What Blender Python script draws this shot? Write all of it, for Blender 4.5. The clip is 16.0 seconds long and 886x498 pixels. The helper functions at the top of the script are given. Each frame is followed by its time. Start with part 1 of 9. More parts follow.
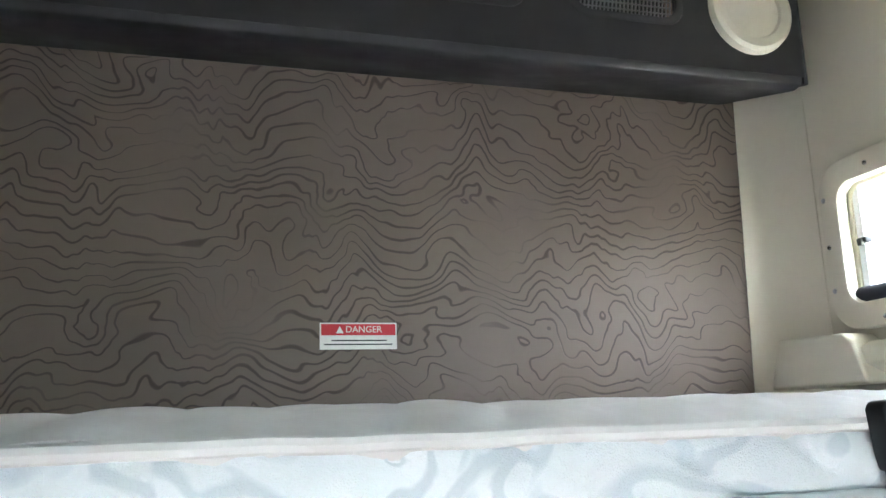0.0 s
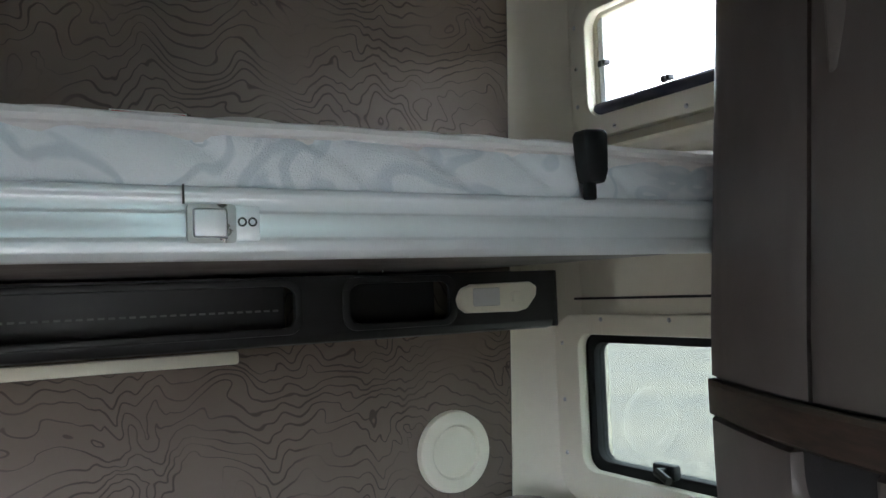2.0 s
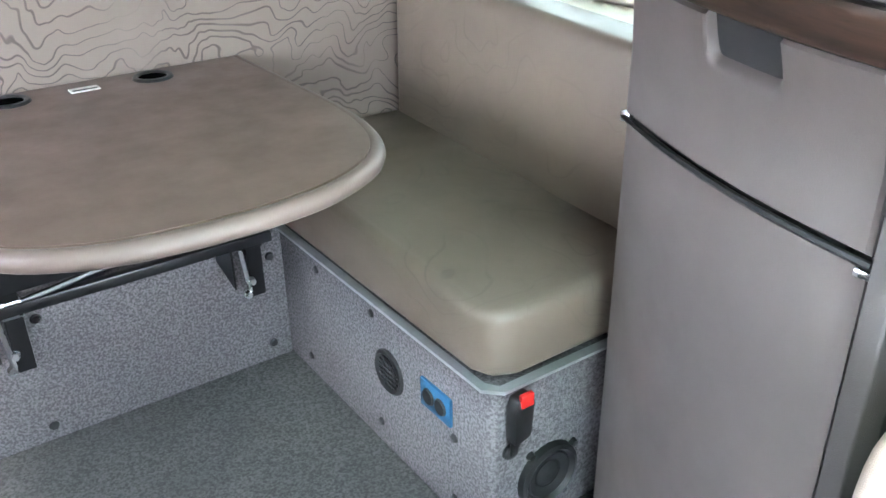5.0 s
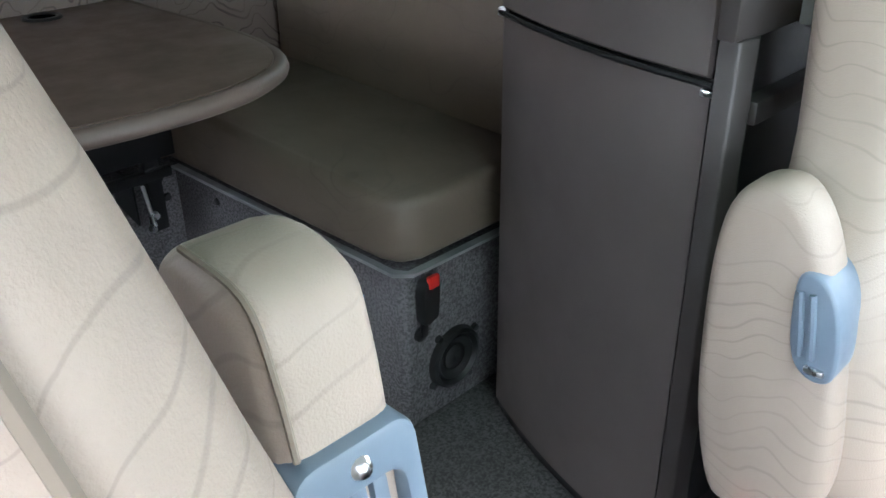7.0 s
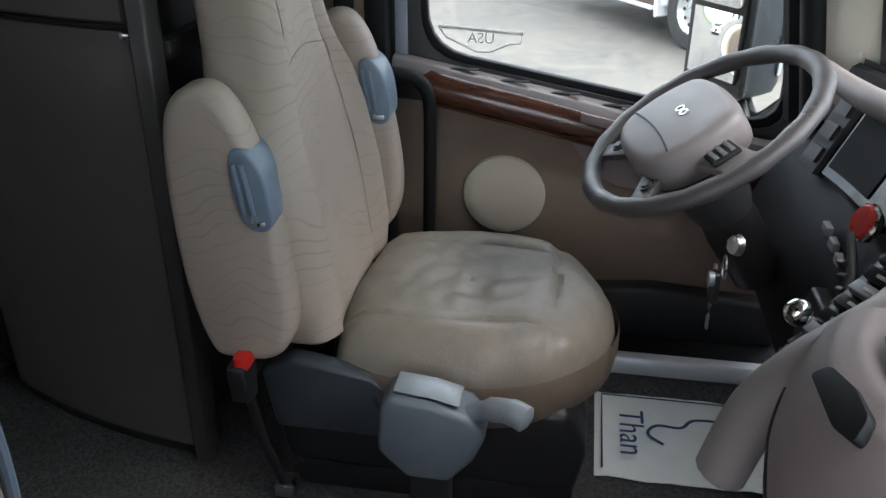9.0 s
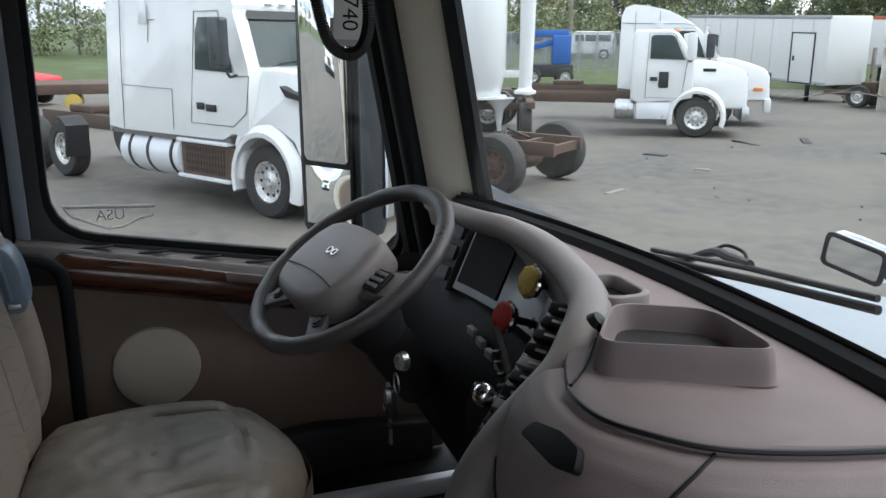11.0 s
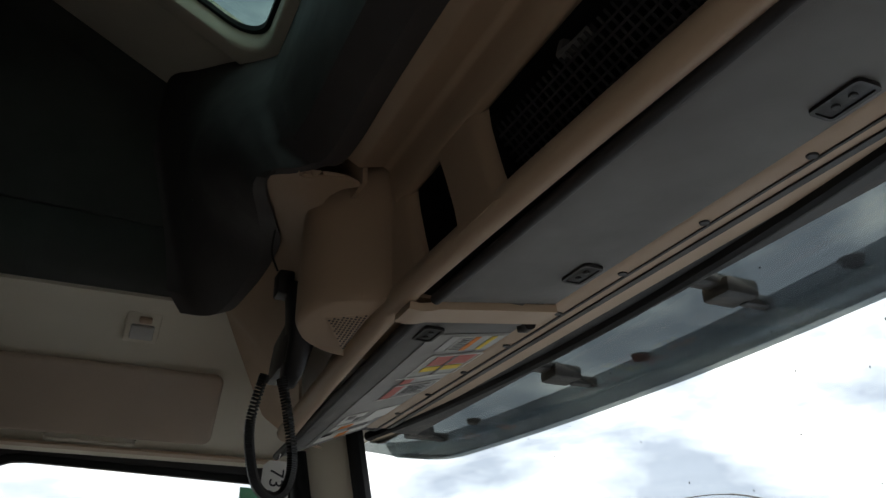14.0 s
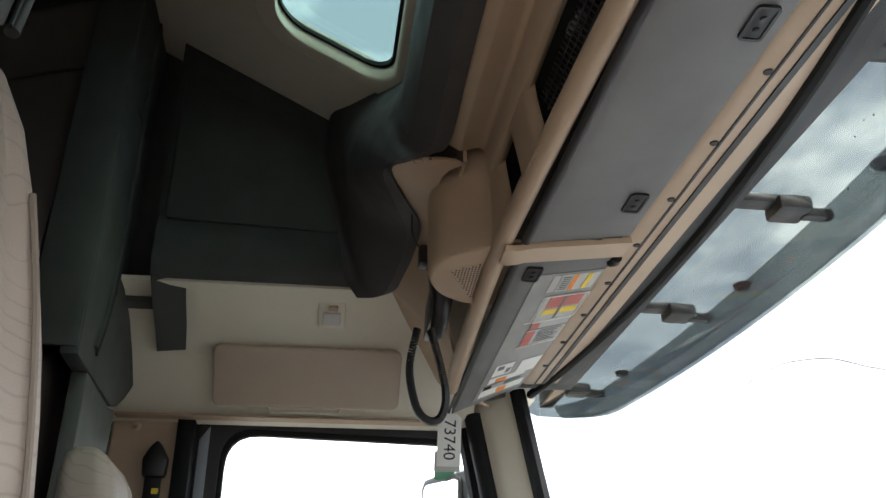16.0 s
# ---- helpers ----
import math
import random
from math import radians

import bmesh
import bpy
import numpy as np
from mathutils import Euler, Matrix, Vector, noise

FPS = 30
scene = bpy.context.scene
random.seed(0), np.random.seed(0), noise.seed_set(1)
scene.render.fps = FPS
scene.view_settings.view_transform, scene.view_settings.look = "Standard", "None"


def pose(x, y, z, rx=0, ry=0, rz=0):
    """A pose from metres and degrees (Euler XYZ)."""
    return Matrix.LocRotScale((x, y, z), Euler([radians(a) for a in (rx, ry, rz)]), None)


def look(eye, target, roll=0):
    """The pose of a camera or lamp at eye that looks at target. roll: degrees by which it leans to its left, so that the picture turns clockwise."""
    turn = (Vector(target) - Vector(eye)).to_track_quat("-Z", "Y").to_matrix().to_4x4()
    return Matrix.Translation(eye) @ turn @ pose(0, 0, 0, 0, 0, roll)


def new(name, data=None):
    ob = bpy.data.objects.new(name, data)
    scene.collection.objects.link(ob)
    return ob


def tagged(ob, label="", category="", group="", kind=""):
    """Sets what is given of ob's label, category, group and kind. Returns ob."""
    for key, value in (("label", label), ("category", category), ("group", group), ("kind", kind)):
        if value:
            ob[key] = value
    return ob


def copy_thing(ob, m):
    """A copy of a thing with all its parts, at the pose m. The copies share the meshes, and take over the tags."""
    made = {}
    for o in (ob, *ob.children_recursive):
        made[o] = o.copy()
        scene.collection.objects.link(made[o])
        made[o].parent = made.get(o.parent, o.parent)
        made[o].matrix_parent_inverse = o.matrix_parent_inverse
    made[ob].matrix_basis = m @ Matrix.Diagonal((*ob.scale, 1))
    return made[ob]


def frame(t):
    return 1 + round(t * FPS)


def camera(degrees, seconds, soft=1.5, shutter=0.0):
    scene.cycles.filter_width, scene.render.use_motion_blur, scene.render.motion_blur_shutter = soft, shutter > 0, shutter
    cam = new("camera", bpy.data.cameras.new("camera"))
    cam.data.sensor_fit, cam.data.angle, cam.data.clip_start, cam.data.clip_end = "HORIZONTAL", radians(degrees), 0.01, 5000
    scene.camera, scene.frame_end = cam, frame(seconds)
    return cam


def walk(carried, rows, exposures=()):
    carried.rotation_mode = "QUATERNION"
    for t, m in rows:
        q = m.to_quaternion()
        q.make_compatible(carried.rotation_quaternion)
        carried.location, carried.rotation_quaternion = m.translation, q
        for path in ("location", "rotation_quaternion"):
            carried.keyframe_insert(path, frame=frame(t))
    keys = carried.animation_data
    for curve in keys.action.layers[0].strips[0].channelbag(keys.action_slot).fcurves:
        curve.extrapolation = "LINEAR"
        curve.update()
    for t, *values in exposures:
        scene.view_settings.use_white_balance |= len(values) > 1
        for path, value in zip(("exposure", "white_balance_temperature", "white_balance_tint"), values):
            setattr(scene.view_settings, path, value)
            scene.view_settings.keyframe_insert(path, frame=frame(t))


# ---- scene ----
from mathutils.bvhtree import BVHTree
cam = camera(54.8, 16.0)
PATH = [
    (0, (0.371, 0.992, 1.639), (0.941, 2.864, 2.051), -2.0),
    (0.5, (0.301, 0.92, 1.617), (1.03, 2.746, 1.985), -2.1),
    (0.8, (0.291, 0.884, 1.575), (1.094, 2.685, 1.91), -2.4),
    (1, (0.279, 0.873, 1.549), (1.121, 2.662, 1.851), -2.4),
    (1.5, (0.294, 0.871, 1.484), (1.237, 2.626, 1.661), -2.4),
    (2, (0.306, 0.848, 1.447), (1.335, 2.56, 1.547), -2.3),
    (2.5, (0.295, 0.836, 1.409), (1.387, 2.51, 1.362), -2.3),
    (2.8, (0.294, 0.84, 1.396), (1.417, 2.479, 1.16), -2.3),
    (3, (0.321, 0.83, 1.371), (1.425, 2.46, 1.016), -1.8),
    (3.5, (0.338, 0.835, 1.34), (1.388, 2.392, 0.653), -1.8),
    (4, (0.331, 0.848, 1.321), (1.345, 2.349, 0.473), -1.5),
    (4.2, (0.33, 0.857, 1.312), (1.336, 2.347, 0.434), -1.4),
    (6.3, (0.254, 0.756, 1.242), (1.33, 2.155, 0.302), -0.7),
    (6.5, (0.219, 0.739, 1.226), (1.319, 2.12, 0.286), -0.8),
    (7, (0.12, 0.714, 1.198), (1.373, 1.962, 0.264), -0.8),
    (7.5, (0.027, 0.651, 1.179), (1.433, 1.733, 0.256), -0.7),
    (8, (-0.021, 0.584, 1.182), (1.519, 1.463, 0.258), -0.4),
    (8.5, (-0.081, 0.518, 1.186), (1.606, 1.094, 0.28), -0.3),
    (8.7, (-0.112, 0.506, 1.175), (1.609, 0.954, 0.259), 0.0),
    (10.8, (-0.199, 0.617, 1.161), (1.657, 0.114, 0.611), -0.4),
    (11, (-0.222, 0.637, 1.156), (1.601, 0.011, 0.624), -0.1),
    (11.5, (-0.276, 0.674, 1.138), (1.453, -0.205, 0.649), 0.3),
    (11.8, (-0.316, 0.701, 1.112), (1.363, -0.289, 0.662), 0.3),
    (12, (-0.339, 0.716, 1.088), (1.333, -0.331, 0.759), 0.3),
    (12.2, (-0.354, 0.725, 1.061), (1.323, -0.355, 0.912), 0.3),
    (12.5, (-0.372, 0.734, 1.012), (1.303, -0.352, 1.134), 0.3),
    (13, (-0.422, 0.749, 0.927), (1.203, -0.297, 1.44), -0.3),
    (13.5, (-0.458, 0.749, 0.894), (1.136, -0.183, 1.662), -0.5),
    (14, (-0.443, 0.69, 0.884), (1.215, -0.048, 1.725), -0.1),
    (14.5, (-0.452, 0.597, 0.892), (1.289, 0.111, 1.749), 0.0),
    (15, (-0.492, 0.564, 0.877), (1.28, 0.227, 1.742), -0.3),
    (15.5, (-0.588, 0.582, 0.79), (1.188, 0.304, 1.666), -0.4),
    (16, (-0.736, 0.597, 0.622), (1.026, 0.329, 1.528), -0.7),
]
walk(cam, [(t, look(eye, target, roll)) for t, eye, target, roll in PATH], exposures=[(0, 6.3, 6100, 10), (0.3, 5.65, 6050, 10), (0.6, 5.15, 6050, 10), (1, 5.05, 6050, 10), (1.5, 4.75, 6050, 10), (2, 4.6, 6050, 10), (2.5, 4.8, 6300, 10), (3, 4.95, 6200, 10), (3.5, 6.1, 6000, 10), (4.2, 6.75, 5900, 10), (6.5, 6.0, 6000, 10), (7, 4.65, 6000, 10), (7.5, 3.8, 6000, 10), (8, 3.85, 6000, 10), (8.5, 3.4, 6050, 10), (8.7, 3.1, 6100, 10), (10.8, 1.5, 6100, 10), (11.5, 1.2, 6100, 10), (12.5, 0.6, 6500, 10), (13, 0.25, 6500, 10), (13.5, 0.6, 6500, 10), (14.5, 1.75, 6500, 10), (15, 2.1, 6500, 10), (15.5, 2.5, 6500, 10), (16, 2.75, 6500, 10)])

# ---- world, sun, light ----
world = bpy.data.worlds.new("overcast_sky")
scene.world = world
world.use_nodes = True
wn, wl = world.node_tree.nodes, world.node_tree.links
wn.clear()
w_out = wn.new("ShaderNodeOutputWorld")
w_bg = wn.new("ShaderNodeBackground")
w_sky = wn.new("ShaderNodeTexSky")
w_sky.sky_type = "NISHITA"
w_sky.sun_disc = False
w_sky.sun_elevation = radians(59)
w_sky.sun_rotation = radians(200)
w_co = wn.new("ShaderNodeTexCoord")
w_map = wn.new("ShaderNodeMapping")
w_map.inputs["Scale"].default_value = (1.0, 1.0, 2.6)
w_map.inputs["Location"].default_value = (0.35, 0.2, 0.1)
w_n1 = wn.new("ShaderNodeTexNoise")
w_n1.inputs["Scale"].default_value = 5.2
w_n1.inputs["Detail"].default_value = 9
w_n1.inputs["Roughness"].default_value = 0.56
w_n1.inputs["Distortion"].default_value = 0.15
w_ramp = wn.new("ShaderNodeValToRGB")
w_ramp.color_ramp.elements[0].position = 0.40
w_ramp.color_ramp.elements[0].color = (3.0, 3.3, 3.9, 1)
w_ramp.color_ramp.elements[1].position = 0.60
w_ramp.color_ramp.elements[1].color = (9.6, 9.6, 9.5, 1)
w_mid = w_ramp.color_ramp.elements.new(0.50)
w_mid.color = (5.0, 5.3, 5.8, 1)
w_mix = wn.new("ShaderNodeMix")
w_mix.data_type = "RGBA"
w_mix.inputs["Factor"].default_value = 0.93
w_bg.inputs["Strength"].default_value = 0.1
wl.new(w_co.outputs["Generated"], w_map.inputs["Vector"])
wl.new(w_map.outputs["Vector"], w_n1.inputs["Vector"])
wl.new(w_n1.outputs["Fac"], w_ramp.inputs["Fac"])
wl.new(w_sky.outputs["Color"], w_mix.inputs[6])
wl.new(w_ramp.outputs["Color"], w_mix.inputs[7])
wl.new(w_mix.outputs[2], w_bg.inputs["Color"])
wl.new(w_bg.outputs["Background"], w_out.inputs["Surface"])

sun = new("sun", bpy.data.lights.new("sun", "SUN"))
sun.data.energy = 1.4
sun.data.angle = radians(50)
sun.data.color = (1.0, 0.97, 0.92)
sun.matrix_world = look((0, 0, 10), (1.6, 4.6, 2.0))

# ---- small builders ----
BASE = {}


def mesh_of(name, bm, material, smooth=True):
    bmesh.ops.recalc_face_normals(bm, faces=bm.faces)
    me = bpy.data.meshes.new(name)
    if smooth:
        for f in bm.faces:
            f.smooth = True
        for e in bm.edges:
            if len(e.link_faces) == 2 and e.calc_face_angle(0) > 0.7:
                e.smooth = False
    bm.to_mesh(me)
    bm.free()
    me.materials.append(material)
    return me


def thing(name, at, label, category, group="", kind="", m=None):
    """An Empty at the base of a thing."""
    ob = new(name)
    ob.empty_display_size = 0.05
    if m is None:
        m = pose(*at)
    ob.matrix_world = m
    BASE[ob] = m
    return tagged(ob, label, category, group, kind)


def part(name, bm, material, parent, label="", smooth=True, local=False):
    """One mesh under a thing or a part; the bmesh is in world places, or in the thing's own (local)."""
    m = BASE[parent]
    if not local:
        bm.transform(m.inverted())
    ob = new(name, mesh_of(name, bm, material, smooth))
    ob.parent = parent
    BASE[ob] = m
    if label:
        ob["label"] = label
    return ob


def solid(name, bm, material, label, category, group="", kind="", smooth=True, m=None):
    """A thing that is one mesh; its origin stands at the middle of its underside."""
    if m is None:
        bmesh.ops.recalc_face_normals(bm, faces=bm.faces)
        xs = [v.co for v in bm.verts]
        lo = Vector([min(c[i] for c in xs) for i in range(3)])
        hi = Vector([max(c[i] for c in xs) for i in range(3)])
        m = pose((lo.x + hi.x) / 2, (lo.y + hi.y) / 2, lo.z)
        bm.transform(m.inverted())
    ob = new(name, mesh_of(name, bm, material, smooth))
    ob.matrix_world = m
    BASE[ob] = m
    return tagged(ob, label, category, group, kind)


def bevelled(bm, r, seg=2, sharp=0.6):
    if r > 0:
        es = [e for e in bm.edges if len(e.link_faces) == 2 and e.calc_face_angle(0) > sharp]
        bmesh.ops.bevel(bm, geom=es, offset=r, segments=seg, profile=0.5, affect="EDGES", clamp_overlap=True)
    return bm


def box(x0, x1, y0, y1, z0, z1, r=0.0, seg=2):
    bm = bmesh.new()
    vs = [bm.verts.new((x, y, z)) for x in (x0, x1) for y in (y0, y1) for z in (z0, z1)]
    for q in ((0, 1, 3, 2), (4, 6, 7, 5), (0, 4, 5, 1), (2, 3, 7, 6), (0, 2, 6, 4), (1, 5, 7, 3)):
        bm.faces.new([vs[i] for i in q])
    bmesh.ops.recalc_face_normals(bm, faces=bm.faces)
    return bevelled(bm, r, seg)


def prism(pts, axis, a, b, r=0.0, seg=2):
    """A flat outline of (u, v), drawn out along an axis: x has (y, z), y has (x, z), z has (x, y)."""
    bm = bmesh.new()
    put = {"x": lambda u, v, w: (w, u, v), "y": lambda u, v, w: (u, w, v), "z": lambda u, v, w: (u, v, w)}[axis]
    lo = [bm.verts.new(put(u, v, a)) for u, v in pts]
    hi = [bm.verts.new(put(u, v, b)) for u, v in pts]
    n = len(pts)
    bm.faces.new(lo)
    bm.faces.new(hi[::-1])
    for i in range(n):
        bm.faces.new((lo[i], hi[i], hi[(i + 1) % n], lo[(i + 1) % n]))
    bmesh.ops.recalc_face_normals(bm, faces=bm.faces)
    return bevelled(bm, r, seg)


def rrect(u0, u1, v0, v1, r, n=5):
    """A rectangle's outline with round corners."""
    out = []
    for cu, cv, a0 in ((u1 - r, v1 - r, 0), (u0 + r, v1 - r, 90), (u0 + r, v0 + r, 180), (u1 - r, v0 + r, 270)):
        for i in range(n + 1):
            a = radians(a0 + 90 * i / n)
            out.append((cu + r * math.cos(a), cv + r * math.sin(a)))
    return out


def smooth_line(pts, n=6, closed=False):
    """Catmull-Rom through points of any size."""
    pts = [Vector(p) for p in pts]
    out, k = [], len(pts)
    for i in range(k if closed else k - 1):
        p1, p2 = pts[i], pts[(i + 1) % k]
        p0 = pts[(i - 1) % k] if closed or i else p1
        p3 = pts[(i + 2) % k] if closed or i + 2 < k else p2
        for j in range(n):
            t = j / n
            out.append(0.5 * (2 * p1 + (p2 - p0) * t + (2 * p0 - 5 * p1 + 4 * p2 - p3) * t * t + (3 * p1 - p0 - 3 * p2 + p3) * t ** 3))
    if not closed:
        out.append(pts[-1])
    return out


def loft(rings, cap=True, closed=True):
    bm = bmesh.new()
    vs = [[bm.verts.new(p) for p in ring] for ring in rings]
    n = len(rings[0])
    for a, b in zip(vs, vs[1:]):
        for i in range(n if closed else n - 1):
            j = (i + 1) % n
            bm.faces.new((a[i], a[j], b[j], b[i]))
    if cap and closed:
        bm.faces.new(vs[0][::-1])
        bm.faces.new(vs[-1])
    bmesh.ops.recalc_face_normals(bm, faces=bm.faces)
    return bm


def tube(pts, r, n=10, squash=1.0, cap=True):
    """A round bar along points; r may be a list, one for each point."""
    pts = [Vector(p) for p in pts]
    rings, up = [], Vector((0, 0, 1))
    rs = r if isinstance(r, (list, tuple)) else [r] * len(pts)
    side = None
    for i, p in enumerate(pts):
        d = (pts[min(i + 1, len(pts) - 1)] - pts[max(i - 1, 0)]).normalized()
        if side is None:
            side = d.cross(up if abs(d.z) < 0.9 else Vector((1, 0, 0))).normalized()
        side = (side - d * side.dot(d)).normalized()
        top = side.cross(d)
        rings.append([p + rs[i] * (math.cos(a) * side + squash * math.sin(a) * top) for a in (2 * math.pi * k / n for k in range(n))])
    return loft(rings, cap)


def lathe(profile, n=24, m=None):
    """A profile of (radius, height) turned about z, then moved by m."""
    bm = loft([[(r * math.cos(2 * math.pi * k / n), r * math.sin(2 * math.pi * k / n), h) for k in range(n)] for r, h in profile])
    if m is not None:
        bm.transform(m)
    return bm


def slab(f, nu, nv, thick):
    """A curved sheet f(u, v) with a thickness along its own normal."""
    pts = [[Vector(f(i / nu, j / nv)) for j in range(nv + 1)] for i in range(nu + 1)]
    nor = []
    for i in range(nu + 1):
        row = []
        for j in range(nv + 1):
            a = pts[min(i + 1, nu)][j] - pts[max(i - 1, 0)][j]
            b = pts[i][min(j + 1, nv)] - pts[i][max(j - 1, 0)]
            row.append(a.cross(b).normalized())
        nor.append(row)
    bm = bmesh.new()
    top = [[bm.verts.new(p) for p in row] for row in pts]
    low = [[bm.verts.new(p + thick * q) for p, q in zip(r, s)] for r, s in zip(pts, nor)]
    for i in range(nu):
        for j in range(nv):
            bm.faces.new((top[i][j], top[i + 1][j], top[i + 1][j + 1], top[i][j + 1]))
            bm.faces.new((low[i][j], low[i][j + 1], low[i + 1][j + 1], low[i + 1][j]))
    for i in range(nu):
        for j in (0, nv):
            bm.faces.new((top[i][j], top[i + 1][j], low[i + 1][j], low[i][j]))
    for j in range(nv):
        for i in (0, nu):
            bm.faces.new((top[i][j], top[i][j + 1], low[i][j + 1], low[i][j]))
    bmesh.ops.recalc_face_normals(bm, faces=bm.faces)
    return bm


def joined(*bms):
    out = bmesh.new()
    for b in bms:
        me = bpy.data.meshes.new("tmp")
        b.to_mesh(me)
        b.free()
        out.from_mesh(me)
        bpy.data.meshes.remove(me)
    return out


def ring_frame(outer, inner, axis, a, b, r=0.0):
    """A flat frame between two outlines of the same number of points."""
    put = {"x": lambda u, v, w: (w, u, v), "y": lambda u, v, w: (u, w, v), "z": lambda u, v, w: (u, v, w)}[axis]
    bm = bmesh.new()
    rows = [[bm.verts.new(put(u, v, w)) for u, v in line] for line, w in ((outer, a), (outer, b), (inner, b), (inner, a))]
    n = len(outer)
    for k in range(4):
        p, q = rows[k], rows[(k + 1) % 4]
        for i in range(n):
            bm.faces.new((p[i], p[(i + 1) % n], q[(i + 1) % n], q[i]))
    bmesh.ops.recalc_face_normals(bm, faces=bm.faces)
    return bevelled(bm, r, 2)


def placed(bm, m):
    bm.transform(m)
    return bm


def wall_with_holes(u0, u1, v0, v1, holes, axis, a, b):
    """A wall with rectangular openings (u0, u1, v0, v1)."""
    us = sorted({u0, u1, *(h[0] for h in holes), *(h[1] for h in holes)})
    vs = sorted({v0, v1, *(h[2] for h in holes), *(h[3] for h in holes)})
    put = {"x": lambda u, v, w: (w, u, v), "y": lambda u, v, w: (u, w, v), "z": lambda u, v, w: (u, v, w)}[axis]
    bm = bmesh.new()
    cache = {}

    def vert(u, v, w):
        if (u, v, w) not in cache:
            cache[u, v, w] = bm.verts.new(put(u, v, w))
        return cache[u, v, w]

    def full(i, j):
        if not (0 <= i < len(us) - 1 and 0 <= j < len(vs) - 1):
            return False
        cu, cv = (us[i] + us[i + 1]) / 2, (vs[j] + vs[j + 1]) / 2
        return not any(h[0] < cu < h[1] and h[2] < cv < h[3] for h in holes)

    for i in range(len(us) - 1):
        for j in range(len(vs) - 1):
            if full(i, j):
                for w in (a, b):
                    bm.faces.new([vert(us[p], vs[q], w) for p, q in ((i, j), (i + 1, j), (i + 1, j + 1), (i, j + 1))])
                for di, dj, (p1, q1), (p2, q2) in ((-1, 0, (i, j), (i, j + 1)), (1, 0, (i + 1, j), (i + 1, j + 1)), (0, -1, (i, j), (i + 1, j)), (0, 1, (i, j + 1), (i + 1, j + 1))):
                    if not full(i + di, j + dj):
                        bm.faces.new([vert(us[p1], vs[q1], a), vert(us[p2], vs[q2], a), vert(us[p2], vs[q2], b), vert(us[p1], vs[q1], b)])
    bmesh.ops.recalc_face_normals(bm, faces=bm.faces)
    return bm

# ---- materials ----
def mat(name, colour, rough=0.6, metal=0.0, grain=0.0, grain_size=400, bump=0.0, bump_size=300, stain=0.0, stain_size=6, coat=0.0, spec=0.5, tint=None):
    """A painted, moulded or woven surface: colour varied by fine grain and broad wear, with a fine relief."""
    m = bpy.data.materials.new(name)
    m.use_nodes = True
    nt = m.node_tree
    p = nt.nodes["Principled BSDF"]
    p.inputs["Roughness"].default_value = rough
    p.inputs["Metallic"].default_value = metal
    p.inputs["Coat Weight"].default_value = coat
    p.inputs["Specular IOR Level"].default_value = spec
    co = nt.nodes.new("ShaderNodeTexCoord")
    base = nt.nodes.new("ShaderNodeRGB")
    base.outputs[0].default_value = (*colour, 1)
    out = base.outputs[0]
    dark = tint or tuple(c * 0.45 for c in colour)
    for amount, size, detail in ((stain, stain_size, 6), (grain, grain_size, 3)):
        if amount:
            n = nt.nodes.new("ShaderNodeTexNoise")
            n.inputs["Scale"].default_value = size
            n.inputs["Detail"].default_value = detail
            n.inputs["Roughness"].default_value = 0.6
            r = nt.nodes.new("ShaderNodeMapRange")
            r.inputs["From Min"].default_value = 0.38
            r.inputs["From Max"].default_value = 0.68
            r.inputs["To Max"].default_value = amount
            mx = nt.nodes.new("ShaderNodeMix")
            mx.data_type = "RGBA"
            mx.inputs[7].default_value = (*dark, 1)
            nt.links.new(co.outputs["Object"], n.inputs["Vector"])
            nt.links.new(n.outputs["Fac"], r.inputs["Value"])
            nt.links.new(r.outputs["Result"], mx.inputs["Factor"])
            nt.links.new(out, mx.inputs[6])
            out = mx.outputs[2]
            if amount == stain:
                rr = nt.nodes.new("ShaderNodeMapRange")
                rr.inputs["From Min"].default_value = 0.3
                rr.inputs["From Max"].default_value = 0.7
                rr.inputs["To Min"].default_value = max(0.02, rough - 0.12)
                rr.inputs["To Max"].default_value = min(1.0, rough + 0.12)
                nt.links.new(n.outputs["Fac"], rr.inputs["Value"])
                nt.links.new(rr.outputs["Result"], p.inputs["Roughness"])
    nt.links.new(out, p.inputs["Base Color"])
    if bump:
        n = nt.nodes.new("ShaderNodeTexNoise")
        n.inputs["Scale"].default_value = bump_size
        n.inputs["Detail"].default_value = 3
        b = nt.nodes.new("ShaderNodeBump")
        b.inputs["Strength"].default_value = min(1.0, bump)
        b.inputs["Distance"].default_value = 0.002
        nt.links.new(co.outputs["Object"], n.inputs["Vector"])
        nt.links.new(n.outputs["Fac"], b.inputs["Height"])
        nt.links.new(b.outputs["Normal"], p.inputs["Normal"])
    return m


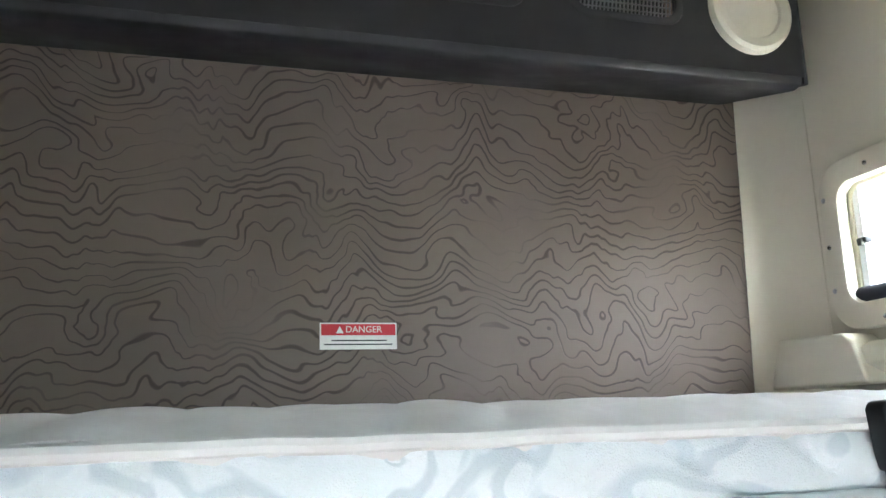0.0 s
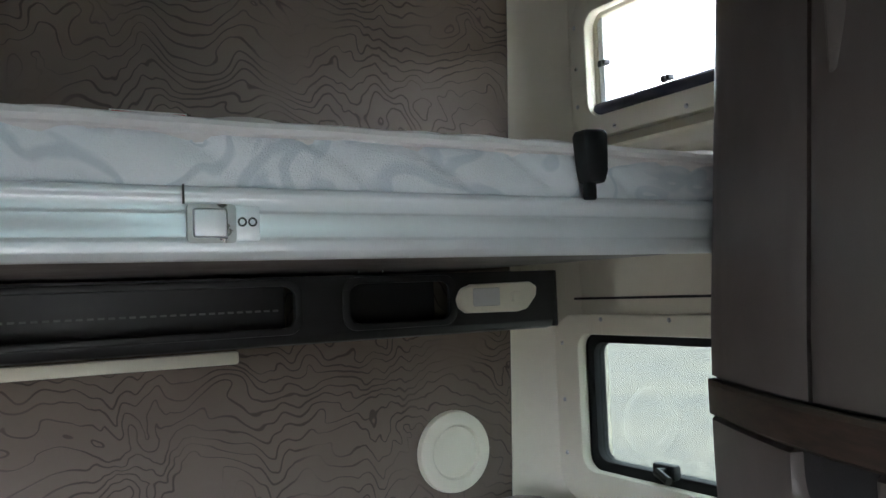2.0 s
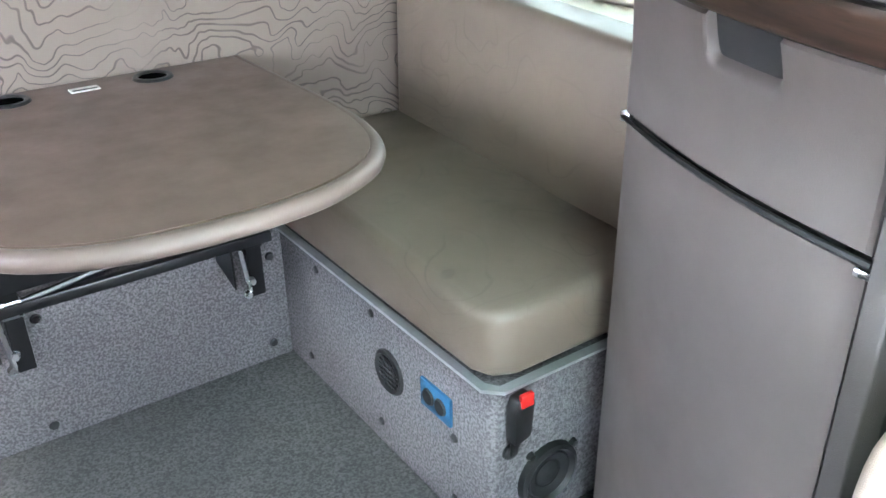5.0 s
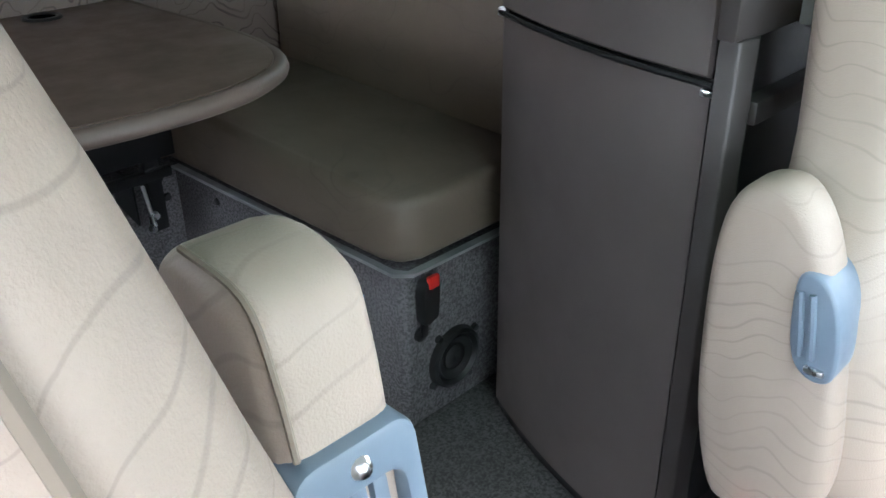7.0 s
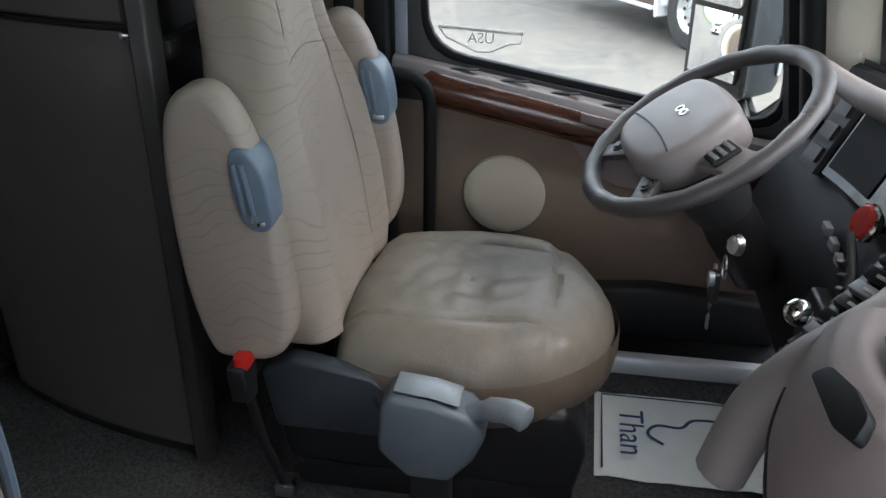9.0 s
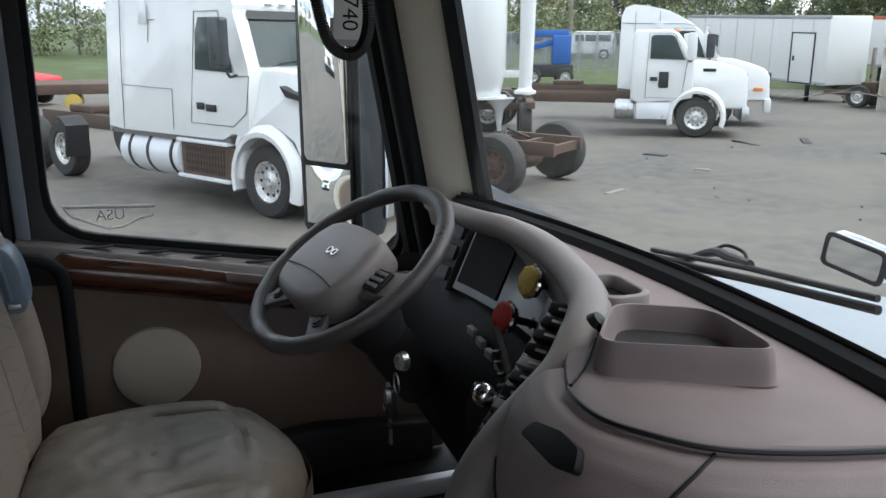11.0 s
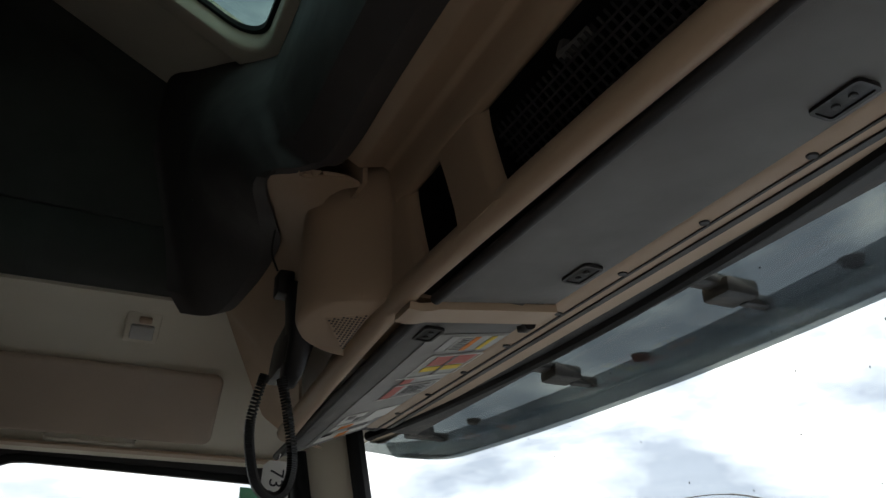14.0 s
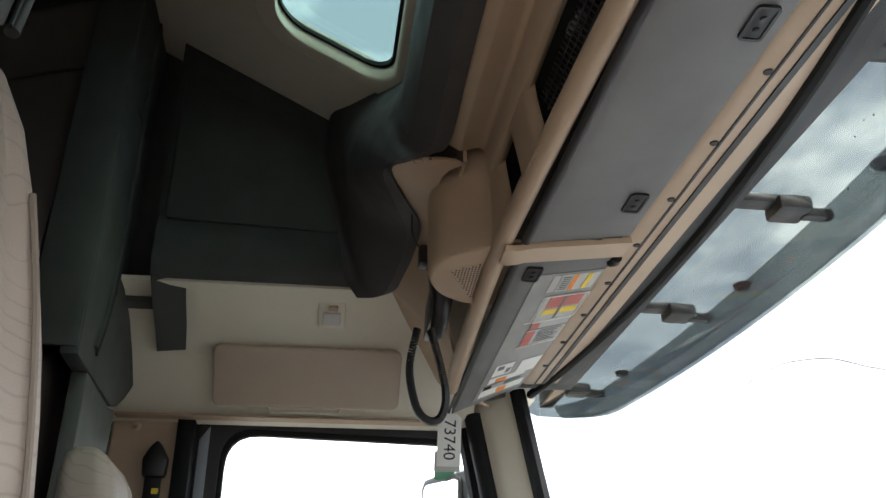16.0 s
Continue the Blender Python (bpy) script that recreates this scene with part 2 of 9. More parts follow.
def contour_mat(name, colour, line, scale, rings, width, rough, stretch=(1, 1, 1), strength=1.0, tone=0.25, bump=0.3, patchy=0.5, bands=0.0, detail=2.0, fade=0.0, relief=0.0, twist=0.25):
    """Cloth or vinyl printed with wandering contour lines, like a map's; width is half a line's breadth in metres."""
    m = mat(name, colour, rough, stain=tone, stain_size=2.5, bump=bump, bump_size=500)
    nt = m.node_tree
    p = nt.nodes["Principled BSDF"]
    was = p.inputs["Base Color"].links[0].from_socket
    co = nt.nodes.new("ShaderNodeTexCoord")
    L = nt.links.new

    def calc(op, a, b=None, c=None):
        q = nt.nodes.new("ShaderNodeMath")
        q.operation = op
        for k, v in enumerate((a, b, c)):
            if isinstance(v, (int, float)):
                q.inputs[k].default_value = v
            elif v is not None:
                L(v, q.inputs[k])
        return q.outputs[0]

    def field(step):
        """The height that the contours follow, a small step away from the point."""
        ad = nt.nodes.new("ShaderNodeVectorMath")
        ad.inputs[1].default_value = step
        mp = nt.nodes.new("ShaderNodeMapping")
        mp.inputs["Scale"].default_value = stretch
        n = nt.nodes.new("ShaderNodeTexNoise")
        n.inputs["Scale"].default_value = scale
        n.inputs["Detail"].default_value = detail
        n.inputs["Roughness"].default_value = 0.5
        n.inputs["Distortion"].default_value = twist
        L(co.outputs["Object"], ad.inputs[0])
        L(ad.outputs[0], mp.inputs["Vector"])
        L(mp.outputs["Vector"], n.inputs["Vector"])
        sx = nt.nodes.new("ShaderNodeSeparateXYZ")
        L(ad.outputs[0], sx.inputs[0])
        return calc("MULTIPLY_ADD", sx.outputs["Z"], bands, calc("MULTIPLY", n.outputs["Fac"], rings))

    e = 0.002
    f0 = field((0, 0, 0))
    dx, dy, dz = (calc("SUBTRACT", field(st), f0) for st in ((e, 0, 0), (0, e, 0), (0, 0, e)))
    slope = calc("SQRT", calc("MULTIPLY_ADD", dx, dx, calc("MULTIPLY_ADD", dy, dy, calc("MULTIPLY", dz, dz))))
    away = calc("DIVIDE", calc("MULTIPLY", calc("PINGPONG", f0, 0.5), e), calc("MAXIMUM", slope, e * 6.0))
    lw = nt.nodes.new("ShaderNodeTexNoise")
    lw.inputs["Scale"].default_value = scale * 1.7
    L(co.outputs["Object"], lw.inputs["Vector"])
    wid = nt.nodes.new("ShaderNodeMapRange")
    wid.inputs["From Min"].default_value = 0.36
    wid.inputs["From Max"].default_value = 0.66
    wid.inputs["To Min"].default_value = width * (1 - patchy)
    wid.inputs["To Max"].default_value = width * (1 + patchy)
    L(lw.outputs["Fac"], wid.inputs["Value"])
    cut = nt.nodes.new("ShaderNodeMapRange")
    cut.inputs["From Min"].default_value = 0.5
    cut.inputs["From Max"].default_value = 1.3
    cut.inputs["To Min"].default_value = strength
    cut.inputs["To Max"].default_value = 0.0
    L(calc("DIVIDE", away, wid.outputs["Result"]), cut.inputs["Value"])
    mx = nt.nodes.new("ShaderNodeMix")
    mx.data_type = "RGBA"
    mx.inputs[7].default_value = (*line, 1)
    lines = cut.outputs["Result"]
    if fade:
        # the print comes and goes in broad patches
        fn = nt.nodes.new("ShaderNodeTexNoise")
        fn.inputs["Scale"].default_value = scale * 0.9
        fn.inputs["Detail"].default_value = 1.5
        fm = nt.nodes.new("ShaderNodeMapRange")
        fm.inputs["From Min"].default_value = 0.36
        fm.inputs["From Max"].default_value = fade
        fm.inputs["To Min"].default_value = 0.12
        fp = nt.nodes.new("ShaderNodeMath")
        fp.operation = "MULTIPLY"
        L(co.outputs["Object"], fn.inputs["Vector"])
        L(fn.outputs["Fac"], fm.inputs["Value"])
        L(fm.outputs["Result"], fp.inputs[0])
        L(lines, fp.inputs[1])
        lines = fp.outputs[0]
    L(lines, mx.inputs["Factor"])
    if relief:
        eb = nt.nodes.new("ShaderNodeBump")
        eb.inputs["Strength"].default_value = relief
        eb.inputs["Distance"].default_value = 0.003
        eb.invert = True
        L(lines, eb.inputs["Height"])
        L(p.inputs["Normal"].links[0].from_socket, eb.inputs["Normal"])
        L(eb.outputs["Normal"], p.inputs["Normal"])
    L(was, mx.inputs[6])
    L(mx.outputs[2], p.inputs["Base Color"])
    return m


def wood_mat(name, light, dark, scale, rough, coat):
    """Veneer with streaks drawn out along y."""
    m = bpy.data.materials.new(name)
    m.use_nodes = True
    nt = m.node_tree
    p = nt.nodes["Principled BSDF"]
    p.inputs["Roughness"].default_value = rough
    p.inputs["Coat Weight"].default_value = coat
    p.inputs["Coat Roughness"].default_value = 0.12
    co = nt.nodes.new("ShaderNodeTexCoord")
    mp = nt.nodes.new("ShaderNodeMapping")
    mp.inputs["Scale"].default_value = scale
    n = nt.nodes.new("ShaderNodeTexNoise")
    n.inputs["Scale"].default_value = 1.6
    n.inputs["Detail"].default_value = 8
    n.inputs["Roughness"].default_value = 0.62
    n.inputs["Distortion"].default_value = 0.6
    r = nt.nodes.new("ShaderNodeValToRGB")
    r.color_ramp.elements[0].position, r.color_ramp.elements[1].position = 0.32, 0.68
    r.color_ramp.elements[0].color, r.color_ramp.elements[1].color = (*dark, 1), (*light, 1)
    b = nt.nodes.new("ShaderNodeBump")
    b.inputs["Strength"].default_value = 0.12
    b.inputs["Distance"].default_value = 0.001
    nt.links.new(co.outputs["Object"], mp.inputs["Vector"])
    nt.links.new(mp.outputs["Vector"], n.inputs["Vector"])
    nt.links.new(n.outputs["Fac"], r.inputs["Fac"])
    nt.links.new(r.outputs["Color"], p.inputs["Base Color"])
    nt.links.new(n.outputs["Fac"], b.inputs["Height"])
    nt.links.new(b.outputs["Normal"], p.inputs["Normal"])
    return m


def glass_mat(name, tint=(0.96, 0.98, 0.97), gloss=1.0):
    """Thin pane: clear, with the gloss of glass."""
    m = bpy.data.materials.new(name)
    m.use_nodes = True
    nt = m.node_tree
    nt.nodes.clear()
    o = nt.nodes.new("ShaderNodeOutputMaterial")
    t = nt.nodes.new("ShaderNodeBsdfTransparent")
    t.inputs["Color"].default_value = (*tint, 1)
    g = nt.nodes.new("ShaderNodeBsdfGlossy")
    g.inputs["Roughness"].default_value = 0.02
    mx = nt.nodes.new("ShaderNodeMixShader")
    mx.inputs["Fac"].default_value = 0.035 * gloss
    nt.links.new(t.outputs["BSDF"], mx.inputs[1])
    nt.links.new(g.outputs["BSDF"], mx.inputs[2])
    nt.links.new(mx.outputs["Shader"], o.inputs["Surface"])
    return m


WALLPAPER = contour_mat("contour_wall_cloth", (0.182, 0.144, 0.119), (0.038, 0.028, 0.024), 5.0, 13.0, 0.0016, 0.85, (1.0, 1.0, 0.8), 0.70, 0.14, bands=33.0, detail=2.5, patchy=0.5, fade=0.52, relief=0.5, twist=0.6)
BENCH_VINYL = contour_mat("bench_vinyl", (0.168, 0.133, 0.102), (0.095, 0.077, 0.060), 3.6, 9, 0.0016, 0.42, (1, 1, 1), 0.42, 0.4, bands=16.0, fade=0.55, twist=0.4)
SEAT_VINYL = contour_mat("seat_vinyl", (0.40, 0.328, 0.272), (0.225, 0.19, 0.158), 4.6, 8.0, 0.0015, 0.5, (1, 1, 0.8), 0.42, 0.25, bands=34.0, detail=1.8, patchy=0.6, fade=0.54, twist=0.4)
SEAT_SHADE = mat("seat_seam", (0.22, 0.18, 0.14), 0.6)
SEAT_PLAIN = mat("seat_vinyl_plain", (0.40, 0.325, 0.262), 0.46, stain=0.25, stain_size=7, bump=0.25, bump_size=260)
GAUGE_COVER = mat("gauge_cover", (0.004, 0.004, 0.005), 0.10)
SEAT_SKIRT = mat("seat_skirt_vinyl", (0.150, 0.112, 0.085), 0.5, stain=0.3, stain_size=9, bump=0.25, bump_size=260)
VISOR_PALE = mat("pale_tan_visor", (0.56, 0.46, 0.37), 0.6, bump=0.3, bump_size=700, stain=0.15, stain_size=4)
SEAT_WORN = mat("seat_vinyl_worn", (0.222, 0.190, 0.153), 0.46, stain=0.55, stain_size=7, bump=0.35, bump_size=200)
QUILT = contour_mat("mattress_ticking", (0.84, 0.85, 0.90), (0.46, 0.51, 0.58), 4.5, 8, 0.006, 0.8, (1, 1, 1.4), 0.5, 0.35, bump=0.6, patchy=0.7, detail=2.0, twist=0.9)
QUILT_TOP = mat("mattress_top_cloth", (0.74, 0.70, 0.70), 0.85, stain=0.35, stain_size=12, bump=0.5, bump_size=50, tint=(0.56, 0.50, 0.50))
EDGE_METAL = mat("dull_edge_metal", (0.42, 0.42, 0.43), 0.45, 0.5, stain=0.4, stain_size=12)
ALU = mat("pale_metal", (0.84, 0.86, 0.90), 0.42, 0.25, stain=0.15, stain_size=5)
STEEL = mat("bare_steel", (0.62, 0.63, 0.64), 0.3, 1.0, stain=0.3, stain_size=30)
CHROME = mat("chrome", (0.85, 0.86, 0.87), 0.06, 1.0)
CREAM = mat("cream_moulding", (0.81, 0.765, 0.645), 0.5, bump=0.2, bump_size=700, stain=0.12, stain_size=3)
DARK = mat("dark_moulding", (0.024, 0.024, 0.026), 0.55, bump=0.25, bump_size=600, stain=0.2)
FRAME_BLACK = mat("black_painted_steel", (0.006, 0.006, 0.007), 0.34, bump=0.1, bump_size=400)
BROWN_FRAME = mat("dark_brown_moulding", (0.050, 0.043, 0.041), 0.45, bump=0.2, bump_size=500, stain=0.2)
PANEL_BLACK = mat("matt_black_panel", (0.006, 0.006, 0.007), 0.62, bump=0.3, bump_size=800, spec=0.2)
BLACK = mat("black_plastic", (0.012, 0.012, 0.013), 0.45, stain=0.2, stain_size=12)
PITCH = mat("hollow_shade_black", (0.002, 0.002, 0.002), 0.9, spec=0.0)
RUBBER = mat("black_rubber", (0.007, 0.008, 0.009), 0.6, bump=0.2, spec=0.25)
CABINET = mat("grey_brown_laminate", (0.115, 0.098, 0.092), 0.42, stain=0.25, stain_size=3, bump=0.15, bump_size=500)
WOOD = wood_mat("dark_wood_trim", (0.056, 0.031, 0.021), (0.018, 0.010, 0.007), (26, 1.6, 60), 0.45, 0.15)
DOOR_WOOD = wood_mat("glossy_red_brown_wood", (0.105, 0.038, 0.020), (0.030, 0.011, 0.008), (40, 2.4, 34), 0.22, 0.5)
CARPET = mat("grey_felt_carpet", (0.215, 0.205, 0.212), 0.97, grain=1.3, grain_size=170, bump=1.0, bump_size=260, stain=0.2, stain_size=4, spec=0.1)
FLOOR_CARPET = mat("dark_floor_carpet", (0.106, 0.103, 0.102), 0.97, grain=1.2, grain_size=160, bump=1.0, bump_size=180, stain=0.4, stain_size=5, spec=0.1)
TABLE_TOP = mat("brown_laminate", (0.128, 0.088, 0.068), 0.42, stain=0.3, stain_size=7, grain=0.15, grain_size=500)
CLOSET_GREY = mat("dark_closet_grey", (0.082, 0.082, 0.082), 0.55, bump=0.3, bump_size=900, stain=0.15)
TABLE_EDGE = mat("table_edging", (0.128, 0.093, 0.078), 0.55, stain=0.15)
BLUE_GREY = mat("blue_grey_plastic", (0.165, 0.212, 0.270), 0.4, stain=0.2, stain_size=14)
DASH = mat("brown_dash_moulding", (0.230, 0.186, 0.182), 0.52, bump=0.45, bump_size=900, stain=0.18, stain_size=5)
DASH_PALE = mat("grey_brown_dash_rim", (0.255, 0.225, 0.218), 0.42, bump=0.3, bump_size=900, stain=0.12)
DOOR_TRIM = mat("brown_door_trim", (0.215, 0.160, 0.122), 0.7, bump=0.4, bump_size=800, stain=0.2)
HEADLINER = mat("tan_headliner", (0.46, 0.345, 0.245), 0.7, bump=0.3, bump_size=700, stain=0.12, stain_size=3)
TAN = mat("tan_moulding", (0.50, 0.372, 0.262), 0.5, bump=0.2, bump_size=800, stain=0.1)
GREEN_DARK = mat("dark_green_grey_vinyl", (0.058, 0.066, 0.062), 0.78, bump=0.3, bump_size=500, stain=0.25)
SHADE_GREY = mat("grey_visor_panel", (0.155, 0.152, 0.150), 0.55, bump=0.3, bump_size=900, stain=0.12)
MESH_NET = mat("black_net", (0.014, 0.014, 0.015), 0.8)
NAVY = mat("navy_blind", (0.022, 0.024, 0.045), 0.6, stain=0.2)
RED = mat("red_plastic", (0.55, 0.02, 0.015), 0.4)
YELLOW_KNOB = mat("yellow_brass_knob", (0.62, 0.45, 0.10), 0.35, 0.2, stain=0.2, stain_size=60)
RED_KNOB = mat("red_knob", (0.50, 0.045, 0.035), 0.35, stain=0.2, stain_size=60)
OUTLET_BLUE = mat("blue_socket_plate", (0.030, 0.12, 0.24), 0.35)
PAPER = mat("white_card", (0.80, 0.80, 0.76), 0.7, stain=0.1, stain_size=20)
INK = mat("black_ink", (0.015, 0.015, 0.02), 0.7)
INK_BLUE = mat("dark_blue_ink", (0.02, 0.03, 0.12), 0.7)
LABEL_RED = mat("label_red", (0.60, 0.03, 0.045), 0.5)
ORANGE = mat("label_orange", (0.85, 0.26, 0.03), 0.5)
YELLOW = mat("label_yellow", (0.85, 0.62, 0.04), 0.5)
LABEL_GREY = mat("label_silver", (0.42, 0.42, 0.42), 0.4, 0.3)
PANE = glass_mat("clear_pane")
PANE_GREY = glass_mat("grey_tinted_pane", (0.40, 0.43, 0.41))
PANE_TINT = glass_mat("green_tinted_pane", (0.42, 0.51, 0.48))
VISOR_SMOKE = glass_mat("smoked_visor_sheet", (0.36, 0.38, 0.375), 0.8)
MIRROR = mat("mirror_glass", (0.92, 0.93, 0.93), 0.01, 1.0)
WHITE_PAINT = mat("white_truck_paint", (0.80, 0.81, 0.81), 0.25, stain=0.08, stain_size=1.2, coat=0.5)
BLUE_PAINT = mat("pale_hood_paint", (0.34, 0.375, 0.42), 0.4, stain=0.12, stain_size=4, coat=0.08)
TYRE = mat("worn_tyre", (0.028, 0.028, 0.028), 0.8, stain=0.5, stain_size=8, tint=(0.09, 0.085, 0.075), bump=0.4, bump_size=60)
RIM = mat("bright_rim", (0.68, 0.68, 0.67), 0.3, 0.7, stain=0.3, stain_size=9)
RUSTY = mat("rusty_chassis", (0.075, 0.055, 0.045), 0.8, stain=0.6, stain_size=6, tint=(0.16, 0.085, 0.05))
TRUCK_GLASS = mat("dark_vehicle_glass", (0.030, 0.048, 0.048), 0.10, spec=0.22)
BLUE_BOX = mat("blue_paint", (0.02, 0.12, 0.42), 0.5)
AMBER = mat("amber_lamp", (0.80, 0.25, 0.04), 0.25)
LAMP_CLEAR = mat("clear_lamp_cover", (0.62, 0.62, 0.60), 0.2, spec=0.8)
ASPHALT = mat("worn_asphalt", (0.078, 0.077, 0.076), 0.9, grain=0.85, grain_size=3.5, stain=0.95, stain_size=0.30, bump=0.8, bump_size=25, tint=(0.158, 0.142, 0.120))
GRASS = mat("grass", (0.085, 0.115, 0.035), 0.9, grain=0.6, grain_size=9, stain=0.5, stain_size=0.5)
LEAF = mat("spring_leaves", (0.20, 0.225, 0.115), 0.7, stain=0.6, stain_size=1.3, tint=(0.11, 0.13, 0.065))
LEAF_PALE = mat("young_leaves", (0.30, 0.31, 0.13), 0.7, stain=0.5, stain_size=1.3, tint=(0.15, 0.17, 0.07))
NEEDLES = mat("spruce_needles", (0.10, 0.14, 0.09), 0.8, stain=0.4, stain_size=2)
BARK = mat("bark", (0.12, 0.105, 0.085), 0.9, stain=0.5, stain_size=4, bump=0.8, bump_size=30)
GALV = mat("galvanised_steel", (0.42, 0.44, 0.45), 0.5, 0.6, stain=0.3, stain_size=3)
POLE_WOOD = mat("weathered_pole", (0.26, 0.235, 0.20), 0.9, stain=0.4, stain_size=5)

HEADER_DARK = mat("dark_grey_padded_vinyl", (0.070, 0.066, 0.068), 0.62, bump=0.3, bump_size=600, stain=0.2, stain_size=5)
LOWER_GREEN = mat("grey_green_vinyl", (0.085, 0.092, 0.082), 0.6, bump=0.3, bump_size=600, stain=0.2, stain_size=5)
WHEEL_GRIP = mat("worn_wheel_grip", (0.075, 0.068, 0.068), 0.36, bump=0.3, bump_size=900, stain=0.3, stain_size=16)
LABEL_SHEET = mat("silver_label_sheet", (0.30, 0.295, 0.285), 0.45, 0.1, stain=0.15, stain_size=9)
PALE_CARD = mat("pale_grey_card", (0.50, 0.50, 0.47), 0.6, stain=0.1, stain_size=20)
LABEL_RED_PALE = mat("faded_label_red", (0.50, 0.11, 0.09), 0.5, stain=0.15, stain_size=20)
ROUND_LEAF = mat("dense_leaves", (0.13, 0.158, 0.066), 0.7, stain=0.6, stain_size=1.0, tint=(0.06, 0.08, 0.035))
GRASS_BLADES = mat("weed_blades", (0.16, 0.175, 0.06), 0.8, stain=0.4, stain_size=2)
TRAILER_WHITE = mat("white_trailer_panel", (0.74, 0.75, 0.74), 0.4, stain=0.15, stain_size=0.8, tint=(0.5, 0.5, 0.47))
ORANGE_PAINT = mat("orange_red_paint", (0.55, 0.10, 0.04), 0.5, stain=0.3, stain_size=3)
BIN_WHITE = mat("stained_white_concrete", (0.66, 0.64, 0.58), 0.85, stain=0.7, stain_size=1.4, tint=(0.28, 0.24, 0.17), bump=0.4, bump_size=20)
BLUE_GREY_DARK = mat("dark_mirror_housing", (0.030, 0.036, 0.042), 0.35, stain=0.2, stain_size=8)
TAG_GREEN = mat("green_card", (0.03, 0.14, 0.08), 0.5)
VISOR_DARK = glass_mat("smoked_visor_lip", (0.46, 0.49, 0.50), 1.4)
GLASS_CRACK = mat("cracked_glass_edge", (0.85, 0.86, 0.86), 0.2)
SLATE = mat("slate_plastic", (0.105, 0.120, 0.140), 0.42, stain=0.25, stain_size=14, bump=0.2, bump_size=500)
GREY_GRIP = mat("silver_grey_grip", (0.24, 0.26, 0.28), 0.35, 0.2, stain=0.3, stain_size=20)
SPEAKER_BEIGE = mat("beige_speaker_cloth", (0.60, 0.54, 0.44), 0.8, grain=0.3, grain_size=700, bump=0.5, bump_size=700)

# ---- the cab's shell ----
XL, XR = -0.42, 1.76      # inner faces of the passenger's and the driver's side
XC = 0.67                 # middle of the truck
YR = 2.73                 # rear wall
ZC = 2.74                 # ceiling

solid("floor", box(XL - 0.05, XR + 0.08, -0.14, YR + 0.06, -0.06, 0.0), FLOOR_CARPET, "dark grey carpeted cab floor", "floor", kind="structure")
solid("wall_rear", box(XL - 0.06, XR + 0.1, YR, YR + 0.06, 0.0, 2.95), WALLPAPER, "rear sleeper wall covered in brown contour-line cloth", "wall", kind="structure")

LW = (1.86, 2.575, 0.975, 1.33)     # lower sleeper window: y0, y1, z0, z1
UW = (1.80, 2.49, 1.865, 2.14)      # upper sleeper window
solid("wall_driver_side", wall_with_holes(1.16, YR, 0.0, 2.95, [LW, UW], "x", XR, XR + 0.08), CREAM, "cream moulded sleeper side wall with two windows", "wall", kind="structure")
# the passenger side's window hole is never in view; added to light the sleeper
solid("wall_passenger_side", wall_with_holes(-0.14, YR, 0.0, 2.95, [(0.02, 0.93, 0.0, 1.36), LW], "x", XL - 0.08, XL), CREAM, "cream side wall with the open door's opening and an unseen window hole added for light", "wall", kind="structure")
solid("ceiling", box(XL - 0.08, XR + 0.08, 1.88, YR + 0.06, ZC, ZC + 0.06), CREAM, "cream padded sleeper ceiling", "ceiling", kind="structure")


# moulded corner between the rear wall and the side wall
def corner_sheet(u, v):
    z = 0.02 + v * (ZC - 0.02)
    x0 = 1.585 + 0.039 * z
    a = u * math.pi / 2
    return (x0 + (XR - 0.002 - x0) * math.sin(a), YR - 0.003 - 0.15 * (1 - math.cos(a)), z)


solid("corner_moulding", slab(corner_sheet, 8, 12, -0.01), CREAM, "cream curved corner moulding beside the rear wall", "trim", kind="structure")

# sloping roof over the front with its skylight
ROOF = lambda y: 1.93 + 0.553 * (y - 0.42)


def sloped(x0, x1, y0, y1, thick=0.05, drop=0.0):
    bm = bmesh.new()
    vs = [bm.verts.new((x, y, ROOF(y) - drop + t)) for t in (0, thick) for x in (x0, x1) for y in (y0, y1)]
    for q in ((0, 1, 3, 2), (4, 6, 7, 5), (0, 4, 5, 1), (2, 3, 7, 6), (0, 2, 6, 4), (1, 5, 7, 3)):
        bm.faces.new([vs[i] for i in q])
    bmesh.ops.recalc_face_normals(bm, faces=bm.faces)
    return bm


SKY = (0.36, 0.975, 0.447, 0.765)
solid("ceiling_front", joined(sloped(XL - 0.08, SKY[0], 0.40, 1.90), sloped(SKY[1], XR + 0.08, 0.40, 1.90), sloped(SKY[0], SKY[1], 0.40, SKY[2]), sloped(SKY[0], SKY[1], SKY[3], 1.90)), CREAM, "cream sloping roof lining round a skylight", "ceiling", kind="structure", smooth=False)
sky = thing("skylight", (0.66, 0.606, ROOF(0.606)), "green-tinted skylight in the sloping roof lining", "window", kind="structure")
fr = ring_frame(rrect(SKY[0] - 0.035, SKY[1] + 0.035, SKY[2] - 0.04, SKY[3] + 0.04, 0.09, 8), rrect(SKY[0] + 0.012, SKY[1] - 0.012, SKY[2] + 0.012, SKY[3] - 0.012, 0.075, 8), "z", -0.026, 0.02, 0.008)
for v in fr.verts:
    v.co.z += ROOF(v.co.y)
part("frame", fr, CREAM, sky, "thick cream frame with round corners")
gk = ring_frame(rrect(SKY[0] + 0.009, SKY[1] - 0.009, SKY[2] + 0.009, SKY[3] - 0.009, 0.076, 8), rrect(SKY[0] + 0.020, SKY[1] - 0.020, SKY[2] + 0.020, SKY[3] - 0.020, 0.068, 8), "z", 0.012, 0.024)
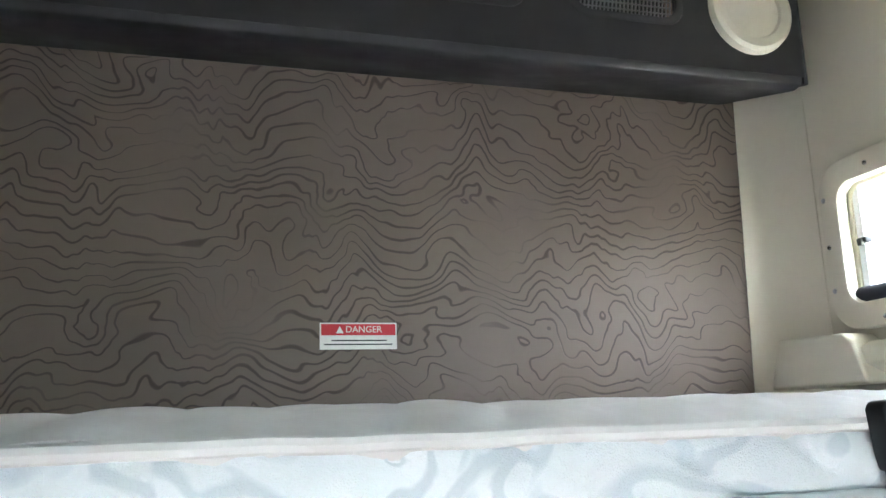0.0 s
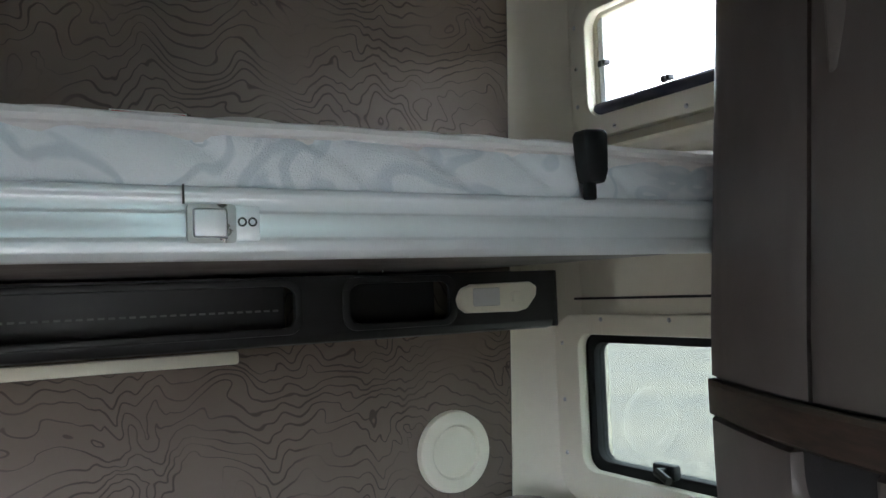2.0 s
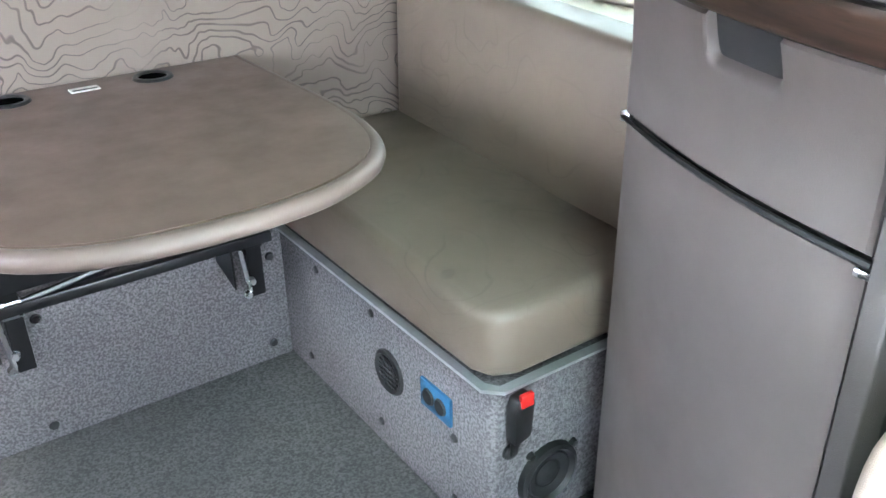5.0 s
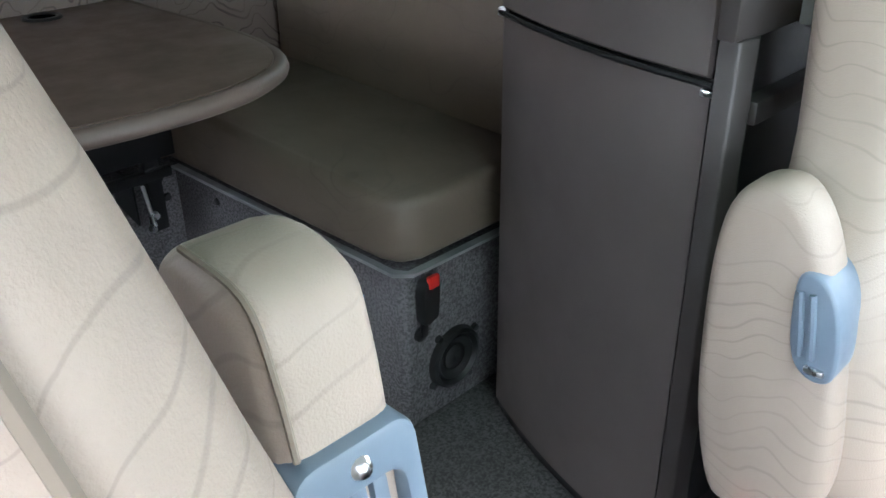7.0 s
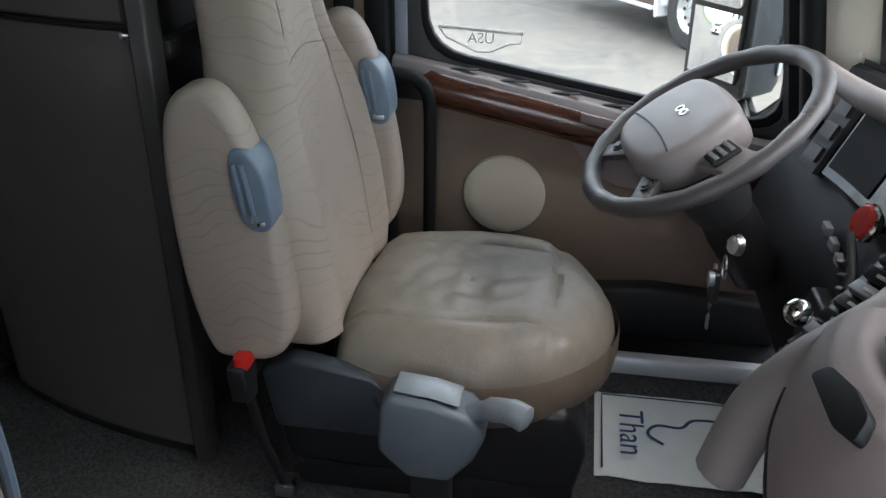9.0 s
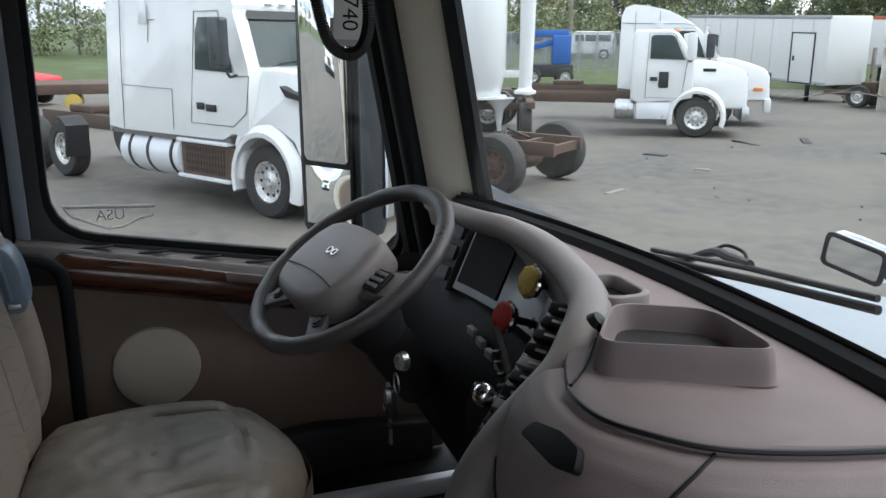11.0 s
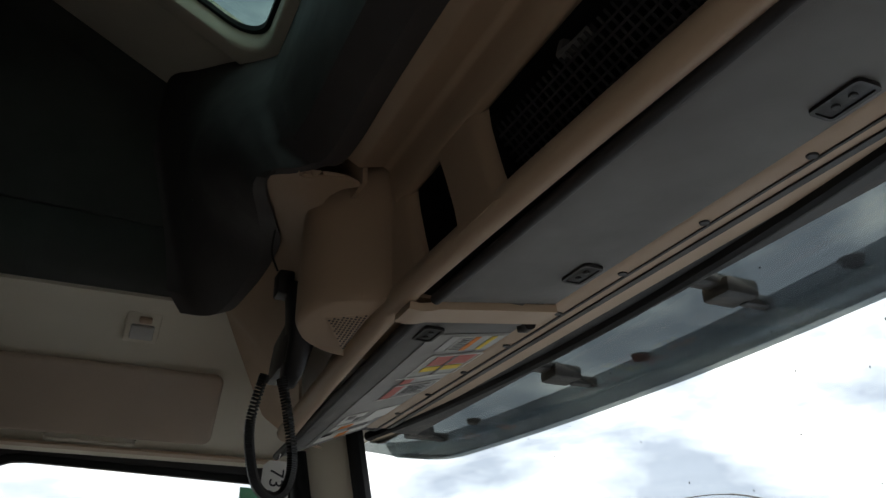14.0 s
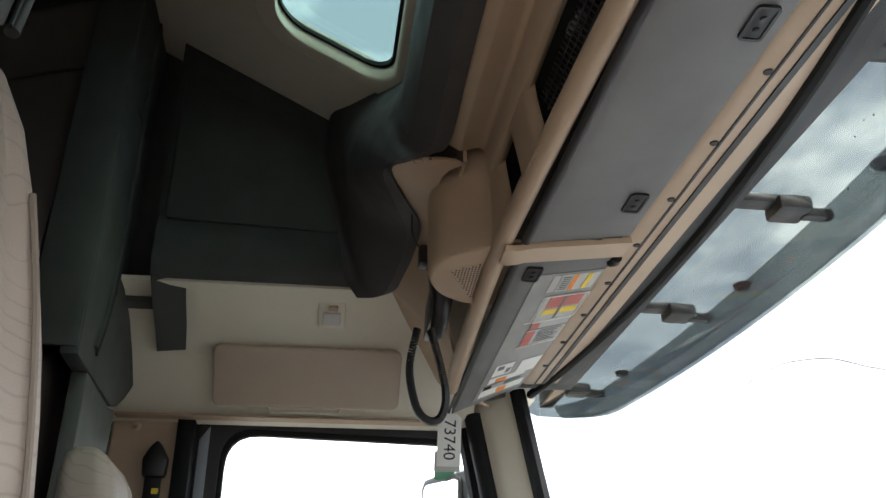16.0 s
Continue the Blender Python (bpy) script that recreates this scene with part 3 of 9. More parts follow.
for v in gk.verts:
    v.co.z += ROOF(v.co.y)
part("seal", gk, RUBBER, sky, "thin dark seal")
pane = part("pane", sloped(SKY[0] - 0.01, SKY[1] + 0.01, SKY[2] - 0.01, SKY[3] + 0.01, 0.005, -0.03), PANE_TINT, sky, "green-tinted glass")

# walls over the doors and the front, outside what is lined
solid("wall_over_door", box(XR - 0.02, XR + 0.08, 0.06, 1.16, 1.31, 2.5), CREAM, "cream wall above the driver's door", "wall", kind="structure")
solid("wall_over_windscreen", box(XL - 0.08, XR + 0.08, -0.14, -0.10, 1.40, 1.98), HEADLINER, "tan lining above the windscreen", "wall", kind="structure")
solid("wall_front_corner", box(1.62, XR + 0.08, -0.03, 0.0595, 1.36, 1.98), CREAM, "cream wall above the windscreen pillar", "wall", kind="structure")
solid("wall_b_pillar", box(XR - 0.035, XR + 0.08, 0.985, 1.16, 0.0, 1.31), TAN, "tan door pillar behind the driver's door", "wall", kind="structure")
solid("ceiling_cab", box(XL - 0.08, XR + 0.08, -0.14, 0.42, 1.93, 1.98), HEADLINER, "tan cab roof lining", "ceiling", kind="structure")
solid("wall_under_dash", box(XL - 0.08, XR + 0.08, -0.20, -0.14, -0.06, 0.72), BLACK, "black bulkhead under the dashboard", "wall", kind="structure")


# windows in the sleeper wall
def side_window(name, hole, mat_rim, rim, label, surround, tinted=False):
    y0, y1, z0, z1 = hole
    w = thing(name, (XR, (y0 + y1) / 2, z0), label, "window", kind="structure")
    n = 6
    part("surround", ring_frame(rrect(y0 - surround[0], y1 + surround[0], z0 - surround[1], z1 + surround[2], 0.075, n), rrect(y0 + 0.006, y1 - 0.006, z0 + 0.006, z1 - 0.006, 0.04, n), "x", XR - 0.028, XR + 0.004, 0.008), CREAM, w, "raised cream surround")
    part("rim", ring_frame(rrect(y0 - 0.002, y1 + 0.002, z0 - 0.002, z1 + 0.002, 0.045, n), rrect(y0 + rim, y1 - rim, z0 + rim, z1 - rim, 0.035, n), "x", XR + 0.006, XR + 0.045, 0.003), mat_rim, w)
    p = part("pane", prism(rrect(y0 + rim - 0.004, y1 - rim + 0.004, z0 + rim - 0.004, z1 - rim + 0.004, 0.036, n), "x", XR + 0.024, XR + 0.029), PANE_GREY if tinted else PANE, w, smooth=False)
    p.visible_shadow = tinted
    return w


lower_window = side_window("window_1", LW, RUBBER, 0.028, "sleeper window in a black rubber rim", (0.09, 0.075, 0.045), True)
upper_window = side_window("window_2", UW, CREAM, 0.012, "upper bunk window with a rolled navy blind", (0.05, 0.05, 0.05))
for w, hole, off in ((upper_window, UW, 0.032), (lower_window, LW, 0.055)):
    y0, y1, z0, z1 = hole
    for y, z in ((y1 + off, z1 - 0.03), (y1 + off, (z0 + z1) / 2), (y1 + off, z0 + 0.04), (y1 - 0.10, z1 + off * 0.6), (y1 - 0.33, z1 + off * 0.6), (y1 - 0.10, z0 - off), (y1 - 0.33, z0 - off), (y1 - 0.56, z1 + off * 0.6)):
        part("screw", lathe([(0.0, 0.004), (0.004, 0.003), (0.006, 0.0)], 8, Matrix.Translation((XR - 0.028, y, z)) @ pose(0, 0, 0, 0, -90, 0)), STEEL, w)
part("blind_roll", tube([(XR + 0.005, UW[0] + 0.01, UW[2] + 0.022), (XR + 0.005, UW[1] - 0.012, UW[2] + 0.022)], 0.021, 12), NAVY, upper_window, "rolled navy blind")
part("guide_rail", box(XR + 0.008, XR + 0.022, UW[1] - 0.034, UW[1] - 0.014, UW[2] + 0.02, UW[3] - 0.015, 0.003), ALU, upper_window, "grey guide rail")
for y, z in ((UW[1] - 0.04, UW[2] + 0.14), (UW[1] - 0.25, UW[2] + 0.052), (UW[1] - 0.45, UW[2] + 0.05)):
    part("catch", joined(box(XR - 0.008, XR + 0.012, y - 0.014, y + 0.014, z - 0.006, z + 0.006, 0.003), box(XR - 0.014, XR - 0.006, y - 0.006, y + 0.006, z - 0.012, z + 0.004, 0.002)), DARK, upper_window)
part("latch", joined(tube([(XR - 0.005, 2.30, 1.012), (XR - 0.04, 2.295, 1.018), (XR - 0.05, 2.25, 1.005)], 0.010, 8), box(XR - 0.012, XR + 0.012, 2.27, 2.34, 0.995, 1.03, 0.006)), BLACK, lower_window, "black latch")
solid("trim_ledge", prism([(1.60, 0.875), (1.64, 0.895), (1.727, 0.90), (1.727, 0.80), (1.60, 0.80)], "y", 1.75, 2.60, 0.006), CREAM, "cream sill ledge below the sleeper window", "trim", kind="structure")
solid("trim_rail", joined(prism([(1.725, 1.72), (1.69, 1.74), (1.69, 1.772), (1.72, 1.786), (1.758, 1.786), (1.758, 1.72)], "y", 1.60, 2.44, 0.005), prism([(2.40, 1.70), (2.43, 1.786), (2.455, 1.806), (2.66, 1.810), (2.70, 1.70)], "x", 1.675, 1.758, 0.008, 3)), CREAM, "cream ledge below the upper window", "trim", kind="structure")
solid("trim_seam", box(XR - 0.006, XR + 0.002, 1.7, 2.6, 1.412, 1.418), DARK, "dark seam in the side wall", "trim", kind="structure")

# ---- the sleeper ----
def text_mesh(word, size, name="lettering"):
    """Lettering from the built-in font, as a mesh lying in x, y."""
    cu = bpy.data.curves.new(name, "FONT")
    cu.body, cu.size, cu.align_x, cu.align_y = word, size, "CENTER", "CENTER"
    cu.extrude = 0.0002
    tmp = bpy.data.objects.new(name, cu)
    scene.collection.objects.link(tmp)
    me = bpy.data.meshes.new_from_object(tmp.evaluated_get(bpy.context.evaluated_depsgraph_get()))
    bpy.data.objects.remove(tmp)
    bpy.data.curves.remove(cu)
    bm = bmesh.new()
    bm.from_mesh(me)
    bpy.data.meshes.remove(me)
    return bm


ON_REAR = Matrix(((1, 0, 0, 0), (0, 0, 1, 0), (0, 1, 0, 0), (0, 0, 0, 1)))   # x, y of a drawing to x, z of the rear wall

# warning label on the rear wall
lab = thing("warning_label", (0.71, YR - 0.001, 1.805), "white and red danger label stuck on the rear wall", "label")
part("card", box(0.631, 0.792, YR - 0.0025, YR - 0.0005, 1.805, 1.86), PAPER, lab, smooth=False)
part("red_band", box(0.634, 0.789, YR - 0.0035, YR - 0.0025, 1.834, 1.857), LABEL_RED, lab, smooth=False)
bm = text_mesh("DANGER", 0.019)
bm.transform(Matrix.Translation((0.722, YR - 0.0040, 1.8455)) @ pose(0, 0, 0, 90, 0, 0))
part("lettering", bm, PAPER, lab, "white lettering", smooth=False)
part("warning_triangle", prism([(0.664, 1.838), (0.680, 1.838), (0.672, 1.853)], "y", YR - 0.0043, YR - 0.0035), PAPER, lab, smooth=False)
for k, (a, b) in enumerate(((0.655, 0.77), (0.64, 0.782))):
    part("small_print", box(a, b, YR - 0.0032, YR - 0.0024, 1.822 - 0.008 * k, 1.8245 - 0.008 * k), INK, lab, smooth=False)

# upper bunk
bunk = thing("upper_bunk", (XC, 2.2, 1.489), "folding upper bunk with a pale metal front rail", "bunk")
prof = [(1.716, 1.497), (1.724, 1.489), (1.75, 1.489), (1.75, 1.565), (1.722, 1.565), (1.718, 1.558), (1.722, 1.553), (1.722, 1.540), (1.719, 1.537), (1.719, 1.512), (1.715, 1.508)]
part("front_rail", prism(prof, "x", XL + 0.01, 1.40, 0.0015, 1), ALU, bunk, "pale metal rail with a latch")
part("base_panel", box(XL + 0.01, 1.42, 1.75, 2.70, 1.497, 1.52, 0.004), CABINET, bunk)
part("latch_pocket", ring_frame(rrect(0.528, 0.578, 1.506, 1.546, 0.004, 2), rrect(0.533, 0.569, 1.511, 1.542, 0.003, 2), "y", 1.7135, 1.7195), STEEL, bunk, "steel latch rim", smooth=False)
part("latch_paddle", box(0.534, 0.568, 1.711, 1.719, 1.512, 1.541, 0.003), ALU, bunk)
part("latch_plate", box(0.578, 0.604, 1.7155, 1.7195, 1.508, 1.545, 0.001), ALU, bunk)
for x in (0.585, 0.596):
    part("lock_mark", ring_frame([(x + 0.005 * math.cos(a), 1.528 + 0.005 * math.sin(a)) for a in np.linspace(0, 6.283, 11)[:-1]], [(x + 0.0032 * math.cos(a), 1.528 + 0.0032 * math.sin(a)) for a in np.linspace(0, 6.283, 11)[:-1]], "y", 1.7147, 1.7156), DARK, bunk, smooth=False)
part("rail_joint", box(0.524, 0.526, 1.7145, 1.7165, 1.546, 1.566), DARK, bunk, smooth=False)


def quilt(x, z, s=1.0):
    g = abs(math.sin(math.pi * (x / 0.17 + 0.5 * math.sin(z * 26 + x * 3))))
    return s * (0.012 * (g ** 0.5 - 0.6) + 0.003 * math.sin(9 * x) + 0.008 * noise.noise((x * 7, z * 9, 0.3)) + 0.004 * noise.noise((x * 23, z * 25, 1.7)))


MX0, MX1 = XL + 0.015, 1.62
mattress = thing("upper_mattress", (XC, 2.2, 1.52), "pale blue-white quilted mattress on the upper bunk", "mattress")


def matt_front(u, v):
    x = MX0 + u * (MX1 - MX0)
    z = 1.562 + v * 0.062
    return (x, 1.738 - 0.010 * math.sin(math.pi * v) - quilt(x, z), z)


part("side_band", slab(matt_front, 260, 12, -0.04), QUILT, mattress, "pale blue damask side")


def matt_top(u, v):
    x = MX0 + u * (MX1 - MX0)
    y = 1.732 + v * 0.968
    bulge = 0.012 * math.sin(math.pi * min(1, v * 8) / 2)
    return (x, y, 1.634 + bulge + 0.022 * math.sin(math.pi * min(1, v * 4) / 2) + 0.006 * noise.noise((x * 9, y * 9, 2.0)) + 0.006 * (abs(math.sin(math.pi * (x / 0.11 + 0.4 * math.sin(y * 9)))) ** 0.5 - 0.6))


part("top_panel", slab(matt_top, 200, 40, -0.07), QUILT_TOP, mattress, "white quilted top")
part("piping", tube([(MX0 + (MX1 - MX0) * i / 60, 1.729 + 0.004 * noise.noise((i * 0.4, 0, 0)), 1.630 + 0.004 * noise.noise((i * 0.35, 4, 0))) for i in range(61)], 0.0085, 8), QUILT_TOP, mattress, "cream corded edge")
part("bottom_edge", box(MX0, MX1, 1.742, 2.69, 1.5205, 1.575, 0.01), QUILT, mattress)

clip = thing("bunk_restraint_clip", (1.055, 1.71, 1.56), "black plastic restraint clip over the mattress edge", "clip")
part("cover", prism([(1.036, 1.644), (1.040, 1.652), (1.074, 1.654), (1.079, 1.647), (1.077, 1.598), (1.071, 1.582), (1.044, 1.582), (1.040, 1.60)], "y", 1.696, 1.722, 0.005), BLACK, clip)
part("strap", box(1.044, 1.062, 1.704, 1.714, 1.560, 1.588, 0.003), BLACK, clip)

# dark storage bins on the rear wall, above and below the bunk
upper_bin = thing("overhead_bin", (XC, 2.58, 2.34), "charcoal overhead bin along the rear wall with net pockets", "cabinet")
X0, X1 = XL + 0.005, 1.672


def bin_body(zs, ys, x1, z_open, openings, depth, name, owner, mat_used):
    """Face with openings, floor, and back box."""
    yf, yb = ys
    z0f, z0b, z1 = zs
    face = wall_with_holes(X0, x1 - 0.03, z0f + 0.02, z1, [(a, b, z_open[0], z_open[1]) for a, b in openings], "y", yf, yf + 0.015)
    part("face", face, mat_used, owner, smooth=False)
    end = prism([(x1 - 0.031, yf), (x1 - 0.014, yf + 0.008), (x1 - 0.004, yf + 0.024), (x1, yf + 0.05), (x1, yb), (x1 - 0.031, yb)], "z", z0f + 0.004, z1, 0.003)
    for v in end.verts:
        if v.co.z < z0f + 0.03:
            k = (v.co.y - yf) / (yb - yf)
            v.co.z += (z0b - z0f) * k + 0.016 * (v.co.x > x1 - 0.012)
    part("rounded_end", end, mat_used, owner)
    part("underside", prism([(yf, z0f + 0.021), (yf + 0.008, z0f + 0.004), (yf + 0.03, z0f), (yb, z0b), (yb, z0b + 0.02), (yf + 0.03, z0f + 0.021)], "x", X0, x1 - 0.0315, 0.004), mat_used, owner)
    for a, b in openings:
        part("pocket_back", box(a - 0.01, b + 0.01, yf + depth, yf + depth + 0.006, z_open[0] - 0.01, z_open[1] + 0.01), BLACK, owner, smooth=False)


bin_body((2.34, 2.411, 2.72), (2.43, YR - 0.001), X1, (2.46, 2.62), [(-0.2, 0.32), (0.42, 0.985), (1.105, 1.34)], 0.06, "upper", upper_bin, DARK)
for a, b in ((0.42, 0.985), (1.105, 1.34)):
    part("net", joined(*[tube([(a + (b - a) * i / 26, 2.452, 2.44), (a + (b - a) * i / 26 + 0.012, 2.452, 2.53)], 0.0022, 4) for i in range(27)], *[tube([(a, 2.4515, 2.455 + 0.014 * k), (b, 2.4515, 2.455 + 0.014 * k)], 0.002, 4) for k in range(5)]), SHADE_GREY, upper_bin, "grey elastic net")
    part("opening_lip", ring_frame(rrect(a - 0.014, b + 0.014, 2.446, 2.634, 0.04, 4), rrect(a + 0.002, b - 0.002, 2.462, 2.618, 0.034, 4), "y", 2.4255, 2.4365, 0.003), DARK, upper_bin)
AIM_REAR = pose(0, 0, 0, 90, 0, 0)
spk_up = thing("round_speaker", (1.518, 2.43, 2.40), "round cream speaker cover on the overhead bin", "speaker")
part("cover", lathe([(0.0, 0.012), (0.066, 0.012), (0.070, 0.018), (0.090, 0.022), (0.098, 0.016), (0.101, 0.0)], 36, Matrix.Translation((1.518, 2.4295, 2.50)) @ AIM_REAR), CREAM, spk_up)

low_bin = thing("under_bunk_bin", (0.55, 2.6, 1.33), "charcoal storage bin under the upper bunk", "cabinet")
bin_body((1.352, 1.352, 1.488), (2.452, YR - 0.001), 1.60, (1.385, 1.472), [(0.0, 0.925), (1.04, 1.285)], 0.09, "lower", low_bin, BLACK)
for a, b in ((0.0, 0.925), (1.04, 1.285)):
    part("opening_lip", ring_frame(rrect(a - 0.014, b + 0.014, 1.374, 1.484, 0.03, 4), rrect(a + 0.002, b - 0.002, 1.388, 1.470, 0.024, 4), "y", 2.4475, 2.4585, 0.003), BLACK, low_bin)
part("net_hem", joined(*[box(0.02 + 0.018 * i, 0.031 + 0.018 * i, 2.468, 2.470, 1.421, 1.425) for i in range(49)]), SHADE_GREY, low_bin, "grey stitched net hem", smooth=False)
for x in (1.062, 1.118):
    part("hook_pin", tube([(x, 2.447, 1.493), (x, 2.440, 1.512)], 0.0016, 6), STEEL, low_bin)
lamp = thing("reading_lamp", (1.40, 2.44, 1.395), "cream reading lamp with a clear lens under the bunk", "lamp")
part("housing", prism([(1.293, 1.43), (1.305, 1.452), (1.33, 1.461), (1.485, 1.463), (1.503, 1.452), (1.500, 1.43), (1.475, 1.402), (1.45, 1.396), (1.315, 1.398), (1.298, 1.41)], "y", 2.425, 2.4515, 0.006), CREAM, lamp)
part("lens", box(1.325, 1.395, 2.4195, 2.426, 1.412, 1.452, 0.004), LAMP_CLEAR, lamp, "clear lens")
part("switch", box(1.43, 1.455, 2.420, 2.426, 1.418, 1.442, 0.003), CREAM, lamp)
solid("light_strip", box(0.05, 0.888, 2.705, YR - 0.0005, 1.306, 1.334, 0.005), CREAM, "cream light strip on the wall below the bin", "lamp")

speaker = thing("wall_speaker", (1.442, YR, 0.94), "round cream speaker cover on the rear wall", "speaker")
part("ring", lathe([(0.062, 0.010), (0.070, 0.020), (0.088, 0.023), (0.101, 0.016), (0.104, 0.0), (0.060, 0.0)], 40, Matrix.Translation((1.442, YR - 0.0005, 1.041)) @ AIM_REAR), CREAM, speaker)
part("grille", lathe([(0.0, 0.014), (0.055, 0.014), (0.066, 0.011), (0.068, 0.0)], 36, Matrix.Translation((1.442, YR - 0.001, 1.041)) @ AIM_REAR), CREAM, speaker, "cream grille")

# bench with its carpeted box
bench_box = thing("bench_box", (1.4, 2.2, 0.0), "grey felt-carpeted bench box with metal edging", "bench")
part("carpet_shell", prism([(1.083, 2.70), (1.083, 1.805), (1.095, 1.785), (1.34, 1.785), (1.72, 1.785), (1.72, 2.70)], "z", 0.001, 0.378, 0.004), CARPET, bench_box)
part("edging", joined(prism([(1.063, 2.62), (1.066, 1.795), (1.095, 1.766), (1.40, 1.764), (1.40, 1.785), (1.1, 1.787), (1.085, 1.81), (1.085, 2.62)], "z", 0.3785, 0.384), prism([(1.0605, 2.61), (1.0635, 1.793), (1.0945, 1.7625), (1.41, 1.7605), (1.41, 1.7645), (1.0955, 1.7665), (1.0665, 1.796), (1.0640, 2.61)], "z", 0.384, 0.388)), EDGE_METAL, bench_box, "thin bare metal edge strip", smooth=False)
for y, z in ((2.45, 0.33), (2.20, 0.335), (2.18, 0.06), (1.90, 0.20), (1.90, 0.045), (2.52, 0.05)):
    part("screw_cap", lathe([(0.0, 0.006), (0.008, 0.005), (0.011, 0.0)], 10, Matrix.Translation((1.083, y, z)) @ pose(0, 0, 0, 0, -90, 0)), BLACK, bench_box, "black screw cap")
vent = thing("round_vent", (1.083, 2.13, 0.17), "round black air vent in the bench side", "vent")
part("rim", lathe([(0.038, 0.003), (0.047, 0.009), (0.053, 0.006), (0.054, 0.0), (0.036, 0.0)], 24, Matrix.Translation((1.0825, 2.133, 0.222)) @ pose(0, 0, 0, 0, -90, 0)), BLACK, vent)
part("grille", joined(*[box(1.0765, 1.0815, 2.133 - 0.036, 2.133 + 0.036, 0.192 + 0.012 * k, 0.196 + 0.012 * k) for k in range(6)], *[box(1.0772, 1.0812, 2.104 + 0.0145 * k, 2.107 + 0.0145 * k, 0.186, 0.258) for k in range(5)]), DARK, vent, smooth=False)
outlet = thing("power_socket", (1.083, 1.953, 0.20), "blue-backed double power socket in the bench side", "socket")
part("plate", box(1.0745, 1.0825, 1.903, 2.005, 0.224, 0.290, 0.003), OUTLET_BLUE, outlet)
for y in (1.934, 1.975):
    part("outlet_face", lathe([(0.0, 0.004), (0.016, 0.004), (0.019, 0.0)], 16, Matrix.Translation((1.0745, y, 0.257)) @ pose(0, 0, 0, 0, -90, 0)), BLACK, outlet)
buckle = thing("seat_belt_buckle", (1.128, 1.77, 0.215), "black seat belt buckle with a red button on the bench", "seat belt")
part("body", prism([(1.112, 0.262), (1.150, 0.270), (1.158, 0.345), (1.150, 0.366), (1.118, 0.360), (1.110, 0.335)], "y", 1.752, 1.782, 0.006), BLACK, buckle)
part("button", box(1.122, 1.150, 1.7485, 1.760, 0.345, 0.372, 0.003), RED, buckle, "red release button")
part("strap", box(1.117, 1.134, 1.768, 1.776, 0.225, 0.275, 0.003), BLACK, buckle)
part("anchor", lathe([(0.0, 0.012), (0.008, 0.012), (0.016, 0.006), (0.017, 0.0)], 14, Matrix.Translation((1.125, 1.7848, 0.226)) @ AIM_REAR), BLACK, buckle)
bspk = thing("bench_speaker", (1.222, 1.785, 0.04), "round black speaker low on the bench end", "speaker")
C = Matrix.Translation((1.222, 1.7848, 0.124)) @ AIM_REAR
part("basket", lathe([(0.052, 0.004), (0.062, 0.016), (0.070, 0.013), (0.074, 0.0), (0.050, 0.0)], 28, C), BLACK, bspk)
part("cone", lathe([(0.0, 0.007), (0.018, 0.010), (0.030, 0.003), (0.050, 0.010), (0.056, 0.004)], 24, C), DARK, bspk)
for a in (35, 125, 215, 305):
    part("lug", lathe([(0.0, 0.010), (0.007, 0.009), (0.010, 0.0)], 10, Matrix.Translation((1.222 + 0.079 * math.cos(radians(a)), 1.7848, 0.124 + 0.079 * math.sin(radians(a)))) @ AIM_REAR), BLACK, bspk)


def cushion(x0, x1, y0, y1, z0, z1, r, sag=0.0, seed=0.0, nx=16, ny=24, crown=0.01):
    """A soft block: rounded box with a crowned, slightly wrinkled top."""
    bm = box(x0, x1, y0, y1, z0, z1, r, 4)
    bmesh.ops.subdivide_edges(bm, edges=[e for e in bm.edges if e.calc_length() > 0.12], cuts=7, use_grid_fill=True)
    for v in bm.verts:
        u, w = (v.co.x - x0) / (x1 - x0), (v.co.y - y0) / (y1 - y0)
        k = (v.co.z - z0) / (z1 - z0)
        d = 4 * u * (1 - u) * 4 * w * (1 - w)
        v.co.z += k * (crown * d + 0.004 * noise.noise((v.co.x * 6 + seed, v.co.y * 6, 0)))
        v.co.x += 0.003 * noise.noise((v.co.y * 5, v.co.z * 8, seed))
    return bm


seat = thing("bench_cushion", (1.33, 2.25, 0.396), "olive-brown vinyl bench cushion with rounded corners", "cushion")
bm = prism([(1.52, 1.772), (1.13, 1.772), (1.085, 1.79), (1.068, 1.835), (1.066, 2.715), (1.52, 2.715)], "z", 0.397, 0.535, 0.022, 4)
for v in bm.verts:
    if v.co.z > 0.45:
        v.co.z += 0.04 * max(0, (v.co.y - 1.85) / 0.87) * (1 if v.co.z > 0.5 else 0.3)
part("padding", bm, BENCH_VINYL, seat)
part("seam", tube([(1.0715, 2.70, 0.470), (1.0735, 2.2, 0.448), (1.0755, 1.86, 0.436), (1.092, 1.800, 0.434), (1.13, 1.7775, 0.434), (1.33, 1.7745, 0.44)], 0.003, 6), BENCH_VINYL, seat)
back = thing("bench_back_cushion", (1.54, 2.25, 0.5), "olive-brown vinyl bench backrest under the window", "backrest")
part("padding", prism([(1.80, 0.50), (1.80, 0.90), (2.56, 0.94), (2.655, 0.925), (2.70, 0.86), (2.712, 0.50)], "x", 1.478, 1.60, 0.026, 4), BENCH_VINYL, back)

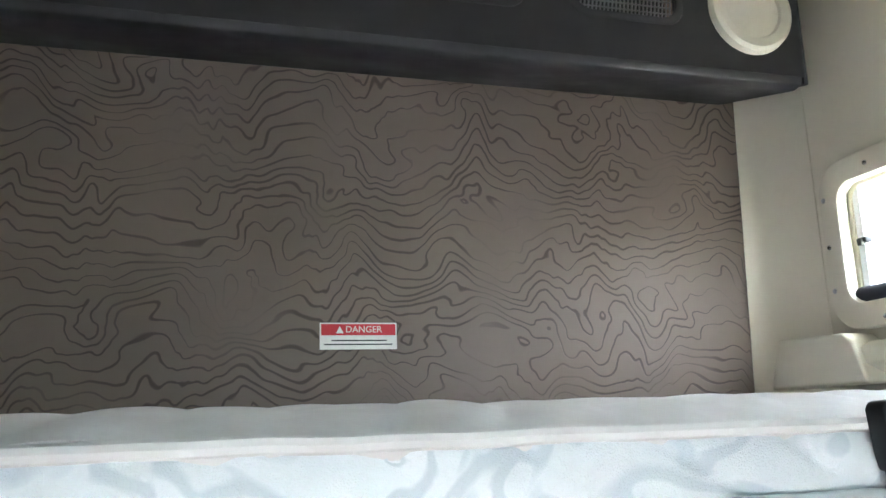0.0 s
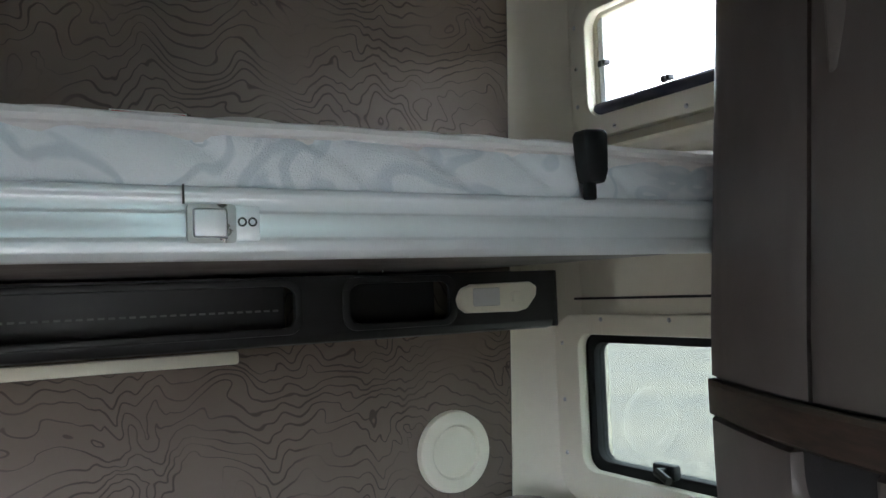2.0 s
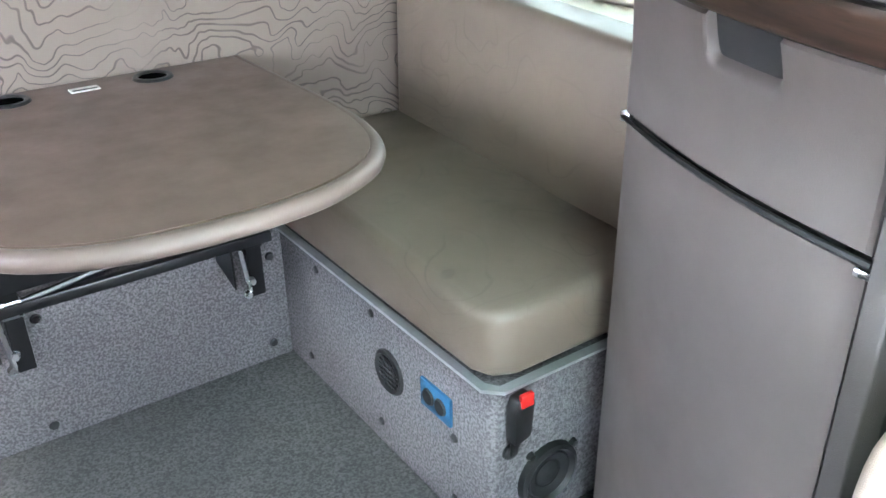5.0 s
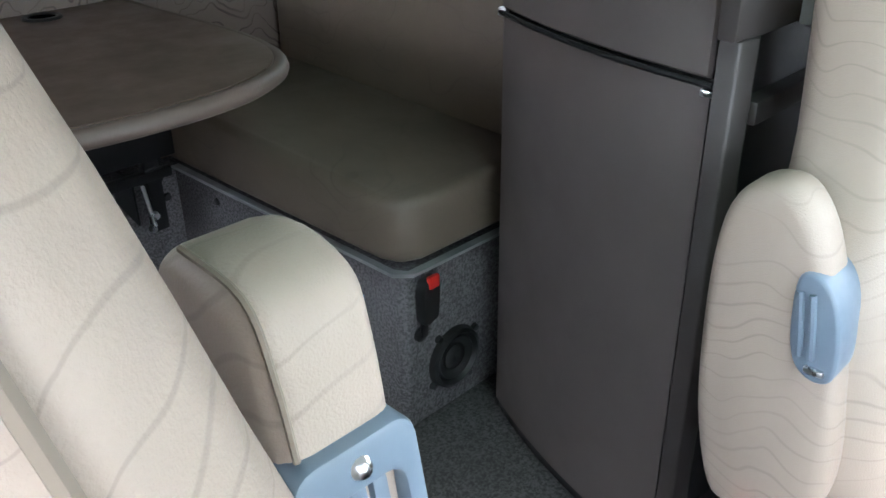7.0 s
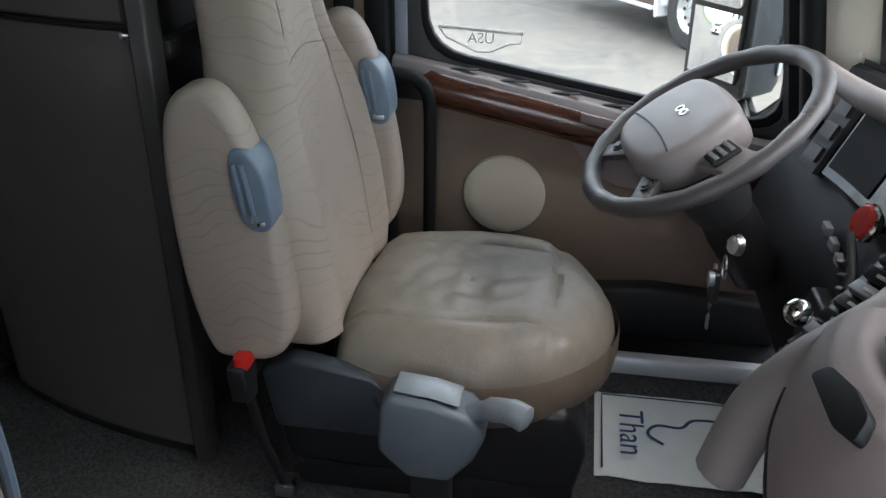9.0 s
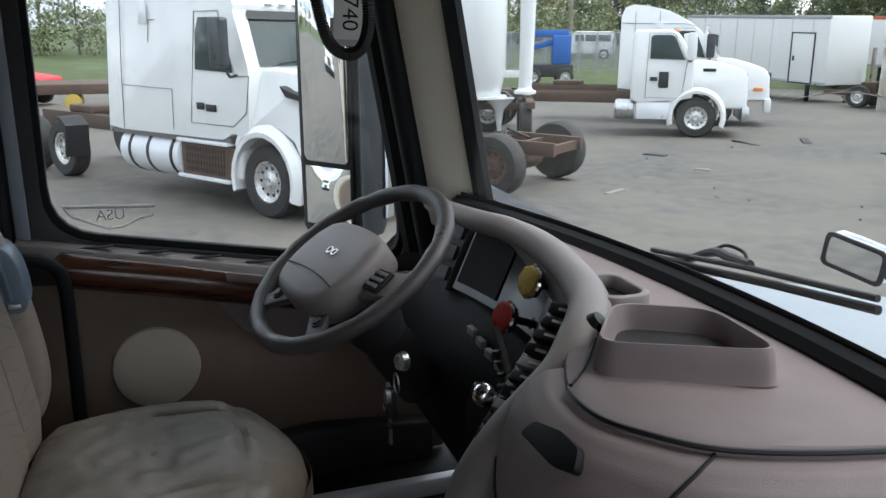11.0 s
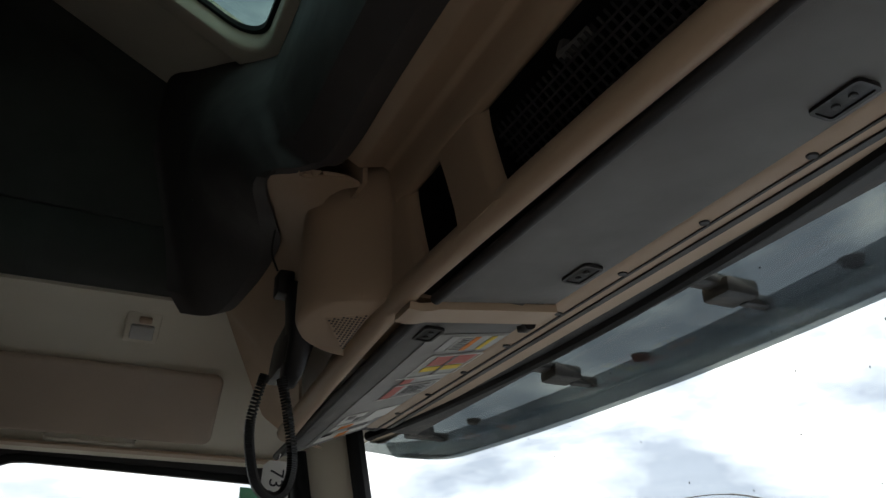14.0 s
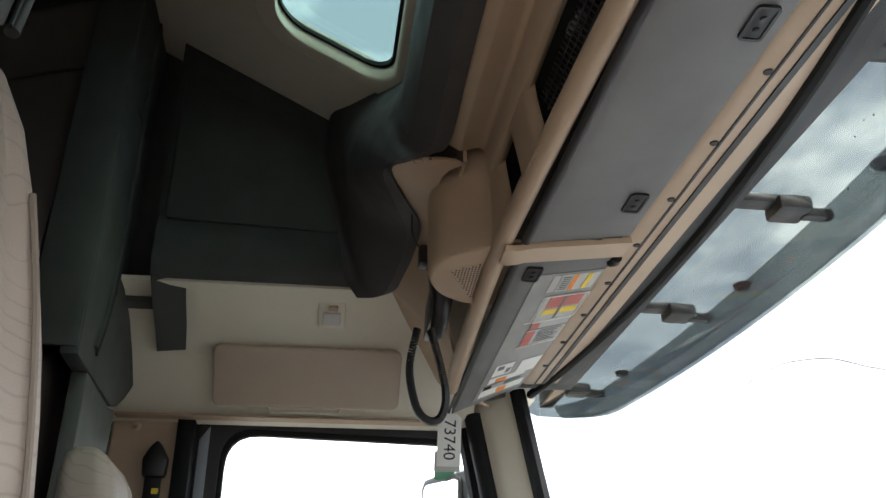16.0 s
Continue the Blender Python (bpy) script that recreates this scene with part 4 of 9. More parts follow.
kick = solid("kick_panel", box(XL + 0.005, 1.082, 2.632, 2.728, 0.001, 0.378, 0.006), CARPET, "grey felt-carpeted panel below the rear wall", "panel")
for x, z in ((1.03, 0.05), (1.045, 0.30), (0.50, 0.32), (0.48, 0.04)):
    part("screw_cap", lathe([(0.0, 0.006), (0.009, 0.005), (0.012, 0.0)], 10, Matrix.Translation((x, 2.632, z)) @ AIM_REAR), BLACK, kick, "black screw cap")

# table
table = thing("dinette_table", (0.70, 2.3, 0.0), "brown laminate table with a pale rounded edge on a steel frame", "table")
half = [(1.055, 2.715), (1.060, 2.45), (1.060, 2.22), (1.040, 2.09), (1.005, 2.01), (0.95, 1.955), (0.86, 1.912), (0.76, 1.896), (0.70, 1.894)]
line = smooth_line([(x, y, 0) for x, y in half], 4)
line = [(p.x, p.y) for p in line] + [(1.40 - p.x, p.y) for p in line[-2::-1]]
part("top", prism([(0.70 + (x - 0.70) * 0.985, 2.715 + (y - 2.715) * 0.985) for x, y in line], "z", 0.752, 0.7855), TABLE_TOP, table, smooth=False)
part("edge_band", tube([(x, y, 0.769) for x, y in line], 0.017, 10), TABLE_EDGE, table, "rounded brown edging")
for x in (0.557, 0.843):
    part("cup_ring", lathe([(0.030, 0.0), (0.030, 0.004), (0.034, 0.006), (0.040, 0.005), (0.043, 0.0), (0.030, -0.001)], 28, Matrix.Translation((x, 2.652, 0.7857))), FRAME_BLACK, table, "black cup-holder ring")
    # the well isn't cut: a flat black disc paints its shade
    part("cup_well", lathe([(0.0, 0.0003), (0.0302, 0.0003), (0.0302, 0.0012)], 24, Matrix.Translation((x, 2.652, 0.7857))), PITCH, table, "flat black disc for the cup well's shade")
part("maker_plate", box(0.672, 0.730, 2.632, 2.662, 0.786, 0.7885, 0.0006), PAPER, table, "small white label")
part("plate_print", box(0.676, 0.726, 2.637, 2.644, 0.7886, 0.7892), INK, table, smooth=False)
for x in (0.45, 0.955):
    part("upright", box(x - 0.018, x + 0.018, 2.495, 2.525, 0.285, 0.745, 0.003), FRAME_BLACK, table)
    part("bracket", prism([(2.525, 0.30), (2.525, 0.42), (2.63, 0.42), (2.63, 0.33)], "x", x - 0.045, x - 0.040), FRAME_BLACK, table, smooth=False)
    part("strut", tube([(x - 0.03, 2.50, 0.41), (x - 0.022, 2.487, 0.305)], 0.005, 8), STEEL, table, "bare metal strut")
    for dz in (0.0, 0.03):
        part("bolt", lathe([(0.0, 0.014), (0.008, 0.013), (0.010, 0.0)], 8, Matrix.Translation((x - 0.028 + 2 * dz * 0.2, 2.494, 0.300 + dz)) @ AIM_REAR), STEEL, table)
part("cross_bar", box(0.40, 1.0, 2.488, 2.512, 0.415, 0.440, 0.004), FRAME_BLACK, table)
part("upper_bar", box(0.38, 1.01, 2.478, 2.535, 0.47, 0.56, 0.004), FRAME_BLACK, table)
part("pivot_bar", box(0.40, 1.0, 2.44, 2.60, 0.715, 0.752, 0.004), FRAME_BLACK, table)
part("diagonal", tube([(0.42, 2.50, 0.43), (0.98, 2.52, 0.50)], 0.008, 8), FRAME_BLACK, table)
part("wall_plate", box(0.34, 0.99, 2.604, 2.630, 0.43, 0.54, 0.004), FRAME_BLACK, table, "black wall plate")
for x in (0.42, 0.58, 0.74, 0.90):
    part("plate_bolt", lathe([(0.0, 0.009), (0.007, 0.008), (0.010, 0.004), (0.011, 0.0)], 10, Matrix.Translation((x, 2.604, 0.462)) @ AIM_REAR), STEEL, table)
for x in (0.45, 0.955):
    part("end_cap", box(x - 0.021, x + 0.021, 2.492, 2.528, 0.408, 0.446, 0.003), STEEL if x < 0.5 else FRAME_BLACK, table)


# cabinet towers either side of the way through
def tower_face(y, z):
    """x of the curved inner face; the upper cabinet stands proud of the fridge below."""
    s = max(0.0, min(1.0, (y - 1.215) / 0.54))
    k = max(0.0, min(1.0, (z - 0.95) / 0.25))
    k = k * k * (3 - 2 * k)
    return 1.118 + 0.055 * s + 0.120 * s * s - k * (0.092 - 0.085 * s) + 0.10 * max(0.0, z - 1.35)


def sheet(y0, y1, z0, z1, proud, thick, dish=None, nu=14, nv=10):
    """A curved front; dish = (y0, y1, z0, z1) hollows a hand recess into it, open at the top."""
    bm = bmesh.new()

    def hollow(y, z):
        if dish is None:
            return 0.0
        a = min(max((y - dish[0]) / 0.020, 0), max((dish[1] - y) / 0.020, 0), 1)
        b = min(max((z - dish[2]) / (dish[3] - dish[2]), 0), 1)
        corner = min(1, b * 3 + 0.35 * a) if b > 0 else 0
        return 0.042 * (a * a * (3 - 2 * a)) * min(1, b * 1.6) ** 0.8 * corner

    g = [[[None] * (nv + 1) for _ in range(nu + 1)] for _ in range(2)]
    for k in range(2):
        for i in range(nu + 1):
            for j in range(nv + 1):
                y, z = y0 + i / nu * (y1 - y0), z0 + j / nv * (z1 - z0)
                edge = 0.006 if k == 0 and (i in (0, nu) or j in (0, nv)) else 0.0
                g[k][i][j] = bm.verts.new((tower_face(y, z) - proud + (thick if k else edge) + hollow(y, z), y, z))
    for k in range(2):
        for i in range(nu):
            for j in range(nv):
                bm.faces.new((g[k][i][j], g[k][i + 1][j], g[k][i + 1][j + 1], g[k][i][j + 1]))
    for i in range(nu):
        for j in (0, nv):
            bm.faces.new((g[0][i][j], g[0][i + 1][j], g[1][i + 1][j], g[1][i][j]))
    for j in range(nv):
        for i in (0, nu):
            bm.faces.new((g[0][i][j], g[0][i][j + 1], g[1][i][j + 1], g[1][i][j]))
    bmesh.ops.recalc_face_normals(bm, faces=bm.faces)
    return bm


def tower():
    """The tall cabinet behind the driver's seat."""
    t = thing("cabinet_tower", (1.45, 1.5, 0.0), "grey-brown tall cabinet with a fridge door, drawers and dark wood bands", "cabinet")

    def put(name, bm, m, parent=t, label="", smooth=True):
        return part(name, bm, m, parent, label, smooth)

    rings = []
    for z in (0.0, 0.5, 0.9, 0.95, 1.0, 1.04, 1.075, 1.11, 1.15, 1.2, 1.35, 1.6, 2.0, 2.30):
        top = ROOF(1.25) - 0.01 if z == 2.30 else z
        inner = [(tower_face(y, top) + 0.017, y, top) for y in np.linspace(1.705, 1.215, 12)]
        rings.append([*inner, (XR - 0.005, 1.215, top), (XR - 0.005, 1.705, top)])
    put("carcass", loft(rings), DARK)
    d = put("fridge_door", sheet(1.222, 1.702, 0.03, 0.862, 0.0, 0.02), CABINET, label="tall grey-brown fridge door")
    put("door_trim", tube([(tower_face(y, 0.867) - 0.003, y, 0.868) for y in np.linspace(1.215, 1.705, 16)], 0.0045, 6), BLACK, d)
    put("corner_cap", box(tower_face(1.702, .86) - 0.006, tower_face(1.702, .86) + 0.006, 1.688, 1.707, 0.860, 0.876, 0.003), STEEL, d, "bright metal cap")
    put("hinge", joined(box(tower_face(1.222, .86) - 0.007, tower_face(1.222, .86) + 0.004, 1.208, 1.232, 0.852, 0.862, 0.003), box(tower_face(1.24, .87) - 0.004, tower_face(1.24, .87), 1.228, 1.258, 0.864, 0.870, 0.002)), STEEL, d, "bright hinge")
    for z0, z1, dish in ((0.874, 1.074, (1.355, 1.495, 1.008, 1.070)), (1.138, 1.256, (1.338, 1.478, 1.192, 1.252))):
        dr = put("drawer_front", sheet(1.222, 1.702, z0, z1, 0.0, 0.02, dish, 96, 48), CABINET)
    for z0, z1 in ((1.078, 1.133), (1.261, 1.309)):
        put("wood_band", sheet(1.216, 1.706, z0, z1, 0.007, 0.02), WOOD, label="dark wood band")
    for y0, y1 in ((1.222, 1.434), (1.442, 1.702)):
        ud = put("upper_door", sheet(y0, y1, 1.314, 2.02, 0.0, 0.02), CABINET)
        if y0 < 1.3:
            put("pull", prism([(tower_face(1.40, 1.74) - 0.014, 1.395), (tower_face(1.40, 1.74) - 0.014, 1.37), (tower_face(1.40, 1.74) + 0.004, 1.36), (tower_face(1.40, 1.74) + 0.004, 1.405)], "z", 1.66, 1.80, 0.003), CABINET, ud)
    put("top_door", sheet(1.222, 1.702, 2.03, 2.28, 0.0, 0.02), CABINET)
    put("skirting", sheet(1.222, 1.702, 0.002, 0.026, -0.012, 0.02), BLACK)
    # shelves open towards the seat
    for z in (0.02, 0.30, 0.46, 0.80, 1.14, 1.9):
        put("shelf", box(1.19, XR - 0.02, 1.185, 1.214, z, z + 0.035, 0.006), BROWN_FRAME)
    put("post", prism([(1.108, 1.213), (1.112, 1.185), (1.150, 1.178), (1.175, 1.190), (1.178, 1.213)], "z", 0.0, 0.93, 0.004), BROWN_FRAME)
    put("upper_post", prism([(1.10, 1.213), (1.10, 1.186), (1.16, 1.180), (1.72, 1.180), (1.72, 1.213)], "z", 0.93, 1.30, 0.004), BROWN_FRAME)
    return t


tower()

# padded panel that closes the tower towards the cab, its curved lower corner over the door pillar
fwd = thing("tower_end_panel", (1.4, 1.11, 1.24), "dark green-grey padded panel closing the tall cabinet towards the cab", "panel")
part("upper_panel", prism([(1.05, 1.245), (1.40, 1.238), (1.47, 1.256), (1.54, 1.297), (1.61, 1.350), (1.66, 1.408), (1.692, 1.470), (1.706, 1.56), (1.72, 2.30), (1.05, 2.30)], "y", 1.10, 1.14, 0.006, 2), GREEN_DARK, fwd)
part("edge_bead", tube(smooth_line([(1.222, 1.099, 2.29), (1.226, 1.099, 2.06), (1.238, 1.099, 1.72), (1.232, 1.099, 1.52), (1.205, 1.099, 1.39), (1.164, 1.099, 1.30)], 6), 0.007, 8), GREEN_DARK, fwd, "raised curved bead")
part("edge_groove", tube(smooth_line([(1.240, 1.0975, 2.29), (1.244, 1.0975, 2.06), (1.256, 1.0975, 1.72), (1.250, 1.0975, 1.52), (1.223, 1.0975, 1.39), (1.180, 1.0975, 1.29)], 6), 0.004, 6), BLACK, fwd, "dark groove beside the bead")
part("lower_panel", prism([(1.16, 0.95), (1.16, 1.243), (1.40, 1.234), (1.46, 1.244), (1.44, 0.95)], "y", 1.104, 1.14, 0.004), LOWER_GREEN, fwd, "grey-green lower panel")
part("side_return", prism([(1.046, 1.104), (1.040, 1.125), (1.040, 1.213), (1.050, 1.213), (1.058, 1.14), (1.058, 1.104)], "z", 1.262, 2.29, 0.002), GREEN_DARK, fwd, "padded return against the tall cabinet")
part("cross_seam", box(1.165, 1.40, 1.097, 1.102, 1.95, 1.955), BLACK, fwd, smooth=False)

# closet on the passenger's side: only its rounded, leaning corner stands in the way through
closet = thing("closet", (-0.08, 1.5, 0.0), "grey closet with a rounded leaning corner on the passenger's side", "cabinet")
CLOSET_EDGE = lambda z: 0.2965 + 0.20 * (z - 1.63)
rings = []
for z in (0.0, 0.9, 1.3, 1.42, 1.6, 1.8, 2.0, 2.2):
    near = z > 1.4
    e = CLOSET_EDGE(z) - 0.022 if near else (0.12 if z > 1.2 else -0.22)
    f = 1.040 if near else 1.20
    rings.append([(XL + 0.004, 1.20, z), (e - 0.09, f + 0.004, z), (e - 0.016, f, z), (e - 0.002, f + 0.006, z), (e, f + 0.02, z), (e - 0.14, 1.70, z), (XL + 0.004, 1.70, z)])
part("body", loft(rings), SHADE_GREY, closet)
part("edge_roll", tube([(CLOSET_EDGE(z) - 0.0105, 1.0395, z) for z in np.linspace(1.42, 2.15, 9)], 0.0105, 14), CLOSET_GREY, closet, "rounded grey edge roll")
part("edge_groove", tube([(CLOSET_EDGE(z) - 0.024, 1.0385, z) for z in np.linspace(1.42, 2.15, 9)], 0.0045, 8), DARK, closet, "dark groove")

# ---- the cab ----
def soft(rings, n=3):
    bm = loft(rings)
    bmesh.ops.subdivide_edges(bm, edges=bm.edges[:], cuts=1, use_grid_fill=True, smooth=0.6)
    return bm


def ring_y(cx, y0, y1, hw, z, r=0.35, n=16, front_dip=0.0):
    """A rounded slice across a seat back at height z: half width hw, from y0 (front) to y1 (rear)."""
    cy, hy = (y0 + y1) / 2, (y1 - y0) / 2
    out = []
    for k in range(n):
        a = 2 * math.pi * k / n
        c, s = math.cos(a), math.sin(a)
        e = 0.55
        px = hw * math.copysign(abs(c) ** e, c)
        py = hy * math.copysign(abs(s) ** e, s)
        if s < 0:
            py += front_dip * (1 - (px / hw) ** 2)
        out.append((cx + px, cy + py, z))
    return out


def ring_back(cx, yf, yr, hw, z, dip, n=48):
    """A slice across a seat back at height z: hollowed between its side bolsters, with a seam beside each."""
    out = []
    for k in range(n):
        a = 2 * math.pi * k / n
        c, s = math.cos(a), math.sin(a)
        px = math.copysign(abs(c) ** 0.5, c)
        py = math.copysign(abs(s) ** 0.5, s)
        y = (yf + yr) / 2 + (yr - yf) / 2 * py
        if s < 0:
            w = min(1.0, -py)
            y += w * (dip * (1 - min(1, abs(px) / 0.78) ** 4) + 0.010 * math.exp(-((abs(px) - 0.60) / 0.035) ** 2))
        out.append((cx + hw * px, y, z))
    return out


def seat_cushion(cx, cy, hw, hd, z0, z1):
    """A padded cushion: rounded corners, raised sides, a front roll, sewn seams and creases."""
    n = 44
    bm = bmesh.new()

    def at(u, v, base):
        x = cx + hw * u * math.sqrt(1 - 0.42 * v * v * (1.2 if v < 0 else 0.6))
        y = cy + hd * v * math.sqrt(1 - 0.42 * u * u * (1.25 if v < 0 else 0.5))
        e = max(abs(u), abs(v))
        if base:
            return (cx + (x - cx) * 0.9, cy + (y - cy) * 0.92, z0)
        top = z1 - (z1 - z0) * 0.62 * (1 - math.sqrt(max(0.0, 1 - e ** 7))) - 0.014 * (u * u + v * v) ** 1.5
        top += 0.014 * math.exp(-((abs(u) - 0.76) / 0.18) ** 2) * (1 if v > -0.6 else 0.4) - 0.012 * math.exp(-((u / 0.5) ** 2 + ((v - 0.15) / 0.5) ** 2))
        top -= 0.022 * max(0, -v - 0.35) ** 1.5
        inner = abs(u) < 0.62
        top -= 0.009 * math.exp(-((abs(u) - 0.60 - 0.05 * v) / 0.022) ** 2) * (v > -0.62) + 0.009 * math.exp(-((v + 0.55 + 0.10 * u * u) / 0.025) ** 2) * (abs(u) < 0.9)
        if inner:
            top += 0.004 * noise.noise((u * 5 + 3, v * 11, 1.0)) + 0.003 * abs(noise.noise((u * 9, v * 3 + 5, 4.0))) - 0.007 * max(0, 1 - abs(noise.noise((u * 3.2 + 1.7, v * 4.5, 7.0))) * 9) * math.exp(-((u / 0.45) ** 2 + ((v - 0.05) / 0.4) ** 2))
        top += 0.002 * noise.noise((u * 16, v * 16, 2.0))
        return (x, y, top)
    g = [[bm.verts.new(at(2 * i / n - 1, 2 * j / n - 1, False)) for j in range(n + 1)] for i in range(n + 1)]
    for i in range(n):
        for j in range(n):
            bm.faces.new((g[i][j], g[i + 1][j], g[i + 1][j + 1], g[i][j + 1]))
    rim = [g[i][0] for i in range(n)] + [g[n][j] for j in range(n)] + [g[i][n] for i in range(n, 0, -1)] + [g[0][j] for j in range(n, 0, -1)]
    mids, lows = [], []
    for v in rim:
        c = v.co
        mids.append(bm.verts.new((cx + (c.x - cx) * 1.0, cy + (c.y - cy) * 1.0, z0 + 0.02)))
        lows.append(bm.verts.new((cx + (c.x - cx) * 0.93, cy + (c.y - cy) * 0.94, z0)))
    m = len(rim)
    for k in range(m):
        q = (k + 1) % m
        bm.faces.new((rim[k], rim[q], mids[q], mids[k]))
        bm.faces.new((mids[k], mids[q], lows[q], lows[k]))
    bm.faces.new(lows)
    skirt = bmesh.new()
    rows = [[skirt.verts.new((cx + (v.co.x - cx) * f, cy + (v.co.y - cy) * f, z)) for v in rim] for f, z in ((1.003, z0 + 0.070), (1.012, z0 + 0.062), (1.014, z0 + 0.030), (0.99, z0 - 0.010), (0.93, z0 - 0.028))]
    for a, b in zip(rows, rows[1:]):
        for k in range(m):
            skirt.faces.new((a[k], a[(k + 1) % m], b[(k + 1) % m], b[k]))
    skirt.faces.new(rows[-1])
    return bm, skirt


def high_seat(x, y, label):
    """A high-backed truck seat on a plastic-clad pedestal; x, y at the middle of the cushion."""
    st = thing("driver_seat", (x, y, 0.0), label, "seat")
    pad, skirt = seat_cushion(x, y, 0.252, 0.262, 0.245, 0.392)
    part("seat", pad, SEAT_WORN, st, "worn creased beige seat cushion")
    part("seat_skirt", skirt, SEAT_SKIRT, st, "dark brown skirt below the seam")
    rings = []
    for z, f, r, hw, dip in ((0.335, 0.235, 0.36, 0.20, 0.01), (0.355, 0.215, 0.39, 0.225, 0.03), (0.42, 0.210, 0.41, 0.238, 0.05), (0.55, 0.228, 0.43, 0.244, 0.058), (0.66, 0.252, 0.44, 0.240, 0.056), (0.74, 0.272, 0.45, 0.214, 0.046), (0.79, 0.288, 0.455, 0.178, 0.034), (0.83, 0.300, 0.46, 0.158, 0.024), (0.88, 0.312, 0.465, 0.148, 0.018), (0.97, 0.334, 0.47, 0.144, 0.014), (1.03, 0.350, 0.472, 0.142, 0.010), (1.065, 0.372, 0.465, 0.128, 0.006), (1.082, 0.395, 0.455, 0.10, 0.0)):
        rings.append(ring_back(x, y + f, y + r, hw, z, dip))
    back = loft(rings)
    bvh = BVHTree.FromBMesh(back)
    part("backrest", back, SEAT_VINYL, st, "worn beige backrest with faint contour lines")

    def seam(line, r=0.0017):
        pts = [bvh.ray_cast(Vector((x + a, y - 0.3, z)), Vector((0, 1, 0)))[0] for a, z in ((q.x, q.y) for q in smooth_line([(a, z, 0) for a, z in line], 6))]
        part("seam", tube([q + Vector((0, 0.0005, 0)) for q in pts if q], r, 6), SEAT_SHADE, st)
    for sx in (-1, 1):
        seam([(sx * 0.135, 0.40), (sx * 0.150, 0.52), (sx * 0.148, 0.66), (sx * 0.118, 0.78), (sx * 0.084, 0.86), (sx * 0.082, 1.0)])
    seam([(-0.105, 0.80), (0.0, 0.816), (0.105, 0.80)])
    for sx in (-1, 1):
        ax = x + (-0.248 if sx < 0 else 0.255)
        dz = 0.0 if sx < 0 else 0.012
        ya = y + (0.002 if sx < 0 else -0.07)
        poly = [(0.425, 0.365), (0.385, 0.345), (0.32, 0.35), (0.285, 0.39), (0.275, 0.47), (0.292, 0.60), (0.322, 0.72), (0.350, 0.785), (0.385, 0.816), (0.43, 0.806), (0.458, 0.755), (0.465, 0.64), (0.455, 0.48)]
        poly = [(p.x, p.y) for p in smooth_line([(a, b, 0) for a, b in poly], 4, True)]
        arm = part("armrest", prism([(ya + a, b + dz) for a, b in poly], "x", ax - 0.036, ax + 0.036, 0.02, 4), SEAT_VINYL, st, "folded-up padded armrest")
        g = [(0.322, 0.722), (0.344, 0.728), (0.354, 0.708), (0.350, 0.645), (0.338, 0.608), (0.316, 0.594), (0.295, 0.602), (0.292, 0.635), (0.302, 0.69)]
        g = [(p.x, p.y) for p in smooth_line([(a, b, 0) for a, b in g], 4, True)]
        hub = part("handle_plate", prism([(ya + a, b + dz) for a, b in g], "x", ax - 0.042, ax + 0.042, 0.005, 3), BLUE_GREY, arm, "blue-grey lever plate")
        for q in (0.012, 0.026):
            part("lever", tube([(ax - 0.043, ya + 0.308 + q, 0.624 + dz), (ax - 0.045, ya + 0.312 + q, 0.662 + dz), (ax - 0.043, ya + 0.320 + q, 0.705 + dz)], 0.0045, 8), BLUE_GREY, hub)
        part("release", box(ax - 0.047, ax + 0.047, ya + 0.302, ya + 0.326, 0.606 + dz, 0.615 + dz, 0.003), STEEL, hub)
    part("side_shield", prism([(y - 0.20, 0.06), (y - 0.22, 0.16), (y - 0.18, 0.245), (y + 0.20, 0.26), (y + 0.33, 0.30), (y + 0.37, 0.22), (y + 0.34, 0.07)], "x", x - 0.205, x + 0.205, 0.02, 3), BLACK, st, "black pedestal cover")
    part("recliner_cover", prism([(y + 0.10, 0.18), (y + 0.08, 0.25), (y + 0.16, 0.31), (y + 0.30, 0.335), (y + 0.36, 0.30), (y + 0.34, 0.18)], "x", x - 0.245, x - 0.204, 0.012, 3), BLUE_GREY_DARK, st, "dark blue-grey side cover")
    part("foot", box(x - 0.19, x + 0.19, y - 0.20, y + 0.32, 0.0, 0.065, 0.01), BLACK, st)
    return st


high_seat(1.275, 0.662, "beige vinyl driver's seat with folded armrests, worn cushion")
bk = thing("seat_belt_buckle", (0.985, 1.03, 0.0), "black belt buckle with a red button beside the driver's seat", "seat belt")
part("body", prism([(0.968, 0.275), (1.010, 0.27), (1.018, 0.335), (1.008, 0.352), (0.962, 0.352), (0.958, 0.335)], "y", 1.018, 1.052, 0.006), BLACK, bk)
part("button", box(0.965, 1.004, 1.014, 1.04, 0.345, 0.368, 0.003), RED, bk, "red release button")
part("stalk", tube([(0.992, 1.03, 0.28), (1.01, 1.02, 0.16), (1.05, 1.005, 0.03)], 0.011, 8, 0.5), BLACK, bk)
part("anchor", box(1.04, 1.085, 0.985, 1.025, 0.0, 0.03, 0.006), STEEL, bk)

